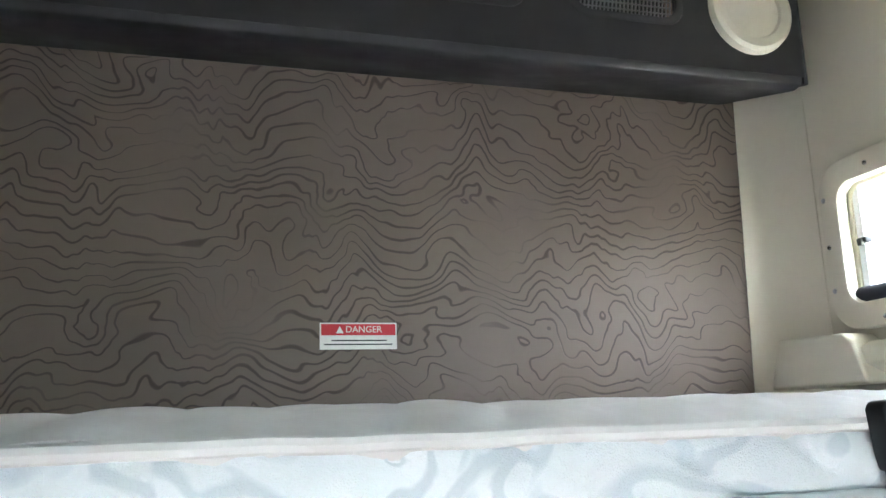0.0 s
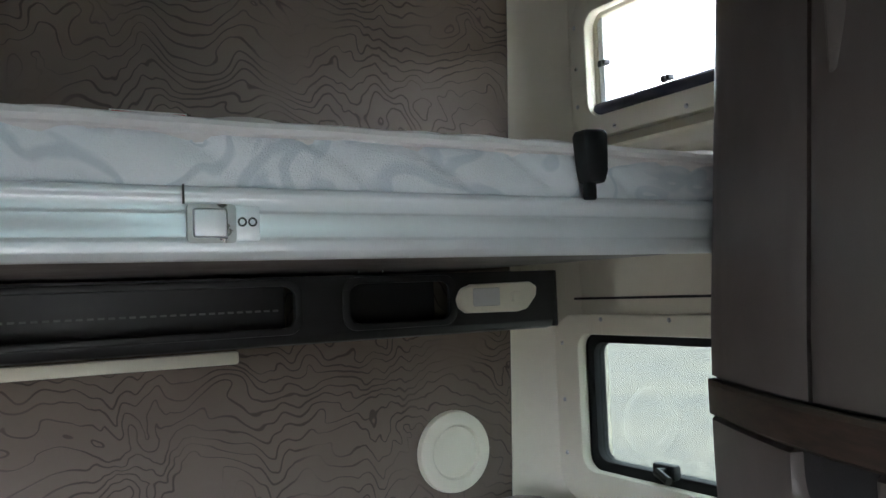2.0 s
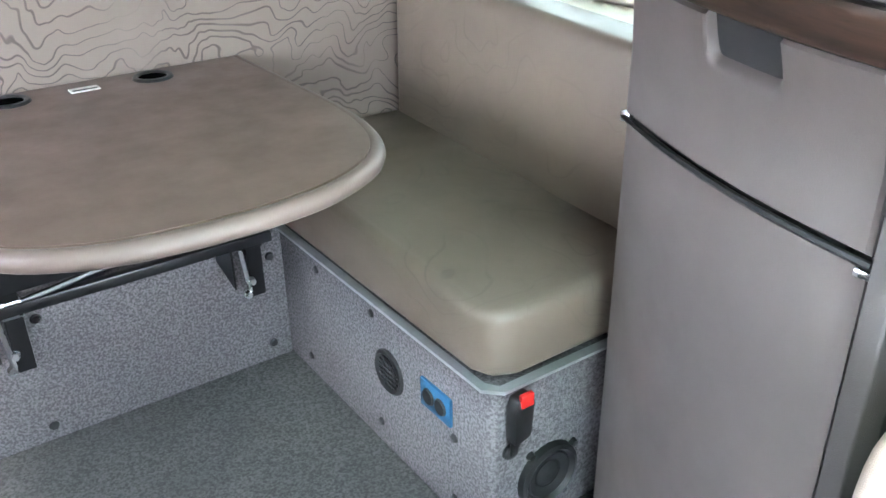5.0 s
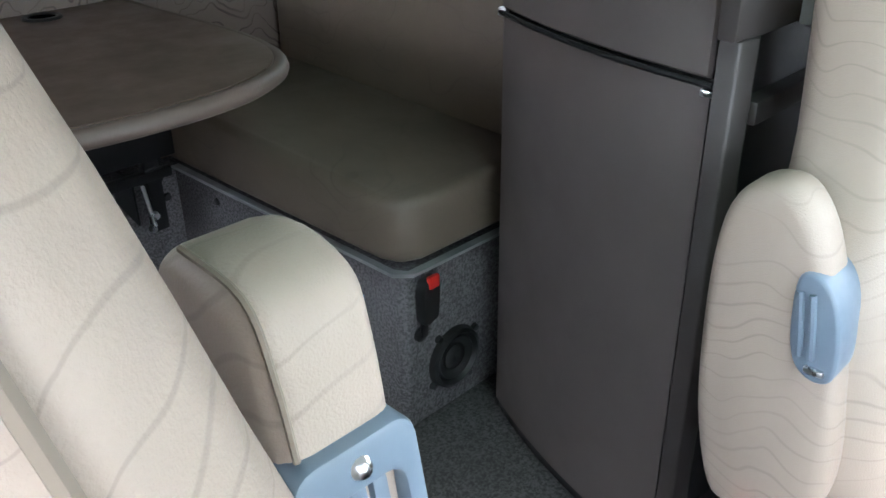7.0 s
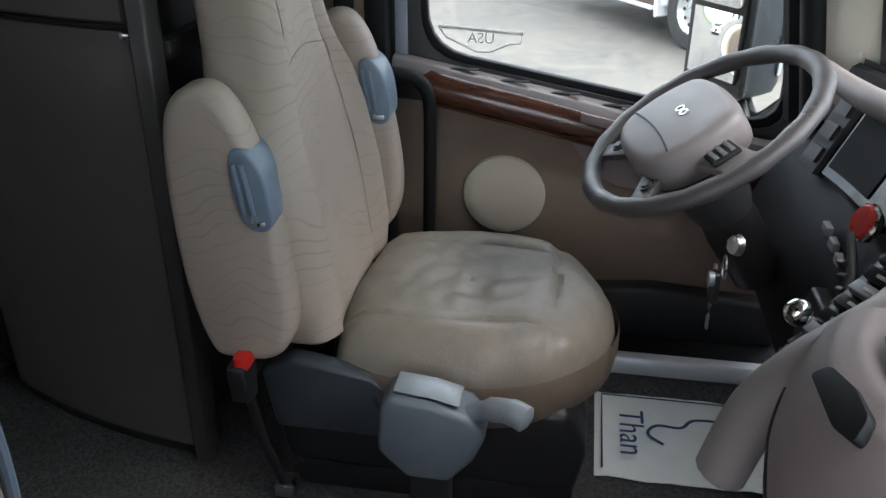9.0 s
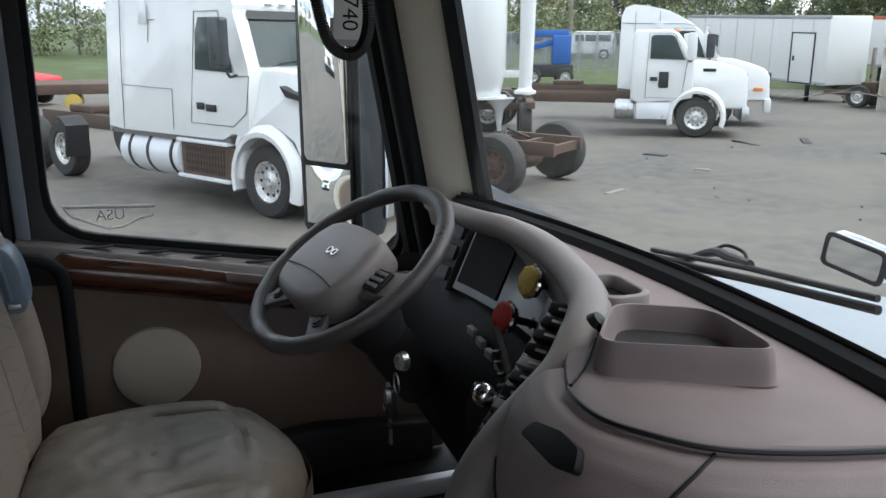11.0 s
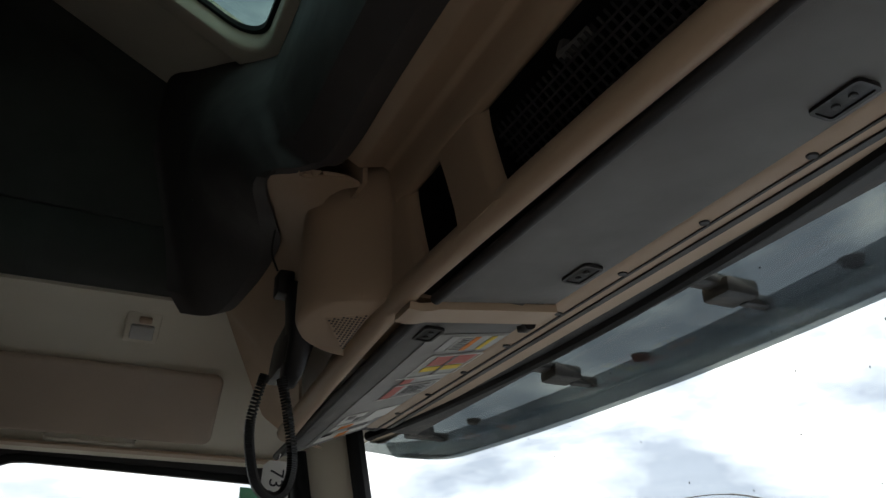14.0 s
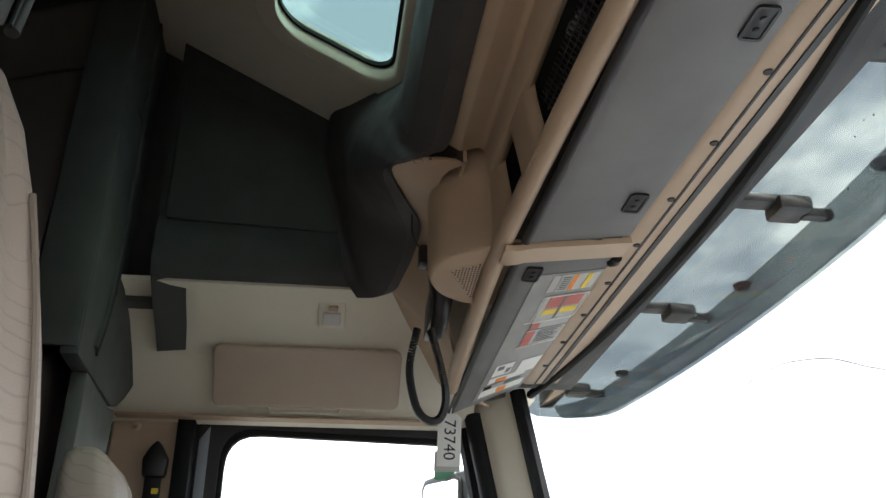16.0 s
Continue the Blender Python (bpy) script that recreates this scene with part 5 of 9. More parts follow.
# gear selector beside the seat
gear = thing("gear_selector", (0.955, 0.68, 0.0), "grey gear selector console beside the driver's seat", "gear lever")
part("housing", prism([(0.63, 0.24), (0.61, 0.29), (0.64, 0.325), (0.70, 0.345), (0.765, 0.352), (0.785, 0.33), (0.79, 0.24), (0.74, 0.19), (0.67, 0.19)], "x", 0.925, 1.005, 0.012, 3), SLATE, gear)
part("top_plate", prism([(0.655, 0.3365), (0.70, 0.3485), (0.762, 0.3545), (0.762, 0.3585), (0.70, 0.3525), (0.655, 0.3405)], "x", 0.937, 0.993, 0.002), GREY_GRIP, gear, "pale top plate")
part("lever", tube(smooth_line([(0.955, 0.64, 0.315), (0.945, 0.605, 0.335), (0.93, 0.57, 0.345), (0.917, 0.545, 0.342)], 4), [0.016] * 4 + [0.02] * 4 + [0.022] * 4 + [0.014], 12), GREY_GRIP, gear, "silver-grey grip")
part("post", box(0.945, 0.985, 0.67, 0.74, 0.0, 0.21, 0.008), BLACK, gear)

# passenger's seat, its back towards the way through
ps = thing("passenger_seat", (-0.01, 0.62, 0.0), "beige vinyl passenger seat with a blue-grey armrest lever", "seat")
px, py = -0.005, 0.60
rings = []
for z, f, r, hw, dip in ((0.335, 0.26, 0.40, 0.20, 0.01), (0.36, 0.245, 0.42, 0.232, 0.03), (0.55, 0.262, 0.455, 0.285, 0.05), (0.72, 0.270, 0.46, 0.300, 0.055), (0.80, 0.275, 0.465, 0.298, 0.055), (0.88, 0.282, 0.47, 0.286, 0.05), (0.95, 0.290, 0.475, 0.268, 0.045), (1.0, 0.298, 0.48, 0.253, 0.04), (1.05, 0.308, 0.485, 0.240, 0.035), (1.1, 0.318, 0.488, 0.226, 0.03), (1.20, 0.345, 0.488, 0.195, 0.02), (1.25, 0.368, 0.48, 0.152, 0.01), (1.275, 0.40, 0.47, 0.10, 0.0)):
    rings.append(ring_back(px, py + f, py + r, hw, z, dip))
part("backrest", loft(rings), SEAT_VINYL, ps, "beige backrest with printed contour lines")
part("back_piping", tube(smooth_line([(px + 0.190, py + 0.262, 0.45), (px + 0.212, py + 0.278, 0.62), (px + 0.215, py + 0.289, 0.80), (px + 0.186, py + 0.306, 0.98), (px + 0.160, py + 0.330, 1.12)], 6), 0.004, 6), SEAT_SHADE, ps)
part("seat", seat_cushion(px, py, 0.252, 0.262, 0.245, 0.392)[0], SEAT_PLAIN, ps, "beige vinyl seat cushion")
pa_line = [(p.x, p.y) for p in smooth_line([(a, b, 0) for a, b in ((0.995, 0.64), (0.990, 0.74), (1.000, 0.86), (1.014, 0.945), (1.032, 0.982), (1.085, 0.992), (1.128, 0.962), (1.138, 0.86), (1.130, 0.68), (1.06, 0.61))], 4, True)]
arm = part("armrest", prism(pa_line, "x", 0.298, 0.374, 0.016, 4), SEAT_VINYL, ps, "folded-up padded armrest")
def on_arm(bm):
    for v in bm.verts:
        v.co.y += 0.990 + (v.co.z - 0.755) * 0.12
        v.co.x += 0.020 + (0.82 - v.co.z) * 0.06
    return bm


hub = part("handle_plate", on_arm(ring_frame(rrect(0.276, 0.362, 0.742, 0.897, 0.016, 4), rrect(0.290, 0.348, 0.772, 0.866, 0.012, 4), "y", -0.012, 0.03, 0.004)), BLUE_GREY, arm, "blue-grey lever frame")
part("recess", on_arm(box(0.286, 0.352, 0.004, 0.012, 0.765, 0.872)), BLACK, hub, smooth=False)
for xx in (0.302, 0.318, 0.333):
    part("lever_bar", on_arm(box(xx - 0.006, xx + 0.006, -0.008, 0.006, 0.775, 0.866, 0.004)), BLUE_GREY, hub)
for xx, zz in ((0.320, 0.881), (0.320, 0.757)):
    part("bolt", on_arm(lathe([(0.0, 0.005), (0.005, 0.004), (0.008, 0.0)], 10, Matrix.Translation((xx, -0.0115, zz)) @ pose(0, 0, 0, 90, 0, 0))), STEEL, hub)
part("release", on_arm(box(0.338, 0.347, -0.006, 0.006, 0.774, 0.784, 0.002)), YELLOW_KNOB, hub, "yellow release catch")
part("arm_seam", tube(smooth_line([(0.303, 1.003, 0.90), (0.303, 1.014, 0.945), (0.303, 1.034, 0.984), (0.303, 1.09, 0.992)], 5), 0.0022, 6), SEAT_SHADE, arm)
part("side_shield", prism([(py - 0.22, 0.06), (py - 0.24, 0.18), (py - 0.18, 0.25), (py + 0.33, 0.30), (py + 0.37, 0.22), (py + 0.34, 0.07)], "x", px - 0.21, px + 0.21, 0.02, 3), BLACK, ps, "black pedestal cover")
part("foot", box(px - 0.19, px + 0.19, py - 0.2, py + 0.3, 0.0, 0.065, 0.01), BLACK, ps)
part("cable", tube(smooth_line([(0.372, 0.985, 0.76), (0.378, 0.985, 0.70), (0.378, 0.985, 0.62), (0.36, 0.98, 0.5)], 5), 0.006, 8), BLUE_GREY, ps, "blue-grey cable")

# ---- driver's door ----
SILL = lambda y: 0.683 - (0.868 - y) * 0.192
door = thing("door_driver", (1.79, 0.45, 0.0), "brown driver's door with a wood strip and a closed window", "door", kind="structure")
part("inner_panel", prism([(-0.05, 0.02), (-0.05, SILL(-0.05) - 0.01), (0.30, SILL(0.30) - 0.01), (0.90, SILL(0.90) - 0.012), (0.935, 0.60), (0.935, 0.02)], "x", 1.766, 1.82, 0.008), DOOR_TRIM, door, "brown trim panel")
part("sill_cap", prism([(1.722, -0.050), (1.716, -0.030), (1.728, -0.010), (1.775, -0.004), (1.79, -0.03), (1.79, -0.07)], "y", 0, 0.93, 0.004), DASH_PALE, door, "grey-brown sill cap")
sc = door.children[-1]
for v in sc.data.vertices:
    v.co.z += SILL(v.co.y + 0.45)
wood_line = [(0.875, -0.050), (0.84, -0.052), (0.60, -0.056), (0.40, -0.062), (0.20, -0.072), (0.06, -0.085)]
rings = []
for y, dz in wood_line:
    z, h = SILL(y) + dz, 0.014 if y > 0.86 else 0.042 if y > 0.3 else 0.034
    rings.append([(1.732 - 0.034 * math.cos(a), y, z - 0.006 + h * math.sin(a)) for a in np.linspace(-1.7, 1.7, 11)] + [(1.772, y, z + h), (1.772, y, z - h)])
part("wood_strip", loft(rings), DOOR_WOOD, door, "glossy dark wood strip")
part("defrost_slot", joined(*[box(1.738, 1.752, 0.16 + 0.115 * k, 0.255 + 0.115 * k, SILL(0.2 + 0.115 * k) - 0.006, SILL(0.2 + 0.115 * k) - 0.0035) for k in range(6)]), BLACK, door, smooth=False)
part("pull_cup", prism([(0.50, SILL(0.5) - 0.022), (0.25, SILL(0.25) - 0.024), (0.25, SILL(0.25) - 0.046), (0.50, SILL(0.5) - 0.044)], "x", 1.690, 1.70, 0.003), DASH, door, "dark pull recess")
part("speaker_cover", lathe([(0.0, 0.013), (0.07, 0.013), (0.085, 0.012), (0.097, 0.008), (0.100, 0.0)], 40, Matrix.Translation((1.766, 0.668, 0.352)) @ pose(0, 0, 0, 0, -90, 0)), SPEAKER_BEIGE, door, "round beige speaker cover")
part("arm_scoop", prism([(0.52, 0.50), (0.46, 0.42), (0.40, 0.395), (0.05, 0.375), (0.05, 0.46), (0.40, 0.50)], "x", 1.752, 1.768, 0.005), DASH, door, "dark moulded scoop")
part("map_pocket", prism([(0.60, 0.02), (0.60, 0.125), (0.30, 0.155), (0.0, 0.13), (0.0, 0.02)], "x", 1.71, 1.767, 0.012, 3), DARK, door, "dark map pocket")
frame_pts_out = [(0.955, 0.58), (0.955, 1.345), (0.04, 1.345), (-0.04, 0.52)]
frame_pts_in = [(0.872, 0.685), (0.866, 1.290), (0.124, 1.268), (0.045, SILL(0.045) + 0.010)]


def rounded(pts, r, n=5):
    """An outline with its corners turned into arcs."""
    out = []
    for k, p in enumerate(pts):
        a, b, c = Vector(pts[k - 1]), Vector(p), Vector(pts[(k + 1) % len(pts)])
        d = min(r, (a - b).length * 0.45, (c - b).length * 0.45)
        s_, e_ = b + (a - b).normalized() * d, b + (c - b).normalized() * d
        for i in range(n + 1):
            t = i / n
            q = s_ * (1 - t) ** 2 + b * 2 * t * (1 - t) + e_ * t * t
            out.append((q.x, q.y))
    return out


frame_pts_out, frame_pts_in = rounded(frame_pts_out, 0.03), rounded(frame_pts_in, 0.10)
part("window_frame", ring_frame(frame_pts_out, frame_pts_in, "x", 1.765, 1.81, 0.004), DARK, door, "black window frame")
part("window_seal", ring_frame([(0.45 + (a - 0.45) * 1.02, 0.95 + (b - 0.95) * 1.03) for a, b in frame_pts_in], [(0.45 + (a - 0.45) * 0.965, 0.95 + (b - 0.95) * 0.95) for a, b in frame_pts_in], "x", 1.772, 1.795, 0.003), RUBBER, door, "black rubber seal")
part("painted_edge", prism([(0.90, 0.66), (0.90, 1.29), (0.928, 1.25), (0.928, 0.66)], "x", 1.757, 1.767, 0.003), BLUE_PAINT, door, "pale painted door edge")
gp = part("pane", prism([(0.45 + (a - 0.45) * 0.99, 0.95 + (b - 0.95) * 0.985) for a, b in frame_pts_in], "x", 1.781, 1.785), PANE, door, smooth=False)
gp.visible_shadow = False
part("lower_sill", box(1.60, 1.77, -0.05, 0.93, 0.0, 0.018, 0.006), RUBBER, door)
part("sill_strip", prism([(1.566, 0.034), (1.572, 0.044), (1.60, 0.044), (1.60, 0.001), (1.566, 0.001)], "y", -0.05, 0.5, 0.003), ALU, door, "bright tread strip")

# decal on the door glass: a plain shield outline with the three letters, mirrored from inside
decal = thing("window_decal", (1.779, 0.74, 0.71), "white decal on the driver's window glass", "decal")
bm = text_mesh("USA", 0.034)
bm.transform(Matrix(((0, 0, 1, 0), (1, 0, 0, 0), (0, 1, 0, 0), (0, 0, 0, 1))))
bm.transform(Matrix.Translation((1.7795, 0.735, 0.722)))
part("lettering", bm, PAPER, decal, smooth=False)
dl = [(0.832, 0.748), (0.640, 0.738), (0.646, 0.715), (0.672, 0.712), (0.712, 0.694), (0.742, 0.692), (0.815, 0.724)]
part("outline", tube([(1.7795, a, b) for a, b in dl + dl[:1]], 0.0028, 4), PAPER, decal)
part("upper_bar", prism([(0.832, 0.748), (0.640, 0.738), (0.641, 0.732), (0.825, 0.742)], "x", 1.7788, 1.7802), PAPER, decal, smooth=False)

# unseen passenger's door, added swung open on its front hinges to keep light off the seat
pdoor = thing("door_passenger", (0, 0, 0), "unseen brown passenger's door with a closed window, added swung open to cut light", "door", kind="structure", m=Matrix.Translation((XL - 0.085, 0.0, 0.0)) @ pose(0, 0, 0, 0, 0, 52))
part("inner_panel", box(-0.05, 0.0, 0.02, 0.90, 0.02, 0.62, 0.012), DOOR_TRIM, pdoor, "brown trim panel", local=True)
part("outer_skin", box(-0.075, -0.051, 0.0, 0.92, -0.30, 0.64, 0.012), BLUE_PAINT, pdoor, "pale painted outer skin", local=True)
part("window_frame", ring_frame(rrect(0.0, 0.92, 0.62, 1.32, 0.05, 4), rrect(0.06, 0.85, 0.68, 1.25, 0.08, 4), "x", -0.07, -0.03, 0.006), DARK, pdoor, "black window frame", local=True)
pp = part("pane", prism(rrect(0.055, 0.855, 0.675, 1.255, 0.08, 4), "x", -0.052, -0.048), PANE, pdoor, smooth=False, local=True)
pp.visible_shadow = False

# grab bar by the door
grab = thing("grab_bar", (1.66, 0.9, 0.2), "black grab bar between the seat and the door", "grab bar")
part("bar", tube(smooth_line([(1.64, 0.965, 0.672), (1.66, 0.93, 0.668), (1.675, 0.865, 0.652), (1.682, 0.838, 0.61), (1.684, 0.835, 0.5), (1.684, 0.838, 0.26)], 5), 0.015, 12), RUBBER, grab)
part("post", box(1.70, 1.80, 0.9365, 0.9845, 0.0, 1.31, 0.006), RUBBER, grab, "black seal post")

# belt guide on the pillar
belt = thing("seat_belt_guide", (1.69, 1.03, 1.08), "black shoulder belt guide on the door pillar", "seat belt")
part("cover", prism([(1.00, 1.13), (0.995, 1.18), (1.015, 1.215), (1.03, 1.232), (1.045, 1.215), (1.065, 1.18), (1.06, 1.13)], "x", 1.69, 1.725, 0.008), BLACK, belt)
part("webbing", box(1.70, 1.712, 1.008, 1.052, 0.35, 1.135, 0.002), BLACK, belt, "black webbing")
part("tag", box(1.6985, 1.7, 1.012, 1.03, 1.085, 1.10), YELLOW, belt, "yellow tag", smooth=False)
solid("coat_hook", lathe([(0.0, 0.02), (0.006, 0.018), (0.008, 0.006), (0.014, 0.003), (0.015, 0.0)], 12, Matrix.Translation((1.725, 1.10, 1.275)) @ pose(0, 0, 0, 0, -90, 0)), TAN, "small tan coat hook on the pillar", "hook")

# A pillars and windscreen
WS_B = lambda x: -0.160 + 0.185 * (x - XC) ** 2
WS_T = lambda x: -0.075 + 0.10 * (x - XC) ** 2


def pillar(side):
    def X(x):
        return x if side > 0 else 2 * XC - x
    rows = []
    for k in np.linspace(0, 1, 8):
        z = 0.60 + k * 0.75
        dx = 0.03 * k
        rows.append([(X(a + dx), b - 0.02 + 0.125 * k, z) for a, b in ((1.675, 0.05), (1.645, 0.04), (1.60, 0.005), (1.548, -0.04), (1.537, -0.062), (1.60, -0.072), (1.73, -0.02), (1.755, 0.05))])
    bm = loft(rows)
    ob = solid("pillar_driver" if side > 0 else "pillar_passenger", bm, CREAM, "cream moulded windscreen pillar", "pillar", kind="structure")
    part("seal", tube([(X(1.527 + 0.03 * k), -0.085 + 0.125 * k, 0.62 + 0.74 * k) for k in np.linspace(0, 1, 8)], 0.023, 8), RUBBER, ob, "black windscreen seal")
    part("door_seal", tube([(X(1.705 + 0.025 * k), 0.048 + 0.115 * k, 0.60 + 0.70 * k) for k in np.linspace(0, 1, 8)], 0.027, 8), RUBBER, ob, "black door seal")
    part("inner_seal", tube([(X(1.648 + 0.030 * k), 0.026 + 0.122 * k, 0.60 + 0.72 * k) for k in np.linspace(0, 1, 8)], 0.027, 10), RUBBER, ob, "black door seal")
    if side > 0:
        part("plug", lathe([(0.0, 0.004), (0.012, 0.003), (0.014, 0.0)], 16, Matrix.Translation((1.578, -0.016, 0.765)) @ pose(0, 0, 0, 0, -90, 48)), CREAM, ob)
    return ob


pillar(1)
pillar(-1)
ws = thing("windscreen", (XC, -0.15, 0.72), "wide windscreen with a long crack and specks of dirt", "window", kind="structure")
WSX0, WSX1 = 2 * XC - 1.56, 1.56


def ws_at(x, z):
    k = (z - 0.70) / (1.37 - 0.70)
    return Vector((x, WS_B(x) * (1 - k) + WS_T(x) * k - 0.012, z))


gl = part("pane", slab(lambda u, v: ws_at(WSX0 + u * (WSX1 - WSX0), 0.70 + v * 0.67), 24, 4, 0.004), PANE, ws)
gl.visible_shadow = False
part("black_border", slab(lambda u, v: ws_at(WSX0 + u * (WSX1 - WSX0), 0.735 + 0.032 * v) + Vector((0, 0.0065, 0)), 24, 1, 0.001), BLACK, ws, "black border of the glass", smooth=False)
part("lower_seal", tube([ws_at(x, 0.738) + Vector((0, 0.014, 0)) for x in np.linspace(WSX0, WSX1, 30)], 0.021, 8), RUBBER, ws, "black lower seal")
part("upper_seal", tube([ws_at(x, 1.352) + Vector((0, 0.010, 0)) for x in np.linspace(WSX0, WSX1, 30)], 0.012, 8), RUBBER, ws, "black upper seal")

# ---- dashboard ----
dash = thing("dashboard", (XC, 0.05, 0.45), "brown moulded dashboard with a curved instrument hood", "dashboard")
Z_D = 0.742
# top deck, from the windscreen back to its rear edge
edge = [(1.58, 0.055), (1.45, 0.035), (1.30, 0.005), (1.16, 0.005), (1.02, 0.03), (0.90, 0.062), (0.80, 0.10), (0.72, 0.14), (0.655, 0.18), (0.586, 0.209), (0.51, 0.212), (0.455, 0.18), (0.41, 0.136), (0.374, 0.058), (0.345, -0.05), (0.325, -0.17)]
eline = smooth_line([(x, y, 0) for x, y in edge], 5)
rings = []
for p in eline:
    b = WS_B(p.x) - 0.02
    rings.append([(p.x, b, Z_D - 0.012), (p.x, b + (p.y - b) * 0.3, Z_D - 0.004), (p.x, b + (p.y - b) * 0.7, Z_D + 0.002), (p.x, p.y - 0.02, Z_D + 0.003), (p.x, p.y - 0.005, Z_D - 0.002), (p.x, p.y, Z_D - 0.014), (p.x, p.y - 0.01, Z_D - 0.05), (p.x, b, Z_D - 0.05)])
part("top_deck", loft(rings), DASH, dash, "brown grained deck")
# hood rim that sweeps from the pillar round the instruments and down towards the seat
rim = smooth_line([(1.55, 0.055, 0.748), (1.42, 0.055, 0.757), (1.30, 0.040, 0.762), (1.20, 0.013, 0.764), (1.06, 0.008, 0.763), (0.908, 0.031, 0.758), (0.820, 0.056, 0.752), (0.765, 0.086, 0.748), (0.722, 0.120, 0.736), (0.692, 0.158, 0.706), (0.682, 0.205, 0.670), (0.684, 0.245, 0.628), (0.692, 0.282, 0.565), (0.70, 0.305, 0.47)], 6)
n = len(rim)
part("hood_rim", tube(rim, [0.020 + 0.013 * math.sin(math.pi / 2 * min(1, i / n * 1.5)) for i in range(n)], 14, 0.9), DASH_PALE, dash, "smooth grey-brown rim")
# lower fascia: it swells out below the deck's edge towards the way through
FASCIA = ((-0.004, -0.008), (0.020, -0.012), (0.042, -0.028), (0.060, -0.055), (0.074, -0.095), (0.080, -0.14), (0.078, -0.19), (0.064, -0.26), (0.03, -0.42), (-0.03, -0.72))
fpts = [p for p in eline if p.x < 0.665]
fdir = []
for k in range(len(fpts)):
    t = fpts[min(k + 1, len(fpts) - 1)] - fpts[max(k - 1, 0)]
    fdir.append(Vector((t.y, -t.x, 0)).normalized())


def fascia_at(s, w, lift=0.0):
    """s along the deck's edge, w down the fascia, both from 0 to 1."""
    a = s * (len(fpts) - 1)
    k = min(int(a), len(fpts) - 2)
    p, d = fpts[k].lerp(fpts[k + 1], a - k), fdir[k].lerp(fdir[k + 1], a - k).normalized()
    b = w * (len(FASCIA) - 1)
    m = min(int(b), len(FASCIA) - 2)
    o = FASCIA[m][0] + (FASCIA[m + 1][0] - FASCIA[m][0]) * (b - m)
    z = FASCIA[m][1] + (FASCIA[m + 1][1] - FASCIA[m][1]) * (b - m)
    return Vector((p.x, p.y, Z_D)) + d * (o + lift) + Vector((0, 0, z))


if fdir[len(fdir) // 2].y < 0:
    fdir = [-d for d in fdir]
part("fascia", slab(lambda u, v: fascia_at(u, v), 48, 36, 0.01), DASH, dash, "brown swelling lower fascia")
part("deck_seam", tube([(p.x, p.y - 0.001, Z_D - 0.001) for p in fpts if p.x < 0.60], 0.0032, 6), BLACK, dash, "dark seam")
near = lambda x, y: min(range(len(fpts)), key=lambda k: (fpts[k].x - x) ** 2 + (fpts[k].y - y) ** 2) / (len(fpts) - 1)
S_D, S_B = near(0.41, 0.136), near(0.50, 0.21)
part("fascia_seam", tube([fascia_at(S_D + (S_B - S_D) * (v / 0.75) ** 1.3, v, 0.0005) for v in np.linspace(0, 0.75, 16)], 0.0026, 6), BLACK, dash)
part("deck_seam_side", tube(smooth_line([(0.585, 0.205, 0.744), (0.62, 0.17, 0.747), (0.68, 0.125, 0.748), (0.735, 0.085, 0.749)], 5), 0.0025, 6), BLACK, dash)
hump = [(-0.11, 0.66), (-0.05, 0.72), (-0.01, 0.738), (0.045, 0.735), (0.088, 0.706), (0.112, 0.64), (0.10, 0.45), (-0.11, 0.45)]
part("passenger_end", prism(rounded(hump, 0.03, 5), "x", -0.36, 0.262, 0.02, 3), DASH, dash, "brown rounded passenger end")
part("passenger_seam", tube(smooth_line([(0.215, 0.100, 0.690), (0.20, 0.070, 0.725), (0.17, 0.035, 0.738), (0.11, 0.015, 0.7405), (0.0, 0.010, 0.740)], 5), 0.0025, 6), BLACK, dash)
S_G = near(0.60, 0.20)
part("lower_seam", tube([fascia_at(S_G - 0.06 + 0.20 * u, 0.50 + 0.18 * u ** 1.4, 0.0008) for u in np.linspace(0, 1, 14)], 0.0022, 6), BLACK, dash)
# instrument panel
def on_panel(a, b, d=0.0):
    """a along the panel from the wheel side (0) to the inner side (1), b up it, d out of it."""
    x = 1.42 - 0.62 * a
    y = 0.036 + 0.055 * (1 - min(1, a / 0.55)) ** 2 + 0.16 * max(0, a - 0.62)
    lean = Vector((0.0, -0.065, 0.15))
    face = Vector((-0.10 - 0.25 * a, 0.9, 0.33)).normalized()
    return Vector((x, y, 0.60)) + lean * b + face * d


bm = bmesh.new()
g = [[bm.verts.new(on_panel(i / 14, j)) for j in (0, 1)] for i in range(15)]
h = [[bm.verts.new(on_panel(i / 14, j, -0.03)) for j in (0, 1)] for i in range(15)]
for i in range(14):
    bm.faces.new((g[i][0], g[i + 1][0], g[i + 1][1], g[i][1]))
    bm.faces.new((h[i][0], h[i][1], h[i + 1][1], h[i + 1][0]))
    for j in (0, 1):
        bm.faces.new((g[i][j], g[i + 1][j], h[i + 1][j], h[i][j]))
bmesh.ops.recalc_face_normals(bm, faces=bm.faces)
part("instrument_panel", bm, PANEL_BLACK, dash, "black instrument panel")


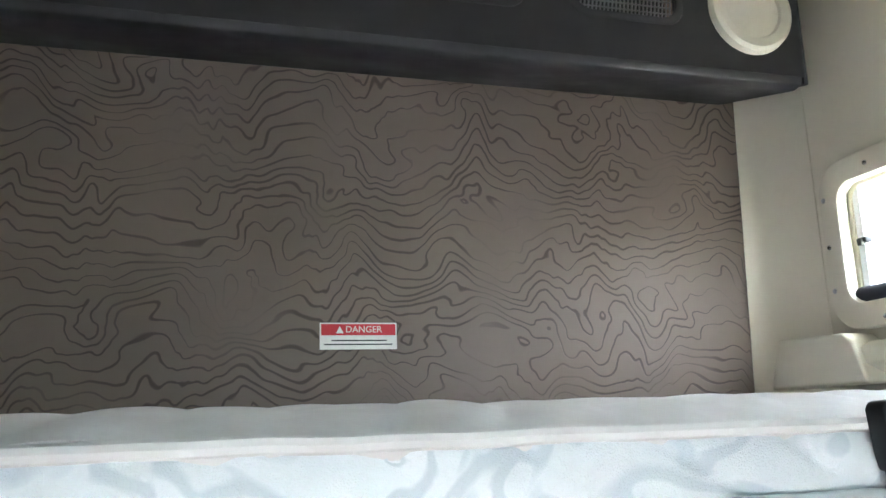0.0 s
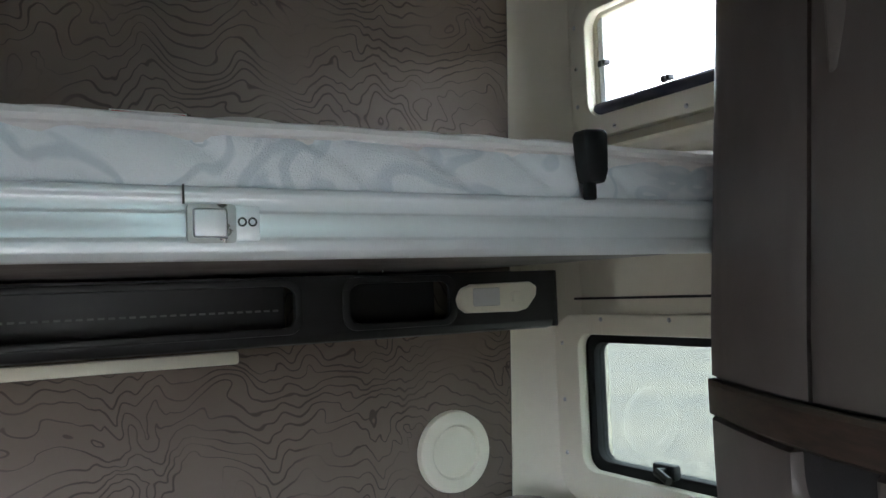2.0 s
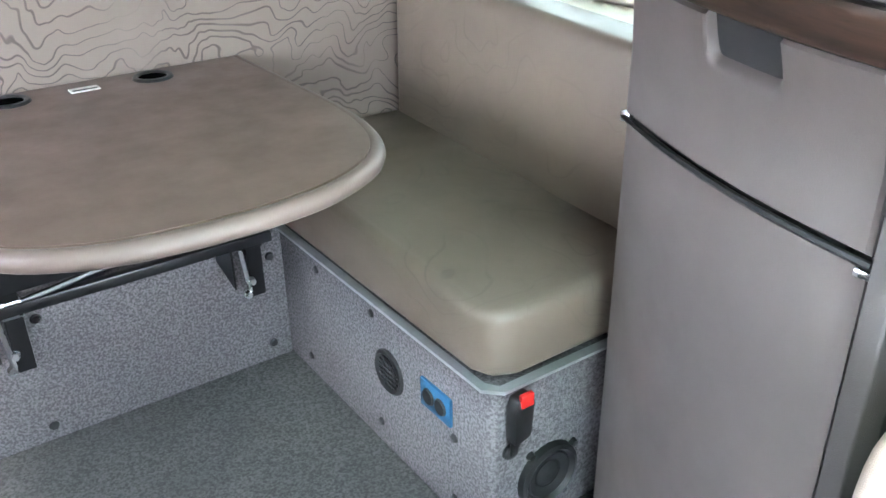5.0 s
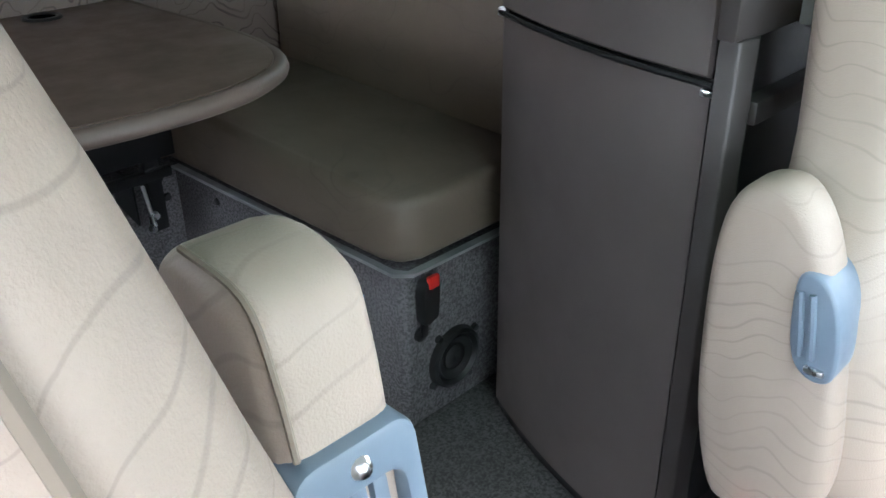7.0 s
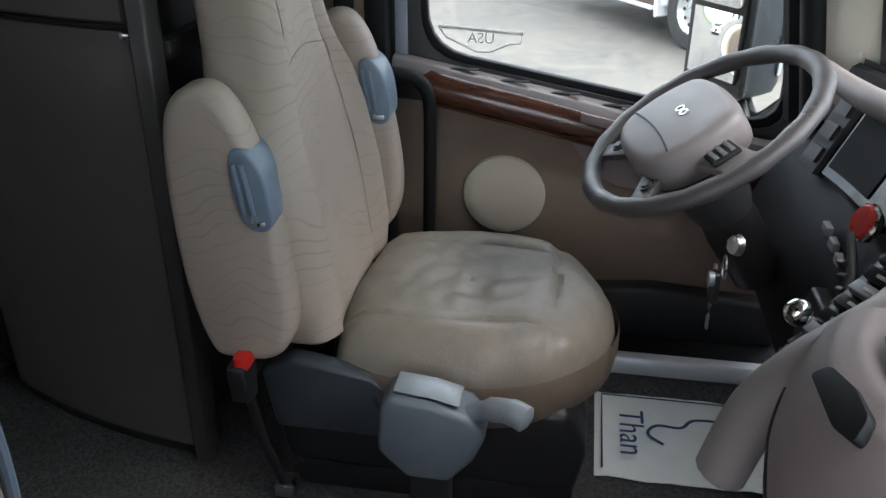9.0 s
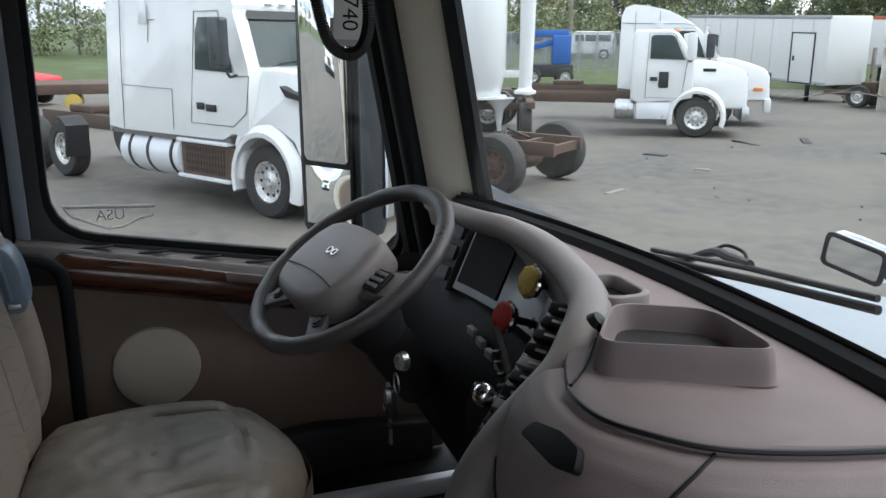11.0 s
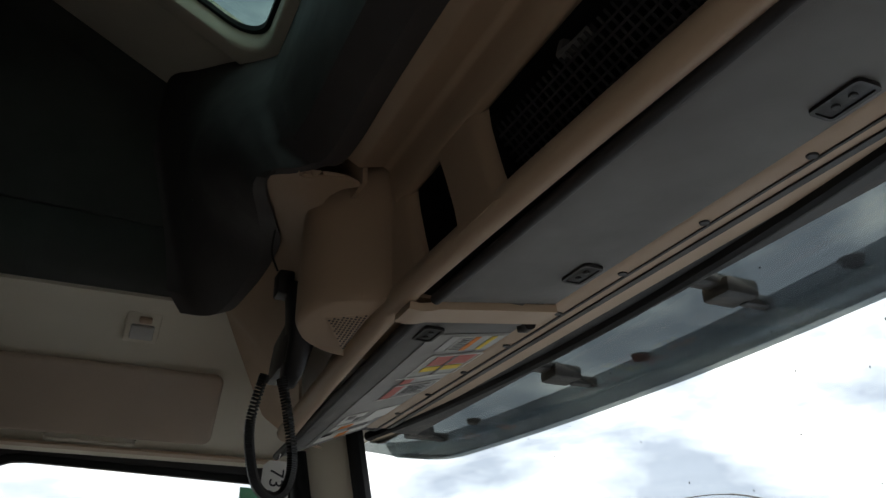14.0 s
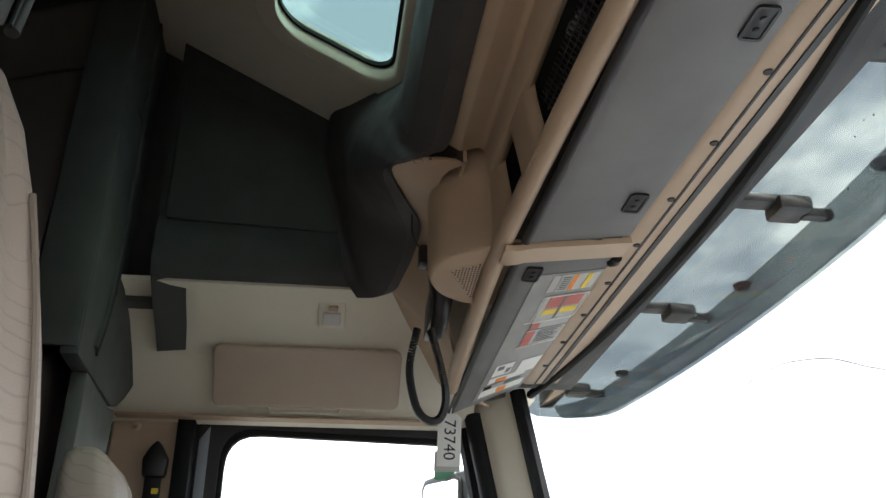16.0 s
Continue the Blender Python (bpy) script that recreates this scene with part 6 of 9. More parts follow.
def patch(a0, a1, b0, b1, d0, d1, na=6):
    bm = bmesh.new()
    vs = [[[bm.verts.new(on_panel(a0 + (a1 - a0) * i / na, b, d)) for b in (b0, b1)] for i in range(na + 1)] for d in (d0, d1)]
    for i in range(na):
        bm.faces.new((vs[0][i][0], vs[0][i + 1][0], vs[0][i + 1][1], vs[0][i][1]))
        bm.faces.new((vs[1][i][0], vs[1][i + 1][0], vs[1][i + 1][1], vs[1][i][1]))
        for b in (0, 1):
            bm.faces.new((vs[0][i][b], vs[0][i + 1][b], vs[1][i + 1][b], vs[1][i][b]))
    for i in (0, na):
        bm.faces.new((vs[0][i][0], vs[0][i][1], vs[1][i][1], vs[1][i][0]))
    bmesh.ops.recalc_face_normals(bm, faces=bm.faces)
    return bm


part("cluster_cover", patch(0.10, 0.595, 0.06, 0.98, 0.002, 0.006), GAUGE_COVER, dash, "glossy dark gauge cover")
part("side_module", patch(0.0, 0.085, 0.0, 0.95, 0.002, 0.014), DARK, dash)
for k in range(3):
    part("switch", patch(0.015, 0.07, 0.12 + 0.28 * k, 0.30 + 0.28 * k, 0.014, 0.019), BLACK, dash)
part("valve_plate", patch(0.60, 0.96, 0.02, 0.98, 0.002, 0.008), BLUE_GREY_DARK, dash, "dark grey valve plate")
part("display_frame", patch(0.115, 0.34, 0.16, 0.94, 0.0065, 0.009), PANEL_BLACK, dash, "dark square display")
part("lower_panel", prism([(0.055, 0.605), (0.085, 0.57), (0.13, 0.46), (0.12, 0.30), (0.0, 0.30), (0.0, 0.605)], "x", 0.76, 1.62, 0.006), PANEL_BLACK, dash, "black lower panel")
way = Vector((-0.085, 0.154, -0.155)).normalized()
rot = way.to_track_quat("Y", "Z").to_matrix().to_4x4()
for k in range(11):
    f = k / 10
    c = Vector((0.806 - 0.085 * f, 0.104 + 0.156 * f, 0.748 - 0.152 * f))
    rk = placed(box(-0.021, 0.021, -0.0085, 0.0085, -0.006, 0.006, 0.002), Matrix.Translation(c) @ rot @ pose(0, 0, 0, 14 if k % 3 else -10, 0, 0))
    sw_ = part("rocker_switch", rk, FRAME_BLACK if k not in (4, 7) else GREY_GRIP, dash)
    part("switch_mark", placed(box(-0.014, 0.004, -0.0022, 0.0022, 0.0062, 0.0070), Matrix.Translation(c) @ rot @ pose(0, 0, 0, 14 if k % 3 else -10, 0, 0)), LABEL_GREY, sw_, smooth=False)
part("switch_bezel", tube([(0.816 - 0.085 * f, 0.096 + 0.156 * f, 0.738 - 0.152 * f) for f in np.linspace(-0.05, 1.05, 6)], 0.030, 8, 0.4), FRAME_BLACK, dash)
# second bank of switches, on an arc below the gauges
for k in range(6):
    f = k / 5
    c = Vector((0.985 - 0.10 * f, 0.125 + 0.045 * f * f, 0.612 - 0.055 * f))
    part("small_switch", placed(box(-0.010, 0.010, -0.004, 0.004, -0.012, 0.012, 0.002), Matrix.Translation(c) @ pose(0, 0, 0, -25, 20, 10)), DARK if k % 2 else FRAME_BLACK, dash)
part("switch_arc", tube(smooth_line([(1.04, 0.112, 0.64), (0.985, 0.118, 0.618), (0.93, 0.132, 0.590), (0.882, 0.160, 0.552), (0.860, 0.19, 0.50)], 5), 0.009, 8, 0.6), FRAME_BLACK, dash, "black arched switch bank")
for k in range(5):
    part("column_switch", box(1.17 - 0.045 * k, 1.20 - 0.045 * k, 0.090, 0.102, 0.572 - 0.006 * k, 0.588 - 0.006 * k, 0.002), LABEL_GREY, dash)
part("ashtray_slot", prism([(0.128, 0.52), (0.142, 0.47), (0.138, 0.42), (0.09, 0.42), (0.09, 0.52)], "x", 0.98, 1.10, 0.006), BLACK, dash)
# finger pocket: no hollow, its shade is a flat dark plate on the fascia
gr = prism(rounded([(0.582, 0.396), (0.572, 0.418), (0.522, 0.431), (0.481, 0.431), (0.466, 0.409), (0.500, 0.397)], 0.008, 4), "z", 0.622, 0.6342, 0.001)
for v in gr.verts:
    x, a, b = v.co
    v.co = (x, 0.8 * b - 0.6 * a, 0.6 * b + 0.8 * a)
bmesh.ops.recalc_face_normals(gr, faces=gr.faces)
part("grab_pocket", gr, RUBBER, dash, "flat dark plate for the finger pocket's shade")
# raised storage tray and cup holder on the deck
tray_line = rounded([(0.722, 0.076), (0.656, -0.036), (0.506, -0.024), (0.602, 0.166)], 0.034, 5)
tcx, tcy = sum(p[0] for p in tray_line) / len(tray_line), sum(p[1] for p in tray_line) / len(tray_line)
tring = lambda k, z: [(tcx + (x - tcx) * k, tcy + (y - tcy) * k, z) for x, y in tray_line]
tray = part("storage_tray", loft([tring(1.075, 0.742), tring(1.055, 0.748), tring(1.04, 0.762), tring(1.018, 0.780), tring(0.99, 0.7865), tring(0.955, 0.786), tring(0.925, 0.778), tring(0.90, 0.758), tring(0.87, 0.752)]), DASH, dash, "raised open tray")
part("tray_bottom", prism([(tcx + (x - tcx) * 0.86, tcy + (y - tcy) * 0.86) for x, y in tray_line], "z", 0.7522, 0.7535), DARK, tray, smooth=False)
cupm = part("cup_holder", ring_frame(rrect(0.775, 0.895, -0.028, 0.052, 0.024, 4), rrect(0.788, 0.882, -0.018, 0.040, 0.018, 4), "z", 0.744, 0.770, 0.005), DASH_PALE, dash, "shallow moulded cup recess")
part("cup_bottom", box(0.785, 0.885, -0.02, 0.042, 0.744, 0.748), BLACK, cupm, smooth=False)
part("deck_knob", lathe([(0.0, 0.020), (0.014, 0.018), (0.018, 0.008), (0.016, 0.0)], 14, Matrix.Translation((0.722, 0.103, 0.752)) @ pose(0, 0, 0, 30, -30, 0)), BLACK, dash)
for x, y in ((0.60, 0.155), (0.615, 0.135), (0.585, 0.13), (0.605, 0.105), (0.57, 0.105)):
    part("screw_hole", lathe([(0.0, 0.0006), (0.003, 0.0006), (0.0032, 0.0)], 8, Matrix.Translation((x, y, 0.7452))), BLACK, dash)

# pull knobs, on their stems
for name, at, m, lab_ in (("brake_knob", (1.021, 0.056, 0.723), YELLOW_KNOB, "yellow octagonal brake valve knob on a black stem"), ("brake_knob", (1.052, 0.089, 0.653), RED_KNOB, "red octagonal brake valve knob on a black stem")):
    d = Vector((-0.18, 0.90, 0.36)).normalized()
    rot = d.to_track_quat("Z", "Y").to_matrix().to_4x4()
    foot = Vector(at) - d * 0.085
    kn = thing(name, tuple(foot), lab_, "knob")
    base_m = Matrix.Translation(foot) @ rot
    part("stem", lathe([(0.013, 0.0), (0.012, 0.02), (0.007, 0.022), (0.007, 0.075)], 12, base_m), BLACK, kn)
    part("collar", lathe([(0.018, 0.066), (0.030, 0.078), (0.031, 0.086), (0.0275, 0.090)], 8, base_m), CHROME, kn, "bright bevelled rim")
    part("cap", lathe([(0.0, 0.094), (0.024, 0.093), (0.0285, 0.089)], 8, base_m), m, kn)
bl = thing("ball_lever", (0.79, 0.20, 0.62), "polished ball on a short lever under the dash", "lever")
part("ball", lathe([(0.0, -0.017)] + [(0.017 * math.cos(a), 0.017 * math.sin(a)) for a in np.linspace(-1.3, 1.3, 9)] + [(0.0, 0.017)], 16, Matrix.Translation((0.785, 0.232, 0.648))), CHROME, bl)
part("stem", tube([(0.785, 0.228, 0.646), (0.75, 0.20, 0.64), (0.73, 0.18, 0.635)], 0.006, 8), STEEL, bl)

# steering wheel
WC = Vector((1.300, 0.301, 0.699))
WN = Vector((-0.12, 0.54, 0.835)).normalized()      # towards the driver
sw = thing("steering_wheel", tuple(WC), "dark four-spoke steering wheel with a grey-brown hub", "steering wheel", m=Matrix.Translation(WC) @ WN.to_track_quat("Z", "Y").to_matrix().to_4x4())
R = 0.206
ringp = [(R * math.cos(a), R * math.sin(a), 0.0) for a in np.linspace(0, 2 * math.pi, 57)[:-1]]
rows = []
for k in range(56):
    a = 2 * math.pi * k / 56
    rad = Vector((math.cos(a), math.sin(a), 0))
    rr = 0.0175 + 0.0012 * math.sin(18 * a)
    rows.append([rad * (R + rr * math.cos(b)) + Vector((0, 0, rr * 0.9 * math.sin(b))) for b in np.linspace(0, 2 * math.pi, 13)[:-1]])
rows.append(rows[0])
bm = loft(rows, cap=False)
bmesh.ops.remove_doubles(bm, verts=bm.verts, dist=1e-5)
part("rim", bm, WHEEL_GRIP, sw, "dark grip rim", local=True)
HUB = -0.030        # the hub pad sits a little below the ring's middle
hubp = [(p.x, p.y + HUB) for p in smooth_line([(-0.112, 0.055, 0), (-0.085, 0.088, 0), (0.0, 0.098, 0), (0.085, 0.088, 0), (0.112, 0.055, 0), (0.118, -0.015, 0), (0.088, -0.080, 0), (0.0, -0.098, 0), (-0.088, -0.080, 0), (-0.118, -0.015, 0)], 5, True)]
part("hub", prism(hubp, "z", -0.03, 0.044, 0.020, 4), DASH_PALE, sw, "grey-brown hub pad", local=True)
part("pad_seam", tube([(x, HUB - 0.034 - 0.9 * x * x, 0.0445) for x in np.linspace(-0.098, 0.098, 12)], 0.0016, 6), BLACK, sw, local=True)
for a, w in ((4, 0.034), (176, 0.034), (232, 0.022), (308, 0.022)):
    c, s = math.cos(radians(a)), math.sin(radians(a))
    ex, ey = R * c, R * s
    rows = []
    for k, ww, zz in ((0.0, w * 1.4, 0.004), (0.35, w, 0.0), (0.7, w * 0.85, 0.0), (1.0, w, 0.0)):
        bx, by = 0.075 * c + (ex - 0.075 * c) * k, HUB + 0.075 * s + (ey - HUB - 0.075 * s) * k
        rows.append([(bx - s * ww, by + c * ww, zz - 0.010), (bx + s * ww, by - c * ww, zz - 0.010), (bx + s * ww, by - c * ww, zz + 0.005), (bx - s * ww, by + c * ww, zz + 0.005)])
    sp = part("spoke", bevelled(loft(rows), 0.004), WHEEL_GRIP if a > 200 else DASH_PALE, sw, local=True)
    if a < 200:
        base = Matrix.Translation((c * 0.135, HUB * 0.5 + s * 0.135, 0.006)) @ pose(0, 0, 0, 0, 0, a)
        part("thumb_switches", placed(box(-0.026, 0.026, -0.024, 0.024, 0.0, 0.008, 0.003), base), BLACK, sp, "black thumb switches", local=True)
        for q in (-0.014, 0.0, 0.014):
            part("switch_rib", placed(box(-0.020, 0.020, q - 0.004, q + 0.004, 0.008, 0.0105, 0.001), base), GREY_GRIP, sp, local=True)
    else:
        part("round_button", lathe([(0.0, 0.008), (0.008, 0.008), (0.010, 0.005), (0.013, 0.005), (0.014, 0.0)], 14, Matrix.Translation((ex * 0.74, ey * 0.74 + HUB * 0.2, 0.004))), BLACK, sp, local=True)
part("badge", joined(ring_frame(rrect(-0.018, -0.001, HUB + 0.010, HUB + 0.027, 0.008, 4), rrect(-0.0145, -0.0045, HUB + 0.0135, HUB + 0.0235, 0.0045, 4), "z", 0.0435, 0.0465), ring_frame(rrect(0.001, 0.018, HUB + 0.010, HUB + 0.027, 0.008, 4), rrect(0.0045, 0.0145, HUB + 0.0135, HUB + 0.0235, 0.0045, 4), "z", 0.0435, 0.0465)), STEEL, sw, "small bright badge", smooth=False, local=True)
part("column", lathe([(0.080, -0.035), (0.080, -0.055), (0.066, -0.10), (0.056, -0.15), (0.050, -0.17)], 24, Matrix.Translation((0, HUB, 0))), DARK, sw, "dark column shroud", local=True)
part("column_tube", lathe([(0.047, -0.165), (0.052, -0.20), (0.048, -0.32)], 20, Matrix.Translation((0, HUB, 0))), BLACK, sw, "black column tube", local=True)
for q, z in ((-0.12, -0.10), (-0.15, -0.125)):
    part("stalk", tube(smooth_line([(-0.06, HUB + 0.01, z), (q, HUB + 0.0, z + 0.004), (q - 0.05, HUB - 0.01, z + 0.012)], 4), [0.012, 0.011, 0.010, 0.010, 0.011, 0.013, 0.014, 0.014, 0.010], 8), BLACK, sw, "black column stalk", local=True)
part("stalk_pod", placed(box(-0.035, 0.035, -0.03, 0.03, -0.03, 0.03, 0.012), Matrix.Translation((-0.085, HUB - 0.03, -0.125))), BLACK, sw, local=True)
keys = thing("key_bunch", (1.20, 0.25, 0.40), "keys hanging from the ignition lock", "keys")
part("lock", lathe([(0.0, 0.014), (0.016, 0.012), (0.019, 0.0)], 16, Matrix.Translation((1.215, 0.222, 0.525)) @ pose(0, 0, 0, -80, 0, 25)), STEEL, keys)
part("ring", tube([(1.205 + 0.018 * math.cos(a), 0.240, 0.486 + 0.020 * math.sin(a)) for a in np.linspace(0, 6.28, 17)], 0.0018, 6), STEEL, keys)
part("fob", prism(rounded([(1.180, 0.425), (1.214, 0.422), (1.217, 0.472), (1.205, 0.482), (1.188, 0.480)], 0.006, 3), "y", 0.246, 0.260, 0.003), BLACK, keys, "black fob")
part("key", joined(box(1.191, 1.204, 0.254, 0.2575, 0.368, 0.428, 0.001), box(1.186, 1.192, 0.254, 0.2575, 0.372, 0.382), box(1.187, 1.192, 0.254, 0.2575, 0.388, 0.398)), STEEL, keys, smooth=False)
kb = joined(box(-0.0055, 0.0055, -0.0016, 0.0016, -0.052, 0.012), lathe([(0.0, 0.002), (0.013, 0.002), (0.013, -0.002), (0.0, -0.002)], 14, Matrix.Translation((0, 0, 0.016)) @ pose(0, 0, 0, 90, 0, 0)))
kb.transform(Matrix.Translation((1.226, 0.252, 0.458)) @ pose(0, 0, 0, 0, -32, 0))
part("second_key", kb, STEEL, keys, smooth=False)
part("bell", lathe([(0.0, 0.006), (0.012, 0.005), (0.014, -0.004), (0.0, -0.006)], 12, Matrix.Translation((1.190, 0.262, 0.470)) @ pose(0, 0, 0, 90, 0, 0)), GREY_GRIP, keys)

# floor mat card and pedals
mat_ = thing("floor_mat", (1.40, 0.28, 0.0), "crumpled pale paper mat with dark print in the driver's footwell", "mat")
part("sheet", slab(lambda u, v: (1.20 + 0.28 * u, 0.02 + 0.40 * v, 0.006 + 0.006 * noise.noise((u * 5, v * 6, 0))), 14, 16, -0.002), PAPER, mat_)
MATP = Matrix.Translation((1.335, 0.22, 0.0155))
bm = text_mesh("Than", 0.075)
bm.transform(MATP @ Matrix(((-1, 0, 0, 0.0), (0, -1, 0, 0.125), (0, 0, 1, 0), (0, 0, 0, 1))))
part("lettering", bm, INK_BLUE, mat_, "dark blue printed word", smooth=False)
part("border_line", tube([MATP @ Vector(p) for p in ((-0.12, 0.185, 0), (0.125, 0.185, 0), (0.125, -0.185, 0), (-0.12, -0.185, 0))], 0.002, 4), INK_BLUE, mat_, "thin blue border")
part("drawn_swirl", tube([MATP @ Vector(p) for p in smooth_line([(-0.03, 0.06, 0), (0.0, 0.09, 0), (0.03, 0.07, 0), (0.03, 0.02, 0), (0.06, -0.01, 0), (0.06, -0.08, 0), (0.03, -0.11, 0)], 5)], 0.004, 5, 0.4), INK_BLUE, mat_, "blue drawn swirl")
for x in (1.12, 1.30):
    pd = thing("pedal", (x, 0.02, 0.0), "black foot pedal in the driver's footwell", "pedal")
    part("pad", prism([(0.0, 0.03), (0.03, 0.05), (0.01, 0.20), (-0.02, 0.19)], "x", x - 0.04, x + 0.04, 0.006), BLACK, pd)
    part("arm", tube([(x, -0.005, 0.15), (x, -0.06, 0.24), (x, -0.13, 0.30)], 0.010, 8), BLACK, pd)
solid("fuse_flag", box(1.12, 1.155, 0.09, 0.10, 0.31, 0.345, 0.002), RED, "small red tag under the dash", "tag")

# ---- over the windscreen and the doors ----
con = thing("overhead_console", (XC, 0.2, 1.27), "tan overhead console with open cubbies above the windscreen", "console")
CX0, CX1 = -0.34, 1.30
beam = [(x, 0.283 - 0.012 * ((x - XC) / 0.63) ** 2, 1.336 - 0.055 * max(0, (x - 0.62) / 0.68)) for x in np.linspace(CX0, CX1, 24)]
part("front_rail", tube(beam, 0.0185, 12), TAN, con, "rounded tan rail")
part("lip", prism([(-0.05, 1.352), (0.04, 1.345), (0.062, 1.352), (0.062, 1.368), (-0.05, 1.372)], "x", -0.10, 1.45, 0.004), TAN, con, "tan windscreen lip")
part("lip_groove", box(-0.09, 1.44, -0.012, -0.002, 1.3455, 1.3495), BLACK, con, smooth=False)
part("lip_groove_rear", box(-0.09, 1.44, 0.016, 0.020, 1.3445, 1.3475), DARK, con, smooth=False)
for k in range(9):
    part("plug", lathe([(0.0, 0.002), (0.006, 0.002), (0.007, 0.0)], 10, Matrix.Translation((0.10 + 0.17 * k, 0.028, 1.3452)) @ pose(0, 0, 0, 180, 0, 0)), DARK, con)
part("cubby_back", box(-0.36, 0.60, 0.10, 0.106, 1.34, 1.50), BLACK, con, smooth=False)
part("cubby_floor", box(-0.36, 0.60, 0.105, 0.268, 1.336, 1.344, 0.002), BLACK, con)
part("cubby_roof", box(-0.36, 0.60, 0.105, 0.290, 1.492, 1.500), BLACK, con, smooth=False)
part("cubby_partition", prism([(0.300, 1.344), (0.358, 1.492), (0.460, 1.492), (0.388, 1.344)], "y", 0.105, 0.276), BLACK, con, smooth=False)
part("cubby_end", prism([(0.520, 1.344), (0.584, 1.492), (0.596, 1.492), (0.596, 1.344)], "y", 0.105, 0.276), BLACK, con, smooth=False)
part("upper_fascia", prism([(0.276, 1.500), (0.280, 1.482), (0.290, 1.473), (0.301, 1.475), (0.308, 1.486), (0.310, 1.505), (0.312, 1.524), (0.322, 1.530), (0.336, 1.526), (0.360, 1.520), (0.392, 1.540), (0.402, 1.575), (0.38, 1.60), (0.30, 1.545)], "x", -0.38, 0.603, 0.003, 2), TAN, con, "tan upper fascia with a soft groove")
part("cubby_hook", tube(smooth_line([(0.20, 0.255, 1.488), (0.195, 0.262, 1.468), (0.17, 0.262, 1.462), (0.15, 0.255, 1.470)], 4), 0.008, 8), SHADE_GREY, con, "grey hook in the cubby's mouth")
part("top", prism([(-0.08, 1.40), (-0.06, 1.37), (0.05, 1.37), (0.10, 1.36), (0.10, 1.352), (-0.10, 1.352)], "x", 2 * XC - 1.5, 1.5), DARK, con)


def upright(x0b, x1b, x0t, x1t, proud=0.0):
    """A leaning divider between two openings of the console's face, rounded along its edges and flared at both ends."""
    rings = []
    for k in np.linspace(0, 1, 9):
        z = 1.330 + 0.165 * k
        flare = 0.012 * (abs(2 * k - 1) ** 4)
        a, b = x0b + (x0t - x0b) * k - flare, x1b + (x1t - x1b) * k + flare
        y = 0.298 + 0.002 * k + proud
        w = (b - a) * 0.16
        rings.append([(a, y - 0.020, z), (a, y - 0.012, z), (a + w * 0.4, y - 0.003, z), (a + w, y, z), (b - w, y, z), (b - w * 0.4, y - 0.003, z), (b, y - 0.012, z), (b, y - 0.020, z)])
    return loft(rings)


part("divider", upright(0.291, 0.396, 0.349, 0.470), TAN, con, "tan divider")
part("end_jamb", upright(0.514, 0.66, 0.576, 0.66), TAN, con, "tan jamb beside the rounded end")
part("net", joined(*[tube([(-0.10 + 0.012 * i, 0.225, 1.355), (-0.10 + 0.012 * i + 0.03, 0.275, 1.45)], 0.0022, 4) for i in range(34)], *[tube([(-0.10, 0.228 + 0.006 * k, 1.362 + 0.011 * k), (0.33, 0.228 + 0.006 * k, 1.362 + 0.011 * k)], 0.0022, 4) for k in range(8)]), MESH_NET, con, "black net")
# curved end bulge with a small grille
plan = smooth_line([(0.575, 0.289, 0), (0.612, 0.297, 0), (0.632, 0.312, 0), (0.655, 0.345, 0), (0.685, 0.382, 0), (0.725, 0.402, 0), (0.765, 0.398, 0), (0.805, 0.375, 0), (0.83, 0.33, 0), (0.835, 0.26, 0)], 4)
rows = []
for z, inset, k in ((1.331, 0.014, 1.0), (1.334, 0.005, 1.0), (1.342, 0.0, 1.0), (1.40, 0.0, 1.0), (1.46, 0.0, 0.99), (1.495, 0.0, 0.97), (1.52, 0.0, 0.93), (1.545, 0.0, 0.82), (1.562, 0.0, 0.66), (1.575, 0.0, 0.40), (1.582, 0.0, 0.1)):
    rows.append([(p.x, 0.289 + (p.y - inset - 0.289) * k if p.y > 0.30 else p.y, z + (0.02 * (p.x - 0.62) if z > 1.36 else -0.16 * max(0, p.x - 0.69))) for p in plan] + [(0.835, 0.22, z), (0.60, 0.22, z), (0.598, 0.28, z), (0.575, 0.281, z)])
part("end_bulge", loft(rows), TAN, con, "rounded tan end")
# pale strip between the two visors
part("middle_strip", slab(lambda u, v: (0.582 + 0.058 * u, 0.283 - 0.235 * v, 1.3165 - 0.004 * math.sin(math.pi * min(1, v * 6)) + 0.030 * v), 6, 16, 0.012), TAN, con, "tan strip between the visors")
part("visor_socket", tube([(0.660, 0.050, 1.343), (0.676, 0.049, 1.343), (0.684, 0.056, 1.345)], 0.011, 10), BLACK, con, "dark visor pivot")
def drooped(bm):
    for v in bm.verts:
        v.co.z -= 0.16 * max(0, v.co.x - 0.69)
    return bm


grille = part("small_grille", drooped(prism(rounded([(0.718, 0.366), (0.688, 0.304), (0.812, 0.308)], 0.008, 4), "z", 1.3285, 1.336, 0.001)), TAN, con, "triangular vent grille")
gr = []
for i in range(17):
    for j in range(11):
        x, y = 0.694 + 0.0072 * i, 0.309 + 0.006 * j
        if y < 0.360 - max(0, x - 0.718) * 0.58 and y < 0.308 + (x - 0.692) * 2.0 and x < 0.804:
            gr.append(placed(lathe([(0.0, 0.0004), (0.0021, 0.0004), (0.0022, -0.0004)], 6), Matrix.Translation((x, y, 1.3283))))
part("holes", drooped(joined(*gr)), BLACK, grille, "rows of small dark holes", smooth=False)


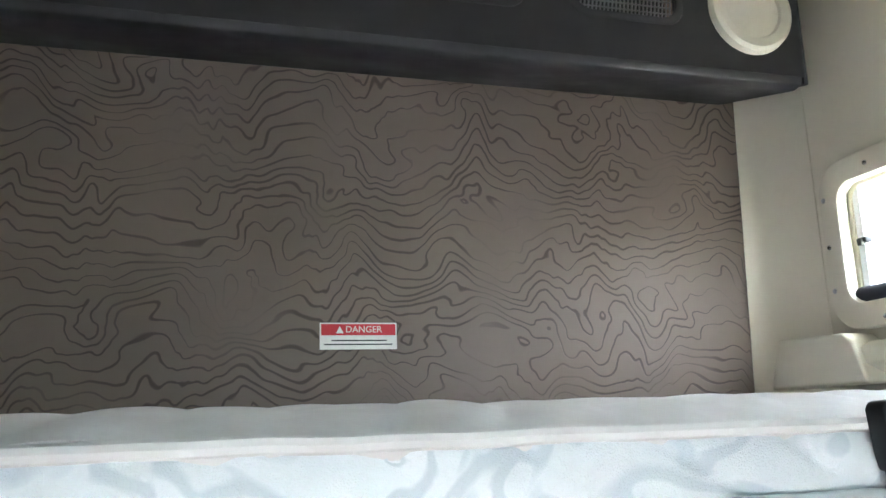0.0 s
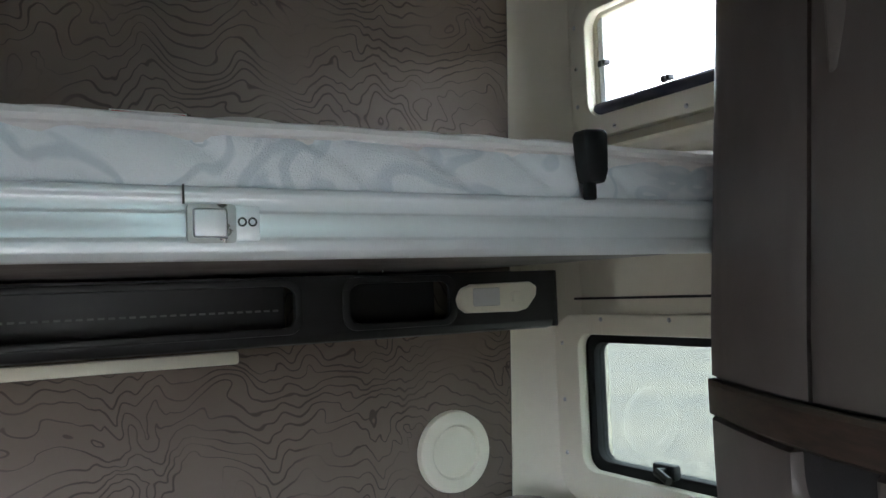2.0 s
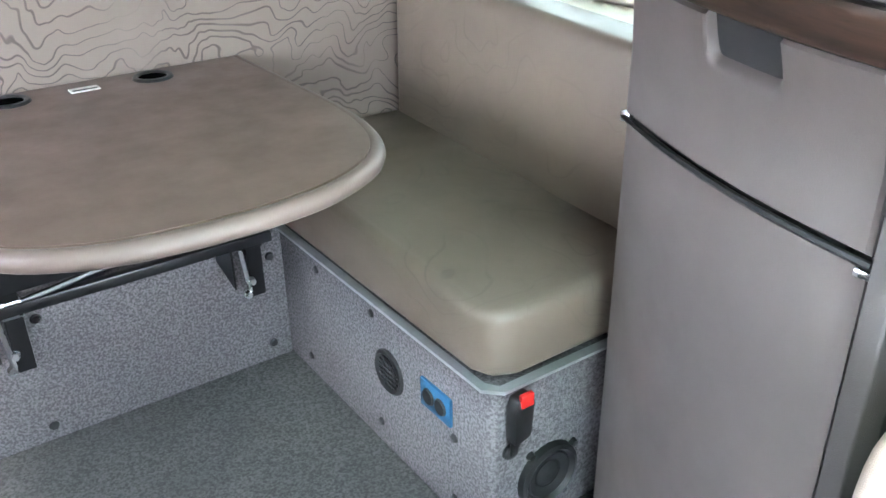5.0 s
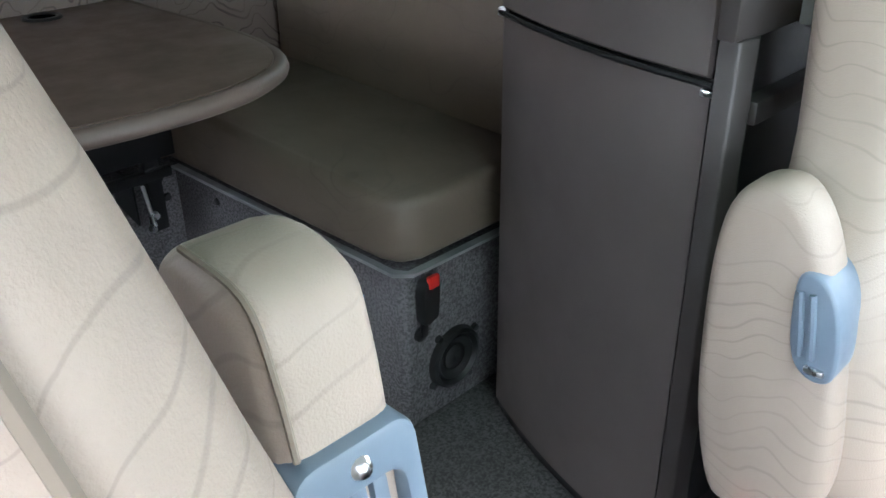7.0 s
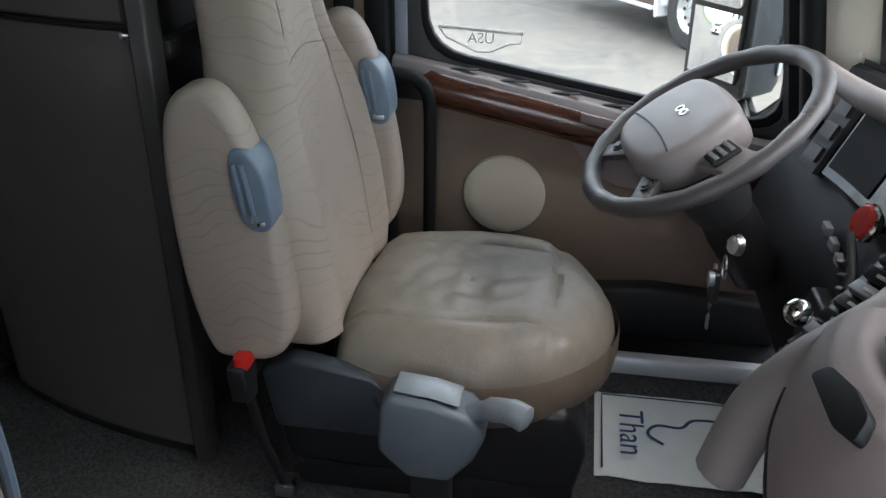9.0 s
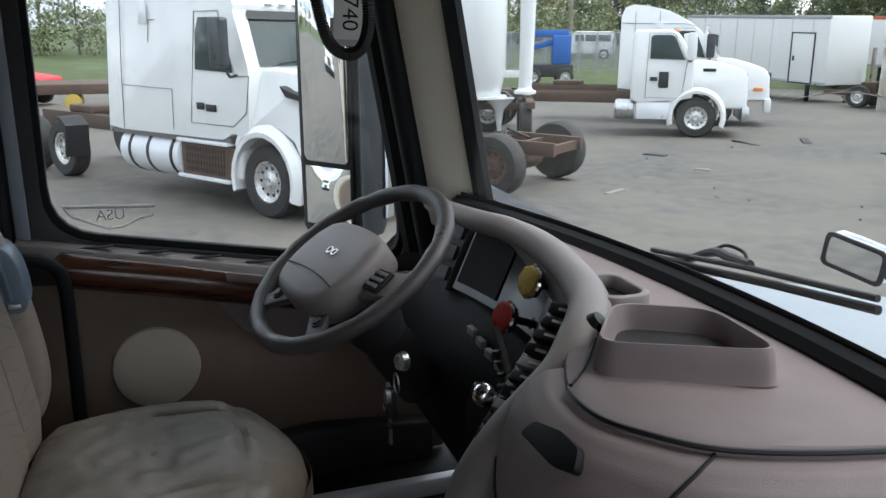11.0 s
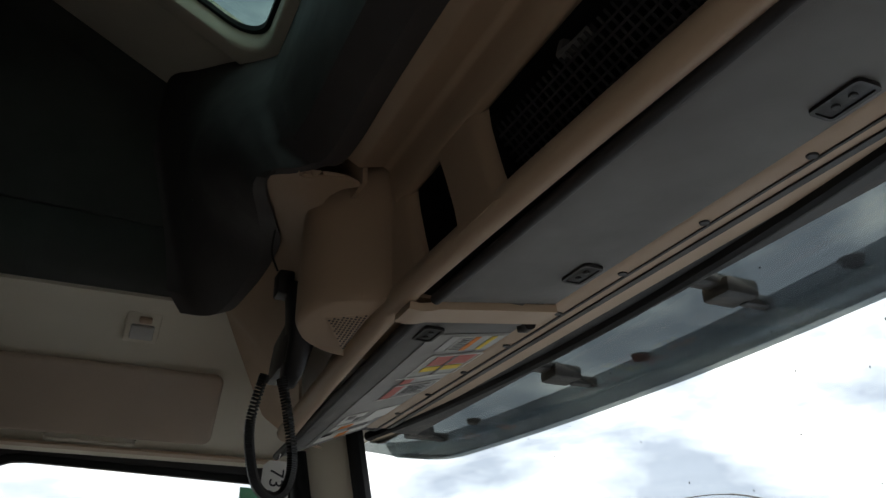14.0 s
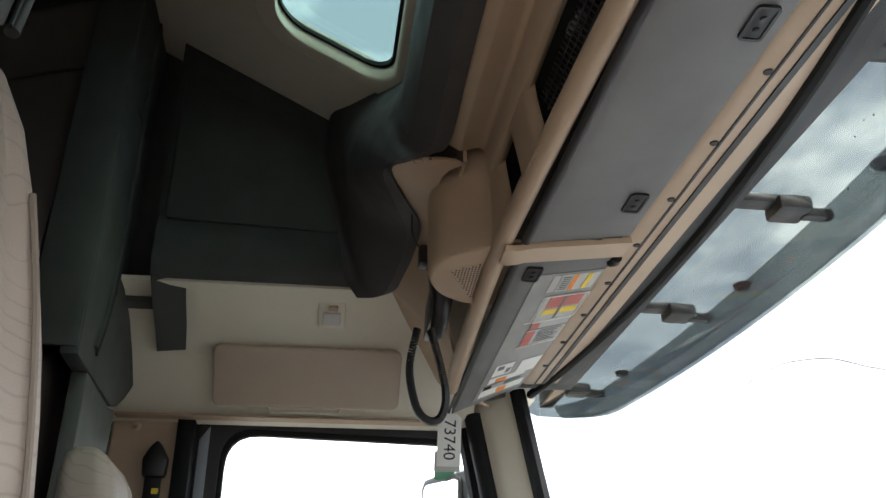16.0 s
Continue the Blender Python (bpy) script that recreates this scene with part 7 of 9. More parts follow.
# folded visor panels between the rail and the windscreen
def visor_panel(x0, x1, name, label, kink=0.0):
    v = thing(name, ((x0 + x1) / 2, 0.15, 1.33), label, "sun visor")

    def f(u, w):
        x = x0 + u * (x1 - x0)
        z_r = 1.316 - 0.045 * max(0, (x - 0.62) / 0.68)
        return (x, 0.247 - w * 0.194, z_r + w * (1.343 - z_r))
    bm = slab(f, 20, 6, -0.012)
    part("panel", bevelled(bm, 0.004, 2), SHADE_GREY, v, "grey grained panel")
    back = [Vector(f(u, 0.0)) + Vector((0, 0.002, 0.004)) for u in np.linspace(0.004, 0.996, 12)]
    # rolled edge in dark colour, which also paints the shadow gap behind the rail
    part("rear_edge", tube(back, 0.0085, 10), DARK, v, "rounded rear edge, darkened for the shadow gap")
    return v, f


vp, vf = visor_panel(-0.16, 0.575, "roof_blind_panel", "grey folded visor panel above the windscreen")
vq, vg = visor_panel(0.646, 1.462, "sun_visor", "grey sun visor covered with warning labels above the driver")
for vis, fn, us in ((vp, vf, (0.82, 0.22)), (vq, vg, (0.06,))):
    for u in us:
        c = Vector(fn(u, 0.80 if vis == vp else 0.2))
        cl = part("clip_plate", ring_frame(rrect(c.x - 0.030, c.x + 0.030, c.y - 0.016, c.y + 0.016, 0.006, 3), rrect(c.x - 0.026, c.x + 0.026, c.y - 0.012, c.y + 0.012, 0.004, 3), "z", c.z - 0.006, c.z - 0.001), BLACK, vis, "black clip rim", smooth=False)
        part("clip_body", box(c.x - 0.026, c.x + 0.026, c.y - 0.012, c.y + 0.012, c.z - 0.0045, c.z + 0.001, 0.001), DARK, cl)
        for dx in (-0.010, 0.010):
            part("clip_screw", lathe([(0.0, 0.003), (0.004, 0.002), (0.0045, 0.0)], 8, Matrix.Translation((c.x + dx, c.y, c.z - 0.0045)) @ pose(0, 0, 0, 180, 0, 0)), BLACK, cl)


def decal_on(fn, u0, u1, w0, w1, m, owner, label="", lift=0.0015):
    bm = slab(lambda u, v: tuple(Vector(fn(u0 + u * (u1 - u0), w0 + v * (w1 - w0))) - Vector((0, 0.0, lift))), 4, 2, 0.0006)
    return part("label", bm, m, owner, label, smooth=False)


decal_on(vg, 0.075, 0.955, 0.27, 0.975, LABEL_SHEET, vq, "silver label sheet", 0.001)
# cards on the sheet, from its near end to the far one: u along the visor, w across it
for u0, u1, w0, w1, m in ((0.085, 0.175, 0.55, 0.95, PALE_CARD), (0.085, 0.175, 0.46, 0.54, LABEL_GREY), (0.20, 0.355, 0.50, 0.97, PALE_CARD),
                          (0.36, 0.41, 0.52, 0.97, LABEL_GREY), (0.42, 0.53, 0.50, 0.97, LABEL_GREY), (0.66, 0.75, 0.36, 0.60, PAPER), (0.67, 0.79, 0.70, 0.97, PAPER),
                          (0.77, 0.815, 0.36, 0.86, PAPER), (0.83, 0.865, 0.30, 0.86, LABEL_GREY), (0.87, 0.93, 0.32, 0.92, PAPER)):
    decal_on(vg, u0, u1, w0, w1, m, vq, lift=0.0020)
for u0, u1, w0, w1, m in ((0.088, 0.172, 0.68, 0.73, ORANGE), (0.088, 0.172, 0.83, 0.88, YELLOW), (0.205, 0.275, 0.56, 0.94, LABEL_RED_PALE), (0.285, 0.318, 0.56, 0.94, YELLOW),
                          (0.362, 0.408, 0.52, 0.62, LABEL_RED_PALE), (0.42, 0.53, 0.51, 0.62, LABEL_RED_PALE), (0.78, 0.812, 0.46, 0.60, ORANGE), (0.88, 0.928, 0.56, 0.68, ORANGE),
                          (0.832, 0.862, 0.34, 0.44, INK), (0.832, 0.862, 0.62, 0.84, SHADE_GREY), (0.67, 0.70, 0.40, 0.48, SHADE_GREY), (0.70, 0.735, 0.52, 0.58, SHADE_GREY)):
    decal_on(vg, u0, u1, w0, w1, m, vq, lift=0.0032)
for u0, u1, w0, w1 in ((0.200, 0.204, 0.48, 0.98), (0.352, 0.356, 0.40, 0.98), (0.20, 0.356, 0.475, 0.485), (0.20, 0.356, 0.975, 0.985), (0.205, 0.35, 0.72, 0.75), (0.36, 0.364, 0.50, 0.96), (0.415, 0.419, 0.50, 0.96), (0.53, 0.534, 0.46, 0.96), (0.42, 0.53, 0.955, 0.965)):
    decal_on(vg, u0, u1, w0, w1, PAPER if u1 - u0 < 0.01 or w1 - w0 < 0.02 else SHADE_GREY, vq, lift=0.0042)
for k in range(7):
    decal_on(vg, 0.095 + 0.011 * k, 0.098 + 0.011 * k, 0.57 + 0.01 * (k % 2), 0.66, SHADE_GREY, vq, lift=0.0034)
    decal_on(vg, 0.425 + 0.014 * k, 0.429 + 0.014 * k, 0.66, 0.92 - 0.03 * (k % 3), SHADE_GREY, vq, lift=0.0034)

# dark padded header above the console: it runs into the hooked corner trim beside the locker
HEADER = (
    ((-0.42, 0.385, 1.535), (-0.42, 0.412, 1.526), (-0.42, 0.448, 1.56), (-0.42, 0.454, 1.66), (-0.42, 0.432, 1.955)),
    ((0.30, 0.385, 1.535), (0.30, 0.412, 1.526), (0.30, 0.448, 1.56), (0.32, 0.454, 1.66), (0.40, 0.430, 1.955)),
    ((0.55, 0.382, 1.532), (0.55, 0.410, 1.522), (0.57, 0.448, 1.555), (0.62, 0.456, 1.66), (0.76, 0.426, 1.950)),
    ((0.606, 0.400, 1.520), (0.606, 0.425, 1.512), (0.63, 0.462, 1.556), (0.70, 0.470, 1.67), (0.90, 0.424, 1.945)),
    ((0.602, 0.452, 1.490), (0.610, 0.465, 1.492), (0.67, 0.487, 1.56), (0.76, 0.492, 1.68), (0.94, 0.428, 1.945)),
    ((0.640, 0.484, 1.493), (0.665, 0.492, 1.500), (0.75, 0.508, 1.58), (0.86, 0.532, 1.70), (1.04, 0.490, 1.970)),
    ((0.80, 0.437, 1.520), (0.815, 0.455, 1.522), (0.87, 0.512, 1.59), (0.96, 0.552, 1.70), (1.15, 0.555, 2.002)),
    ((0.948, 0.394, 1.547), (0.965, 0.418, 1.540), (1.015, 0.492, 1.60), (1.09, 0.545, 1.69), (1.225, 0.600, 2.025)),
    ((1.05, 0.400, 1.525), (1.062, 0.422, 1.514), (1.10, 0.492, 1.56), (1.165, 0.535, 1.66), (1.245, 0.610, 1.960)),
    ((1.20, 0.428, 1.502), (1.208, 0.450, 1.492), (1.222, 0.502, 1.53), (1.236, 0.545, 1.64), (1.250, 0.612, 1.900)),
    ((1.268, 0.500, 1.510), (1.266, 0.512, 1.504), (1.250, 0.545, 1.535), (1.247, 0.565, 1.64), (1.254, 0.615, 1.850)),
)
hcols = [smooth_line([row[j] for row in HEADER], 5) for j in range(5)]
hrows = [[c[i] for c in hcols] for i in range(len(hcols[0]))]
nh, nw = len(hrows) - 1, len(hrows[0]) - 1
solid("trim_header", slab(lambda u, v: hrows[round(u * nh)][round(v * nw)], nh, nw, -0.008), HEADER_DARK, "dark padded header with a hooked corner above the console", "trim", kind="structure")
solid("trim_header_seam", tube([hrows[i][j] + Vector((0, 0.001, -0.001)) for i, j in ((38, 0), (38, 1), (38, 2))], 0.002, 6), BLACK, "thin dark seam in the corner trim", "trim", kind="structure")
solid("trim_corner_lining", box(0.606, 1.26, 0.345, 0.352, 1.50, 1.98), TAN, "tan lining behind the console's end", "trim", kind="structure")


# upper cabinets over the doors
def upper_cabinet(side):
    def M(bm):
        if side < 0:
            bm.transform(Matrix.Translation((2 * XC, 0, 0)) @ Matrix.Diagonal((-1, 1, 1, 1)))
        return bm
    c = thing("side_locker", (1.47 if side > 0 else 2 * XC - 1.47, 0.75, 1.50), "dark green-grey padded locker above the door", "cabinet", group="lockers above the doors")
    body = loft([[(1.262, y, 1.66), (1.262, y, ROOF(y) - 0.002), (1.74, y, ROOF(y) - 0.002), (1.74, y, 1.56), (1.36, y, 1.540), (1.30, y, 1.540), (1.262, y, 1.56)] for y in (0.60, 0.8, 1.03)])
    part("body", M(body), GREEN_DARK, c, smooth=False)
    part("door", M(prism([(0.555, 1.672), (0.555, ROOF(0.555) - 0.085), (1.01, ROOF(1.01) - 0.10), (1.01, 1.69)], "x", 1.247, 1.262, 0.006)), GREEN_DARK, c, "dark padded door")
    part("lower_roll", M(loft([[(1.262, y, 1.70), (1.2475, y, 1.66), (1.240, y, 1.615), (1.243, y, 1.568), (1.262, y, 1.542), (1.30, y, 1.532), (1.32, y, 1.542), (1.31, y, 1.66)] for y in (0.50, 0.52, 0.7, 1.0, 1.028)])), GREEN_DARK, c, "rounded lower edge")
    part("rear_filler", M(loft([[(1.36, y, 1.50), (1.36, y, ROOF(y) - 0.003), (1.73, y, ROOF(y) - 0.003), (1.73, y, 1.50)] for y in (1.031, 1.13)])), GREEN_DARK, c, smooth=False)
    part("rear_tail", M(loft([[(1.262, 0.950, 1.66), (1.262, 1.028, 1.66), (1.42, 1.03, 1.66)], [(1.275, 0.945, 1.560), (1.275, 1.028, 1.53), (1.42, 1.03, 1.55)], [(1.335, 0.947, 1.510), (1.335, 1.028, 1.49), (1.45, 1.03, 1.52)], [(1.44, 0.952, 1.470), (1.44, 1.03, 1.455), (1.50, 1.03, 1.50)], [(1.50, 0.956, 1.425), (1.50, 1.03, 1.418), (1.53, 1.03, 1.45)]])), GREEN_DARK, c)
    part("lock", M(lathe([(0.0, 0.006), (0.007, 0.005), (0.009, 0.0)], 12, Matrix.Translation((1.085, 0.532, 1.668)) @ pose(0, 0, 0, -40, -60, 0))), STEEL, c)
    return c


upper_cabinet(1)
upper_cabinet(-1)


# sloping panel over the driver's door, with visor and lamp
def over_door(u, v):
    pts = ((1.285, 1.528), (1.34, 1.522), (1.44, 1.49), (1.54, 1.42), (1.63, 1.335), (1.70, 1.292), (1.735, 1.288))
    t = u * (len(pts) - 1)
    i = min(int(t), len(pts) - 2)
    f = t - i
    y = 0.15 + v * 1.02
    return (pts[i][0] + (pts[i + 1][0] - pts[i][0]) * f, y, pts[i][1] + (pts[i + 1][1] - pts[i][1]) * f)


solid("trim_over_door", slab(over_door, 18, 6, 0.012), CREAM, "cream sloping lining over the driver's door", "trim", kind="structure")
LINING_LO = smooth_line([(0.618, 0.350, 1.500), (0.628, 0.360, 1.500), (0.645, 0.375, 1.50), (0.69, 0.385, 1.50), (0.76, 0.38, 1.48), (0.83, 0.355, 1.43), (0.92, 0.345, 1.37), (1.10, 0.300, 1.31), (1.36, 0.215, 1.285), (1.58, 0.115, 1.315)], 5)
LINING_HI = smooth_line([(0.606, 0.425, 1.497), (0.604, 0.440, 1.494), (0.602, 0.451, 1.491), (0.640, 0.483, 1.494), (0.80, 0.436, 1.521), (0.948, 0.393, 1.548), (1.05, 0.399, 1.526), (1.20, 0.427, 1.503), (1.30, 0.412, 1.510), (1.66, 0.22, 1.345)], 5)


def corner_lining(u, v):
    """The tan cove from the console's end up to the hooked trim, and round to the windscreen's upper corner."""
    k = round(u * (len(LINING_LO) - 1))
    return LINING_LO[k].lerp(LINING_HI[k], v) + Vector((0, -0.012, 0.006)) * math.sin(math.pi * v)


solid("trim_over_pillar", slab(corner_lining, 45, 8, 0.006), TAN, "tan lining at the windscreen's upper corner", "trim", kind="structure")
vis = thing("side_visor", (1.56, 0.63, 1.33), "tan side visor folded against the lining over the door", "sun visor")
nrm = Vector((0.74, 0, 0.67))
uvec = Vector((0.67, 0, -0.74))


def on_slope(y, s, d):
    """s down the slope from the visor's upper edge, d out of it."""
    return Vector((1.500, y, 1.443)) + uvec * s - nrm * d


line = rrect(0.375, 0.885, -0.008, 0.172, 0.022, 5)
bm = bmesh.new()
lo = [bm.verts.new(on_slope(y, s, 0.002)) for y, s in line]
hi = [bm.verts.new(on_slope(y, s, 0.020)) for y, s in line]
bm.faces.new(lo)
bm.faces.new(hi[::-1])
for i in range(len(line)):
    bm.faces.new((lo[i], hi[i], hi[(i + 1) % len(line)], lo[(i + 1) % len(line)]))
bmesh.ops.recalc_face_normals(bm, faces=bm.faces)
part("pad", bevelled(bm, 0.012, 4), VISOR_PALE, vis, "tan padded visor")
part("rod", tube([on_slope(0.54, 0.176, 0.012), on_slope(0.54, 0.188, 0.012), on_slope(0.73, 0.188, 0.012), on_slope(0.73, 0.176, 0.012)], 0.004, 8), CREAM, vis, "pale rod")
part("lip", box(1.66, 1.70, 0.20, 1.15, 1.291, 1.297), TAN, vis, smooth=False)
dome = thing("dome_lamp", (1.39, 0.575, 1.49), "cream dome lamp with a clear lens on the lining", "lamp")
dm = Matrix.Translation((1.395, 0.575, 1.508)) @ pose(0, 0, 0, 0, 180 + 28, 0)
for nm, bm, m in (("housing", box(-0.045, 0.045, -0.036, 0.036, -0.004, 0.014, 0.006), CREAM), ("lens", box(-0.030, 0.012, -0.024, 0.024, 0.012, 0.020, 0.004), LAMP_CLEAR), ("switch", box(0.02, 0.036, -0.016, 0.010, 0.013, 0.021, 0.003), TAN)):
    bm.transform(dm)
    part(nm, bm, m, dome)

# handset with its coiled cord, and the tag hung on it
# no opening here: a solid black block paints the cubby's shaded mouth
part("end_cubby", prism([(0.90, 1.40), (1.02, 1.375), (1.06, 1.31), (0.94, 1.315)], "y", 0.335, 0.372, 0.004), BLACK, con, "solid black block for an open cubby's shade")
hs = thing("radio_handset", (0.93, 0.37, 1.22), "black radio handset with a coiled cord hung from the console", "handset")
part("bracket", box(0.895, 0.935, 0.372, 0.40, 1.425, 1.47, 0.005), BLACK, hs)
part("body", loft([ring_y(0.905, 0.335, 0.385, 0.026, 1.445, n=14), ring_y(0.91, 0.325, 0.378, 0.032, 1.40, n=14), ring_y(0.93, 0.325, 0.37, 0.030, 1.35, n=14), ring_y(0.955, 0.335, 0.37, 0.024, 1.30, n=14), ring_y(0.965, 0.342, 0.368, 0.014, 1.285, n=14)]), BLACK, hs)
cord = smooth_line([(0.94, 0.375, 1.30), (0.925, 0.38, 1.22), (0.93, 0.378, 1.16), (0.945, 0.375, 1.115), (0.972, 0.373, 1.10), (0.995, 0.372, 1.115), (1.003, 0.370, 1.16), (0.985, 0.362, 1.23), (0.962, 0.352, 1.29)], 18)
cord = [Vector((0.965 + (p.x - 0.965) * 0.26 + (p.y - 0.372) * 0.97, 0.372 - (p.x - 0.965) * 0.97 + (p.y - 0.372) * 0.26, p.z)) for p in cord]
coil = []
for i, p in enumerate(cord):
    d = (cord[min(i + 1, len(cord) - 1)] - cord[max(i - 1, 0)]).normalized()
    side = d.cross(Vector((1, 0, 0))).normalized()
    for k in range(4):
        a = 2 * math.pi * (i * 4 + k) / 5.0
        coil.append(p + d * (k * 0.0008) + 0.0075 * (math.cos(a) * side + math.sin(a) * Vector((1, 0, 0))))
part("coiled_cord", tube(coil, 0.0022, 5), BLACK, hs)
part("wire", tube(smooth_line([(0.91, 0.40, 1.47), (0.90, 0.415, 1.50), (0.86, 0.42, 1.53)], 5), 0.002, 6), BLACK, hs)
tag = thing("paper_tag", (1.40, 0.262, 1.105), "white paper tag with handwriting hung from the sun visor", "tag")
tm = Matrix.Translation((1.402, 0.262, 1.176)) @ pose(0, 0, 0, 0, 3, -100)
card = [(-0.030, -0.068), (0.030, -0.068), (0.030, 0.056), (0.018, 0.068), (-0.018, 0.068), (-0.030, 0.056)]
for nm, bm, m in (("card", prism(card, "y", -0.0008, 0.0008), PAPER), ("second_card", box(-0.036, 0.030, 0.002, 0.0035, -0.080, -0.03, 0.0), PALE_CARD)):
    bm.transform(tm)
    part(nm, bm, m, tag, smooth=False)
bm = text_mesh("73740", 0.042, "digits")
bm.transform(tm @ Matrix(((0, 1, 0, 0), (0, 0, -1, -0.0012), (-1, 0, 0, 0.0), (0, 0, 0, 1))))
part("handwriting", bm, INK, tag, "black handwritten digits", smooth=False)
part("string", tube([tm @ Vector((0, 0, 0.062)), (1.41, 0.25, 1.27), (1.42, 0.235, 1.30)], 0.0012, 5), PAPER, tag, "thin white string")

# ---- the truck's own outside ----
hood = thing("hood", (XC, -0.9, 0.3), "pale glossy hood of the truck below the windscreen", "hood")


def hood_at(u, v):
    d = v * 1.75
    half = 0.78 - 0.14 * v
    k = 2 * u - 1
    return (XC + half * k, -0.235 - d + 0.10 * k * k, 0.685 - 0.075 * d - 0.17 * d * d - 0.16 * abs(k) ** 3.2)


part("panel", slab(hood_at, 28, 28, -0.02), BLUE_PAINT, hood, "pale blue-white paint")
part("cowl", prism([(-0.10, 0.66), (-0.10, 0.70), (-0.235, 0.672), (-0.30, 0.62), (-0.30, 0.58)], "x", XC - 0.72, XC + 0.72, 0.006), BLACK, hood, "black cowl strip")
for k in (-1, 1):
    part("fender", slab(lambda u, v, k=k: (XC + k * (0.72 + 0.42 * u), -0.30 - 1.5 * v, 0.42 - 0.35 * u ** 2.2 - 0.22 * v * v), 10, 12, -0.015), BLUE_PAINT, hood)

wip = thing("wiper", (1.0, -0.2, 0.70), "black wiper resting on the windscreen", "wiper")
part("blade", tube([(1.075, -0.186, 0.735), (0.90, -0.186, 0.756), (0.72, -0.186, 0.782), (0.536, -0.184, 0.806)], 0.0065, 8), RUBBER, wip)
part("spine", tube([(1.05, -0.196, 0.747), (0.80, -0.20, 0.784), (0.55, -0.196, 0.815)], 0.005, 8), BLACK, wip)
part("arm", tube(smooth_line([(1.10, -0.24, 0.705), (0.985, -0.225, 0.745), (0.915, -0.225, 0.776), (0.86, -0.215, 0.782), (0.80, -0.205, 0.788)], 5), 0.008, 8), BLACK, wip)
part("hose", tube(smooth_line([(0.94, -0.23, 0.765), (0.90, -0.235, 0.790), (0.85, -0.232, 0.792), (0.82, -0.215, 0.785)], 5), 0.003, 6), RUBBER, wip)

hm = thing("hood_mirror", (1.55, -1.22, 0.2), "small chromed convex mirror on the hood", "mirror")
HM = Matrix.Translation((1.60, -1.22, 0.484)) @ pose(0, 0, 0, 0, -8, 12)


part("housing", placed(prism(rrect(-0.096, 0.096, -0.050, 0.050, 0.02, 4), "y", -0.07, 0.0, 0.015, 3), HM), CHROME, hm, "chromed housing")
part("glass", placed(prism(rrect(-0.086, 0.086, -0.041, 0.041, 0.014, 4), "y", 0.0005, 0.004), HM), MIRROR, hm, "mirror glass", smooth=False)
part("bezel", placed(ring_frame(rrect(-0.098, 0.098, -0.052, 0.052, 0.02, 4), rrect(-0.084, 0.084, -0.039, 0.039, 0.014, 4), "y", -0.004, 0.007, 0.002), HM), BLACK, hm)
part("arm", tube(smooth_line([(1.50, -1.25, 0.46), (1.40, -1.25, 0.40), (1.32, -1.25, 0.28), (1.30, -1.25, 0.18)], 5), 0.016, 8), BLACK, hm)
part("foot", box(1.24, 1.36, -1.31, -1.19, 0.14, 0.19, 0.01), BLACK, hm)

# the large mirror outside the driver's window; its glass looks back along the truck
sm = thing("side_mirror", (2.06, 0.10, 0.52), "tall black door mirror with a flat and a convex glass", "mirror")
SMF = Matrix.Translation((2.05, 0.18, 0)) @ pose(0, 0, 0, 0, 0, 36.5)      # local x along the glass, local y out of its face
shell = [(p.x, p.y) for p in smooth_line([(-0.092, 0.004, 0), (0.092, 0.004, 0), (0.098, -0.02, 0), (0.085, -0.085, 0), (0.03, -0.135, 0), (-0.05, -0.150, 0), (-0.088, -0.135, 0), (-0.098, -0.08, 0), (-0.098, -0.02, 0)], 4, True)]
rows_ = [[(x * s, -0.07 + (y + 0.07) * s, z) for x, y in shell] for z, s in ((0.545, 0.72), (0.555, 0.90), (0.58, 0.985), (0.75, 1.0), (1.0, 1.0), (1.20, 0.985), (1.225, 0.9), (1.235, 0.7))]
part("housing", placed(loft(rows_), SMF), BLUE_GREY_DARK, sm, "dark grey moulded housing")


def face_panel(z0, z1, x0, x1, y0, y1, r):
    return placed(prism(rrect(x0, x1, z0, z1, r, 5), "y", y0, y1, 0.002), SMF)


part("bezel", face_panel(0.580, 1.215, -0.088, 0.088, 0.0, 0.012, 0.03), BLACK, sm, "black bezel")
part("flat_glass", face_panel(0.768, 1.203, -0.080, 0.080, 0.0122, 0.016, 0.02), MIRROR, sm, "flat mirror glass")


def bulge(u, v):
    return SMF @ Vector((-0.080 + 0.16 * u, 0.0125 + 0.010 * (1 - (2 * u - 1) ** 2) * (1 - (2 * v - 1) ** 2), 0.592 + 0.162 * v))


part("convex_glass", slab(bulge, 14, 14, 0.002), MIRROR, sm, "convex mirror glass")
part("chrome_edge", placed(box(-0.1015, -0.092, -0.150, -0.112, 0.60, 1.20, 0.004), SMF), CHROME, sm, "bright edge strip")
part("upper_arm", tube(smooth_line([(2.10, 0.10, 1.22), (2.08, 0.07, 1.30), (1.98, 0.02, 1.335), (1.85, 0.0, 1.335)], 5), 0.018, 10), BLACK, sm)
part("lower_arm", tube(smooth_line([(2.09, 0.10, 0.56), (2.02, 0.07, 0.495), (1.95, 0.02, 0.56), (1.93, -0.06, 0.655), (1.86, -0.09, 0.68)], 5), 0.017, 10), BLACK, sm)
part("lower_stay", tube(smooth_line([(2.08, 0.11, 0.56), (1.99, 0.09, 0.49), (1.90, 0.05, 0.47), (1.85, 0.02, 0.47)], 5), 0.014, 10), BLACK, sm)
part("paper_tag", box(2.02, 2.022, 0.150, 0.215, 1.205, 1.285, 0.0), TAG_GREEN, sm, "green tag", smooth=False)

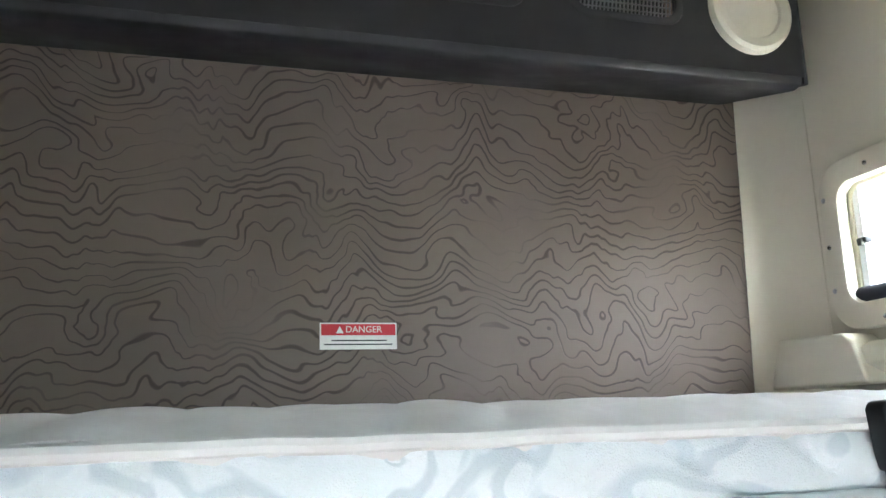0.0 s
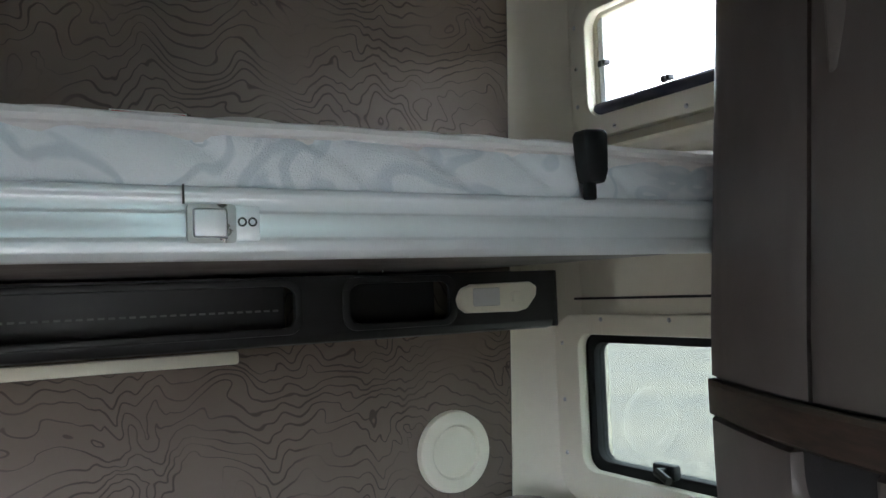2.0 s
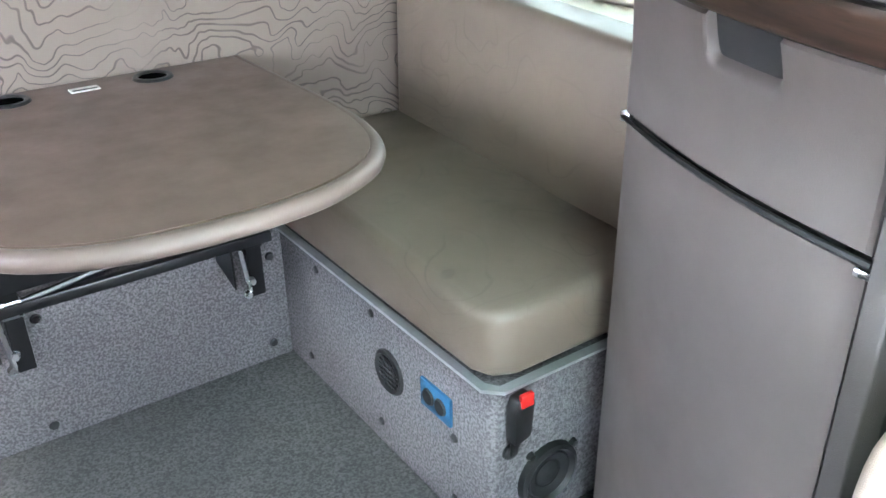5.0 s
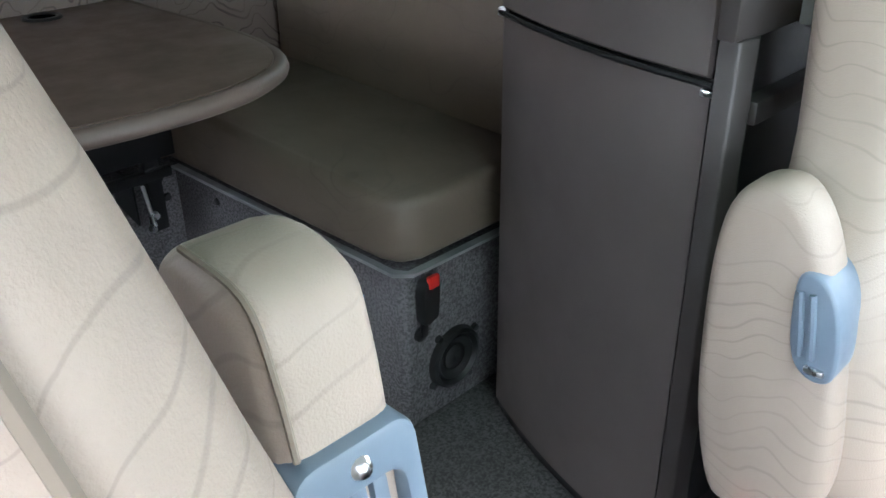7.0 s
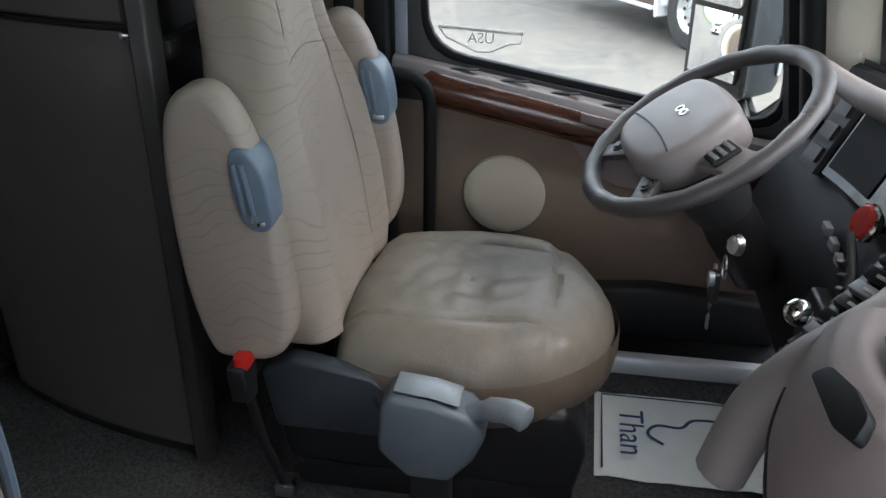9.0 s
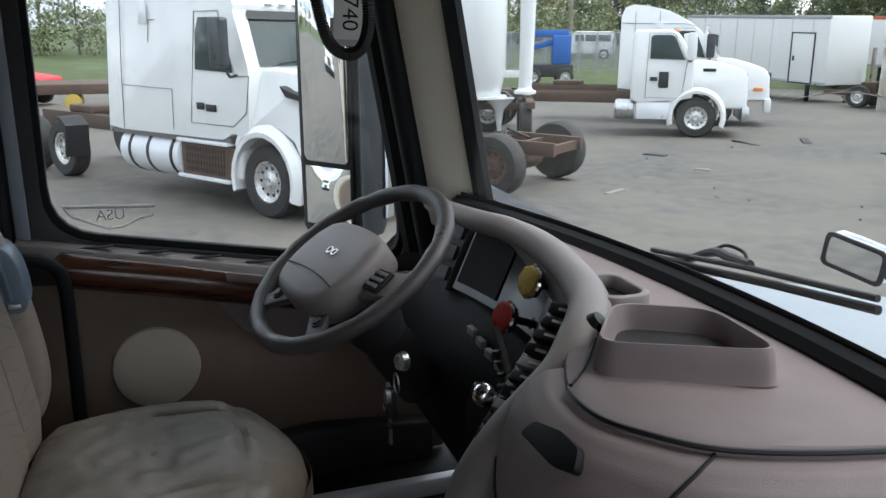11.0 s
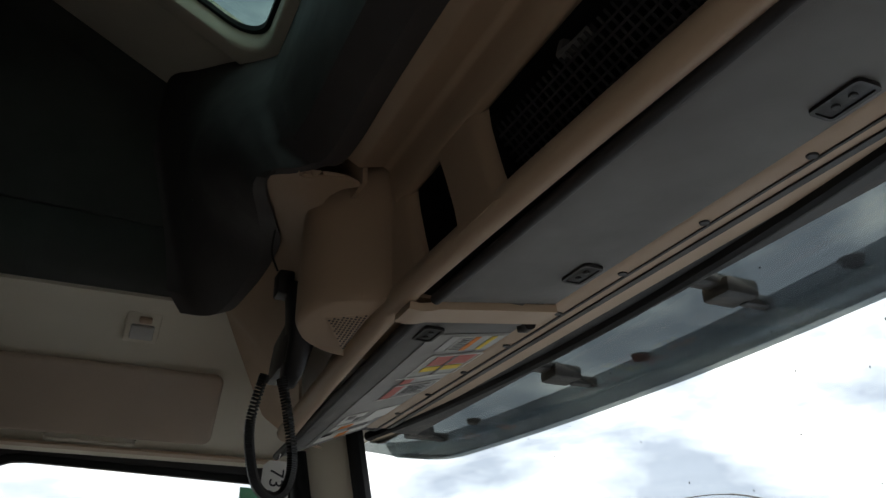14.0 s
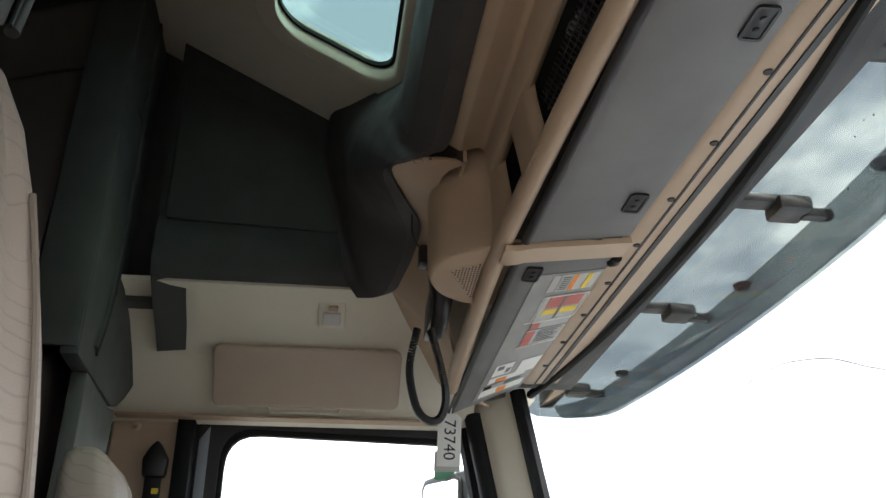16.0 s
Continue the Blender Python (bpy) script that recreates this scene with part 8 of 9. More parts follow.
# smoked sun visor outside, over the windscreen
vis = thing("sun_visor", (XC, -0.2, 1.36), "smoked exterior sun visor on black brackets over the windscreen", "visor")


def visor_at(u, v, lift=0.0):
    k = 2 * u - 1
    x = XC + 1.22 * k
    sweep = 0.13 * k * k
    taper = 1 - 0.55 * max(0, (abs(k) - 0.8) / 0.2) ** 2.2
    return (x, -0.115 + sweep - 0.265 * v * taper, 1.425 - 0.035 * v * taper - 0.045 * v * v * taper + lift)


part("sheet", slab(visor_at, 40, 6, 0.004), VISOR_SMOKE, vis, "smoked sheet").visible_shadow = False
lip = part("lip", slab(lambda u, v: Vector(visor_at(0.03 + 0.94 * u, 0.70 + 0.295 * v)) + Vector((0, 0, 0.010 - 0.024 * math.sin(math.pi * v))), 40, 8, 0.004), VISOR_DARK, vis, "darker hollow lip")
lip.visible_shadow = False
for x in (-0.35, 0.10, 0.52, 1.02, 1.62):
    k = (x - XC) / 1.22
    sweep = 0.13 * k * k
    part("bracket", joined(box(x - 0.032, x + 0.032, -0.27 + sweep, -0.205 + sweep, 1.375, 1.405, 0.008), box(x - 0.018, x + 0.018, -0.235 + sweep, -0.12 + sweep, 1.392, 1.412, 0.006), box(x - 0.011, x + 0.011, -0.32 + sweep, -0.26 + sweep, 1.372, 1.392, 0.004)), BLACK, vis, "black bracket")
    part("marker_lamp", lathe([(0.0, 0.014), (0.016, 0.010), (0.020, 0.0)], 14, Matrix.Translation((x - 0.17, -0.315 + sweep, 1.392)) @ pose(0, 0, 0, 180, 0, 0)), DARK, vis)

# the long crack in the windscreen, and specks of dirt
crack = [ws_at(x, z) + Vector((0, 0.004, 0)) for x, z in ((0.66, 1.050), (0.631, 1.057), (0.575, 1.067), (0.532, 1.069), (0.47, 1.064), (0.415, 1.054), (0.312, 1.023), (0.224, 0.980), (0.14, 0.942), (0.03, 0.885), (-0.06, 0.84))]
part("crack", tube(smooth_line(crack, 4), [0.0004] * 6 + [0.0008] * 12 + [0.0011] * 23, 5), GLASS_CRACK, ws, "pale crack line")
rnd = random.Random(5)
dabs = []
for k in range(110):
    x, z = rnd.uniform(-0.2, 1.5), rnd.uniform(0.76, 1.33)
    p = ws_at(x, z) + Vector((0, 0.004, 0))
    a, b = rnd.uniform(0.0006, 0.0016), rnd.uniform(0.0004, 0.0011)
    dabs.append(placed(box(-a, a, -0.0004, 0.0004, -b, b), Matrix.Translation(p) @ pose(0, 0, 0, 0, rnd.uniform(0, 180), 0)))
part("dirt_specks", joined(*dabs), INK, ws, "dark specks of dirt", smooth=False)

# ---- outside: the lot falls away gently from the truck ----
UP = Vector((0.031 * 0.866, -0.031 * 0.5, 1.0)).normalized()
LOT = Matrix.Translation((0, 0, -1.25)) @ Vector((0, 0, 1)).rotation_difference(UP).to_matrix().to_4x4()
EYE0 = Vector((-0.25, 0.65, 0))


def lot(az, dist, turn=0.0, z=0.0):
    """A place on the lot: bearing and distance from the passenger's seat; turn is the way that it faces."""
    return LOT @ pose(EYE0.x + dist * math.cos(radians(az)), EYE0.y + dist * math.sin(radians(az)), z, 0, 0, turn)


bm = bmesh.new()
bm.faces.new([bm.verts.new((x, y, 0)) for x, y in ((-900, -900), (900, -900), (900, 900), (-900, 900))])
solid("ground", bm, ASPHALT, "worn grey asphalt and gravel lot", "ground", kind="structure", m=LOT)


def wheel(parent, x, y, r=0.5, w=0.28, side=1, rim=RIM):
    """A truck wheel standing at x, y of the thing, its face towards side (+y or -y)."""
    m = Matrix.Translation((x, y, r)) @ pose(0, 0, 0, -90 * side, 0, 0)
    prof = [(r * 0.56, -w / 2), (r * 0.93, -w / 2), (r, -w * 0.36), (r, w * 0.36), (r * 0.93, w / 2), (r * 0.62, w / 2), (r * 0.56, w * 0.40), (r * 0.55, 0.0)]
    t = part("wheel", lathe(prof, 32, m), TYRE, parent, local=True)
    part("rim", lathe([(0.0, w * 0.36), (r * 0.13, w * 0.38), (r * 0.17, w * 0.30), (r * 0.30, w * 0.22), (r * 0.44, w * 0.26), (r * 0.50, w * 0.40), (r * 0.57, w * 0.43), (r * 0.575, -w * 0.3)], 28, m), rim, t, "bright rim", local=True)
    for k in range(10):
        a = 2 * math.pi * k / 10
        part("hand_hole", lathe([(0.0, 0.004), (r * 0.05, 0.004), (r * 0.05, 0.0)], 8, m @ Matrix.Translation((r * 0.385 * math.cos(a), r * 0.385 * math.sin(a), w * 0.25))), BLACK, t, local=True)
    return t


def body_shape(prof, w_low, w_top, z_low, z_top, r=0.05):
    """A side outline drawn out across, drawn in towards the top."""
    bm = prism(prof, "y", -1, 1)
    for v in bm.verts:
        k = max(0, min(1, (v.co.z - z_low) / (z_top - z_low)))
        v.co.y *= w_low + (w_top - w_low) * k
    return bevelled(bm, r, 3, 0.3)


def tractor(name, m, label, wb=3.6, roof=3.6, sleeper=2.3, tank=True, paint=WHITE_PAINT, nose=1.25, day=False, rear=True, blunt=0.0, fx=0.0):
    """A bonneted tractor unit; its front axle at the origin, forward along x, seen from its right side (-y)."""
    t = thing(name, (0, 0, 0), label, "truck", m=m)

    def p(nm, bm, mt, parent=t, lab_="", smooth=True):
        return part(nm, bm, mt, parent, lab_, smooth, True)

    xb = -0.62 - sleeper          # rear of the sleeper
    cab_prof = [(xb, 0.95), (xb, roof - 0.35), (xb + 0.10, roof - 0.08), (xb + 0.35, roof), (-2.1, roof - 0.03), (-1.5, roof - 0.16), (-0.95, roof - 0.44), (-0.62, roof - 0.70), (-0.44, roof - 0.92), (-0.36, 2.86), (-0.37, 2.78), (-0.02, 2.02), (-0.02, 1.1), (-0.40, 1.12), (-0.62, 1.02), (xb + 0.4, 1.0), (xb, 1.04)]
    if day:
        cab_prof = [(xb, 0.95), (xb, 2.55), (xb + 0.08, 2.68), (-0.75, 2.70), (-0.52, 2.60), (-0.12, 1.98), (-0.12, 1.0), (-0.55, 0.92), (xb + 0.2, 0.85)]
    p("cab", body_shape(cab_prof, 1.18, 1.02, 1.6, roof), paint)
    hood_prof = [(-0.15, 1.95), (0.3, 1.93), (0.85, 1.80), (nose - 0.12, 1.62 + 0.1 * blunt), (nose, 1.45 + 0.1 * blunt), (nose + 0.03, 0.75), (0.62, 0.75), (0.60, 0.86), (0.50, 1.06), (0.28, 1.20), (0.0, 1.24), (-0.28, 1.16), (-0.48, 0.98), (-0.56, 0.78), (-0.72, 0.78), (-0.72, 1.2), (-0.3, 1.5)]
    if fx:
        hood_prof = [(-0.10, 2.02), (0.3, 2.02), (0.85, 1.97), (nose - 0.45, 1.84), (nose - 0.12, 1.62), (nose, 1.38), (nose + 0.06, 0.78), (fx + 0.66, 0.52), (fx + 0.62, 0.80), (fx + 0.50, 1.06), (fx + 0.28, 1.20), (fx, 1.24), (fx - 0.28, 1.16), (fx - 0.46, 0.98), (fx - 0.50, 0.46), (fx - 0.66, 0.46), (-0.44, 1.02), (-0.36, 1.14), (-0.08, 1.22)]
    hood = body_shape(hood_prof, 1.14, 0.90, 1.25, 2.0, 0.06)
    for v in hood.verts:
        if v.co.x > 0.2:
            v.co.y *= 1 - 0.16 * (v.co.x - 0.2) * (1 - 0.6 * blunt)
    p("hood", hood, paint)
    for s in (-1, 1):
        rows = []
        for a in np.linspace(-0.35, math.pi + 0.3, 14):
            c, sn = math.cos(a), math.sin(a)
            rows.append([(fx + 0.60 * c, s * 1.02, 0.52 + 0.60 * sn), (fx + 0.60 * c, s * 1.20, 0.52 + 0.60 * sn), (fx + 0.66 * c, s * 1.21, 0.52 + 0.67 * sn), (fx + 0.74 * c, s * 1.12, 0.52 + 0.78 * sn), (fx + 0.70 * c, s * 1.02, 0.52 + 0.74 * sn)])
        p("fender", loft(rows), paint, lab_="wheel arch")
    # glass
    wx = -0.12 if day else -0.02
    zt = 2.55 if day else 2.76
    xt = -0.50 if day else -0.37
    p("windscreen", loft([[(wx + 0.012, y, 2.04), (xt + 0.012, y * 0.93, zt)] for y in np.linspace(-0.95, 0.95, 9)], cap=False, closed=False), TRUCK_GLASS)
    if fx:
        sh = lambda y, k: (wx + 0.040 + (xt - wx) * k, y * (1 - 0.07 * k), 2.05 + (zt - 2.04) * k)
        p("shade_band", loft([[sh(y, 0.86), sh(y, 1.02)] for y in np.linspace(-0.97, 0.97, 9)], cap=False, closed=False), BLACK)
        for y0, y1 in ((-0.62, 0.05), (0.10, 0.70)):
            p("wiper", tube([sh(y0, 0.04), sh((y0 + y1) / 2, 0.10), sh(y1, 0.05)], 0.012, 5), BLACK)
        p("roof_window", loft([[(-0.935, y, roof - 0.438), (-0.605, y, roof - 0.700)] for y in (-0.55, 0.0, 0.55)], cap=False, closed=False), SHADE_GREY, lab_="grey tinted roof window").location = (0.028, 0, 0.028)
    for s in (-1, 1):
        e = 1.135
        poly = [(-0.36, 1.95), (-0.62, 2.50 if day else 2.62), (-0.72, 2.56 if day else 2.70), (-1.15, 2.56 if day else 2.70), (-1.22, 2.50), (-1.22, 1.98)]
        bm = prism(poly, "y", -0.012, 0.012, 0.004)
        for v in bm.verts:
            v.co.y += s * (1.18 - 0.16 * (v.co.z - 1.6) / (roof - 1.6) + 0.004)
        p("side_window", bm, TRUCK_GLASS)
        ln = [(-0.30, 1.90), (-0.62, 2.56), (-0.70, 2.78 if not day else 2.60), (-1.26, 2.78 if not day else 2.60), (-1.36, 1.22), (-0.36, 1.22), (-0.06, 1.42), (0.0, 1.92)] if fx else [(-0.30, 1.90), (-0.62, 2.56), (-0.70, 2.60 if day else 2.78), (-1.26, 2.60 if day else 2.78), (-1.30, 1.0), (-0.40, 1.0)]
        p("door_gap", tube([(a, s * (1.18 - 0.16 * max(0, (b - 1.6)) / (roof - 1.6) + 0.002), b) for a, b in ln + ln[:1]], 0.008, 4), SHADE_GREY)
        p("door_pull", box(-1.20, -1.02, s * 1.185 - 0.01, s * 1.185 + 0.01, 1.42, 1.52, 0.01), BLACK)
        p("vent_window", box(-0.98, -0.74, s * 1.185 - 0.008, s * 1.185 + 0.008, 1.40 if not day else 1.25, 1.50 if not day else 1.65, 0.01), BLACK)
        mr = p("mirror", prism(rrect(-0.42, -0.13, 2.03, 2.68, 0.05, 3), "y", s * 1.42 - 0.07, s * 1.42 + 0.07, 0.03) if fx else prism(rrect(-0.33, -0.10, 1.95, 2.62, 0.05, 3), "y", s * 1.36 - 0.05, s * 1.36 + 0.05, 0.02), BLUE_GREY_DARK if not day else paint)
        p("mirror_arm", tube([(-0.28, s * 1.12, 1.93), (-0.22, s * 1.3, 1.90), (-0.2, s * 1.36, 1.97)], 0.02, 6), BLACK, mr)
        # tank and steps
        if tank:
            tk = p("fuel_tank", lathe([(0.0, 0.0), (0.30, 0.0), (0.355, 0.04), (0.36, 0.08), (0.36, 1.62), (0.355, 1.66), (0.30, 1.70), (0.0, 1.70)], 24, Matrix.Translation((-3.46, s * 0.82, 0.68)) @ pose(0, 0, 0, 0, 90, 0)), ALU)
            for k in (0.30, 0.82, 1.46):
                p("tank_strap", lathe([(0.363, k), (0.370, k), (0.370, k + 0.07), (0.363, k + 0.07)], 24, Matrix.Translation((-3.46, s * 0.82, 0.68)) @ pose(0, 0, 0, 0, 90, 0)), BLACK, tk)
            st = p("step_box", box(-1.70, -0.42, s * 0.92 - 0.24, s * 0.92 + 0.24, 0.42, 0.92, 0.02), RUSTY)
            for z in (0.40, 0.93):
                p("step", box(-1.74, -0.50, s * 0.96 - 0.26, s * 0.96 + 0.27, z, z + 0.05, 0.01), ALU, st)
            for k in range(14):
                for j in range(4):
                    p("slot", box(-1.58 + 0.07 * k, -1.55 + 0.07 * k, s * 1.165 - 0.003, s * 1.165 + 0.003, 0.50 + 0.10 * j, 0.57 + 0.10 * j), BLACK, st)
        elif s < 0:
            p("air_tank", lathe([(0.0, 0.0), (0.22, 0.0), (0.26, 0.04), (0.26, 0.46), (0.22, 0.5), (0.0, 0.5)], 20, Matrix.Translation((-2.05, s * 0.92, 0.68)) @ pose(0, 0, 0, 0, 90, 0)), STEEL)
            p("tool_box", box(-1.50, -0.68, s * 0.92 - 0.24, s * 0.92 + 0.24, 0.45, 0.88, 0.02), ALU)
        wheel(t, fx, s * 0.98, side=s)
        if rear:
            for xr in (-wb, -wb - 1.25):
                wheel(t, xr, s * 0.98, side=s, w=0.30)
            p("mud_guard", prism([(-wb + 0.62, 0.42), (-wb + 0.66, 0.95), (-wb + 0.50, 1.08), (-wb + 0.35, 1.10), (-wb + 0.35, 1.06), (-wb + 0.58, 0.92), (-wb + 0.57, 0.42)], "y", s * 1.05 - 0.3, s * 1.05 + 0.12), DARK)
    for s in (-1, 1):
        p("chassis_rail", box(-wb - 2.0, -0.5, s * 0.42 - 0.05, s * 0.42 + 0.05, 0.80, 1.06, 0.01), RUSTY)
    p("fifth_wheel", box(-wb - 0.95, -wb - 0.1, -0.45, 0.45, 1.06, 1.20, 0.04), RUSTY)
    bp = p("bumper", prism([(nose - 0.10, 0.42), (nose + 0.06, 0.42), (nose + 0.10, 0.56), (nose + 0.08, 0.80), (nose - 0.10, 0.80)], "y", -1.10, 1.10, 0.03), paint if not day else STEEL)
    g = p("grille", box(nose - 0.02, nose + 0.045, -0.42, 0.42, 0.86, 1.52 + 0.08 * blunt, 0.02), BLACK)
    for k in range(11):
        p("grille_bar", box(nose + 0.04, nose + 0.055, -0.38 + 0.072 * k, -0.365 + 0.072 * k, 0.88, 1.50 + 0.08 * blunt), CHROME, g)
    for s in (-1, 1):
        p("headlamp", prism(rrect(0.46 * s - 0.0 if s > 0 else -0.86, 0.86 if s > 0 else -0.46, 0.90, 1.12, 0.04, 3), "x", nose - 0.08, nose + 0.03, 0.02), LAMP_CLEAR)
        p("turn_lamp", box(nose - 0.42, nose - 0.16, s * 0.985 - 0.02, s * 0.985 + 0.02, 1.02, 1.12, 0.01), AMBER)
    if not day:
        p("sleeper_window", box(xb + 1.0, xb + 1.22, -1.135, -1.12, 2.62, 2.95, 0.02), paint)
        for q in (0.42, 1.12) if not fx else (0.45,):
            p("side_seam", tube([(xb + q, -1.182, 1.02), (xb + q, -1.16, 1.9), (xb + q, -1.06, roof - 0.2)], 0.008, 4), SHADE_GREY)
        p("vent_outline", tube([(xb + 1.22, -1.128, 2.35), (xb + 1.22, -1.10, 2.68), (xb + 1.38, -1.10, 2.68)], 0.007, 4), SHADE_GREY)
        p("fairing_gap", tube([(xb + 0.02, -1.065, 2.92), (-1.0, -1.065, 2.90), (-0.6, -1.075, 2.82)], 0.008, 4), SHADE_GREY)
        p("locker_gap", tube([(xb + 0.45, -1.176, 1.70), (xb + 1.85, -1.176, 1.68), (xb + 1.85, -1.186, 1.1)], 0.006, 4), SHADE_GREY)
        p("side_fairing", box(xb + 0.05, -0.50, -1.15, -1.0, 0.93, 1.06, 0.02), SHADE_GREY)
        p("hood_vent", prism([(0.50, 1.80), (0.62, 1.66), (1.05, 1.60), (1.05, 1.66), (0.66, 1.74)], "y", -1.06, -0.93) if fx else box(-0.05, 0.22, -1.06, -1.045, 1.60, 1.70, 0.02), BLACK)
        for y in np.linspace(-0.5, 0.5, 5):
            p("marker_lamp", box(-0.40, -0.325, y - 0.06, y + 0.06, 2.86, 2.885, 0.006), GALV)
    else:
        for y in np.linspace(-0.5, 0.5, 5):
            p("marker_lamp", box(-0.60, -0.52, y - 0.05, y + 0.05, 2.63, 2.70, 0.01), AMBER)
        p("hood_mark", box(0.10, 0.42, -1.0, -0.985, 1.66, 1.74, 0.02), BLACK)
    return t


tractor("parked_truck", lot(-10.5, 12.66, -149.0), "white sleeper tractor unit parked side-on in the lot", 5.5, 3.94, 3.05, nose=1.75, fx=0.22)
tractor("parked_truck", lot(-35.2, 24.0, -122.0), "white day-cab tractor unit with bare chassis in the lot", 5.4, 3.0, 1.05, tank=False, nose=1.20, day=True, blunt=1.0)
tractor("parked_truck", lot(-36.5, 27.5, -128.0), "white sleeper tractor unit parked behind another truck", 4.0, 3.45, 2.2, tank=False, nose=1.45, rear=False)
tractor("parked_truck", lot(9.2, 34.0, -158.0), "white tractor unit far across the lot", 4.0, 3.3, 1.8, tank=False, rear=False)
tractor("parked_truck", lot(12.5, 31.0, -158.0), "white tractor unit far across the lot beside another", 4.0, 3.3, 1.8, tank=False, rear=False)

# ---- the far side of the lot ----
def at_bearing(az, dist, z=None, turn=0.0):
    """Bearing and distance from the passenger's seat, at a height or on the lot."""
    x, y = EYE0.x + dist * math.cos(radians(az)), EYE0.y + dist * math.sin(radians(az))
    if z is None:
        z = -1.25 - (UP.x * x + UP.y * y) / UP.z
    return pose(x, y, z, 0, 0, turn)


rnd = random.Random(11)
# grassy bank behind the lot
def bank(u, v):
    az = -78 + 160 * u
    d = (46 + 3 * math.sin(9 * u)) * (1 - v) ** 2 + 200 * v
    m = at_bearing(az, d).translation
    up = (-1.75 + 0.25 * noise.noise((u * 14, v * 9, 3)) - m.z) * min(1, v * 14) - 0.03 * (v == 0)
    return (m.x, m.y, m.z + max(0.02 if v else -0.05, up))


bm = bmesh.new()
gv = [[bm.verts.new(bank(i / 90, j / 24)) for j in range(25)] for i in range(91)]
for i in range(90):
    for j in range(24):
        bm.faces.new((gv[i][j], gv[i + 1][j], gv[i + 1][j + 1], gv[i][j + 1]))
solid("verge", bm, GRASS, "rough grass bank behind the lot", "grass", kind="structure")


def leaf_cloud(seeds, n, size, spread, flat=1.0):
    """Many small leaf faces scattered round seeds (centre, radius)."""
    verts, faces = [], []
    for c, r in seeds:
        for _ in range(max(6, int(n * r * r))):
            d = Vector((rnd.gauss(0, 1), rnd.gauss(0, 1), rnd.gauss(0, 1))).normalized() * r * rnd.random() ** spread
            p = Vector(c) + Vector((d.x, d.y, d.z * flat))
            a, b = Vector((rnd.gauss(0, 1), rnd.gauss(0, 1), rnd.gauss(0, 1))).normalized(), Vector((rnd.gauss(0, 1), rnd.gauss(0, 1), rnd.gauss(0, 1)))
            b = a.cross(b).normalized()
            s = size * rnd.uniform(0.6, 1.4)
            i = len(verts)
            verts += [p - a * s, p + b * s * 0.6, p + a * s, p - b * s * 0.6]
            faces.append((i, i + 1, i + 2, i + 3))
    me = bpy.data.meshes.new("leaves")
    me.from_pydata([tuple(v) for v in verts], [], faces)
    return me


def crown_under(tree, me, material, label=""):
    me.materials.append(material)
    ob = new("crown", me)
    ob.parent = tree
    if label:
        tagged(ob, label)
    return ob


def broad_tree(m, height, width, material, label, density=60, leaf=0.10, bare=0.25, group=""):
    t = thing("tree", (0, 0, 0), label, "tree", group=group, m=m)
    lean = rnd.uniform(-0.3, 0.3)
    trunk = [tube(smooth_line([(0, 0, -0.3), (lean * 0.2, 0.05, height * 0.3), (lean * 0.5, 0, height * 0.6), (lean, 0, height * 0.93)], 4), [0.018 * height * (1 - 0.88 * k / 12) for k in range(13)], 7)]
    seeds = []
    for k in range(26):
        z = height * rnd.uniform(bare, 0.92)
        q = (z / height - bare) / (1 - bare)
        reach = width * 0.5 * (0.45 + 0.75 * math.sin(math.pi * min(1, q * 0.85 + 0.16))) * rnd.uniform(0.5, 1.0)
        a = rnd.uniform(0, 6.28)
        tip = Vector((lean * q + reach * math.cos(a), reach * math.sin(a), z + reach * 0.35))
        trunk.append(tube([(lean * 0.6 * q, 0, z - reach * 0.35), tuple(tip * 0.6 + Vector((0, 0, z * 0.4))), tuple(tip)], [0.005 * height, 0.003 * height, 0.001 * height], 5))
        seeds.append((tip, width * rnd.uniform(0.10, 0.26)))
        seeds.append((tip * 0.7 + Vector((0, 0, tip.z * 0.3)), width * rnd.uniform(0.14, 0.24)))
    seeds.append((Vector((lean, 0, height * 0.9)), width * 0.16))
    seeds.append((Vector((lean, 0, height * 0.98)), width * 0.07))
    part("trunk", joined(*trunk), BARK, t, "grey-brown trunk and limbs", local=True)
    crown_under(t, leaf_cloud(seeds, density, leaf, 0.75), material)
    return t


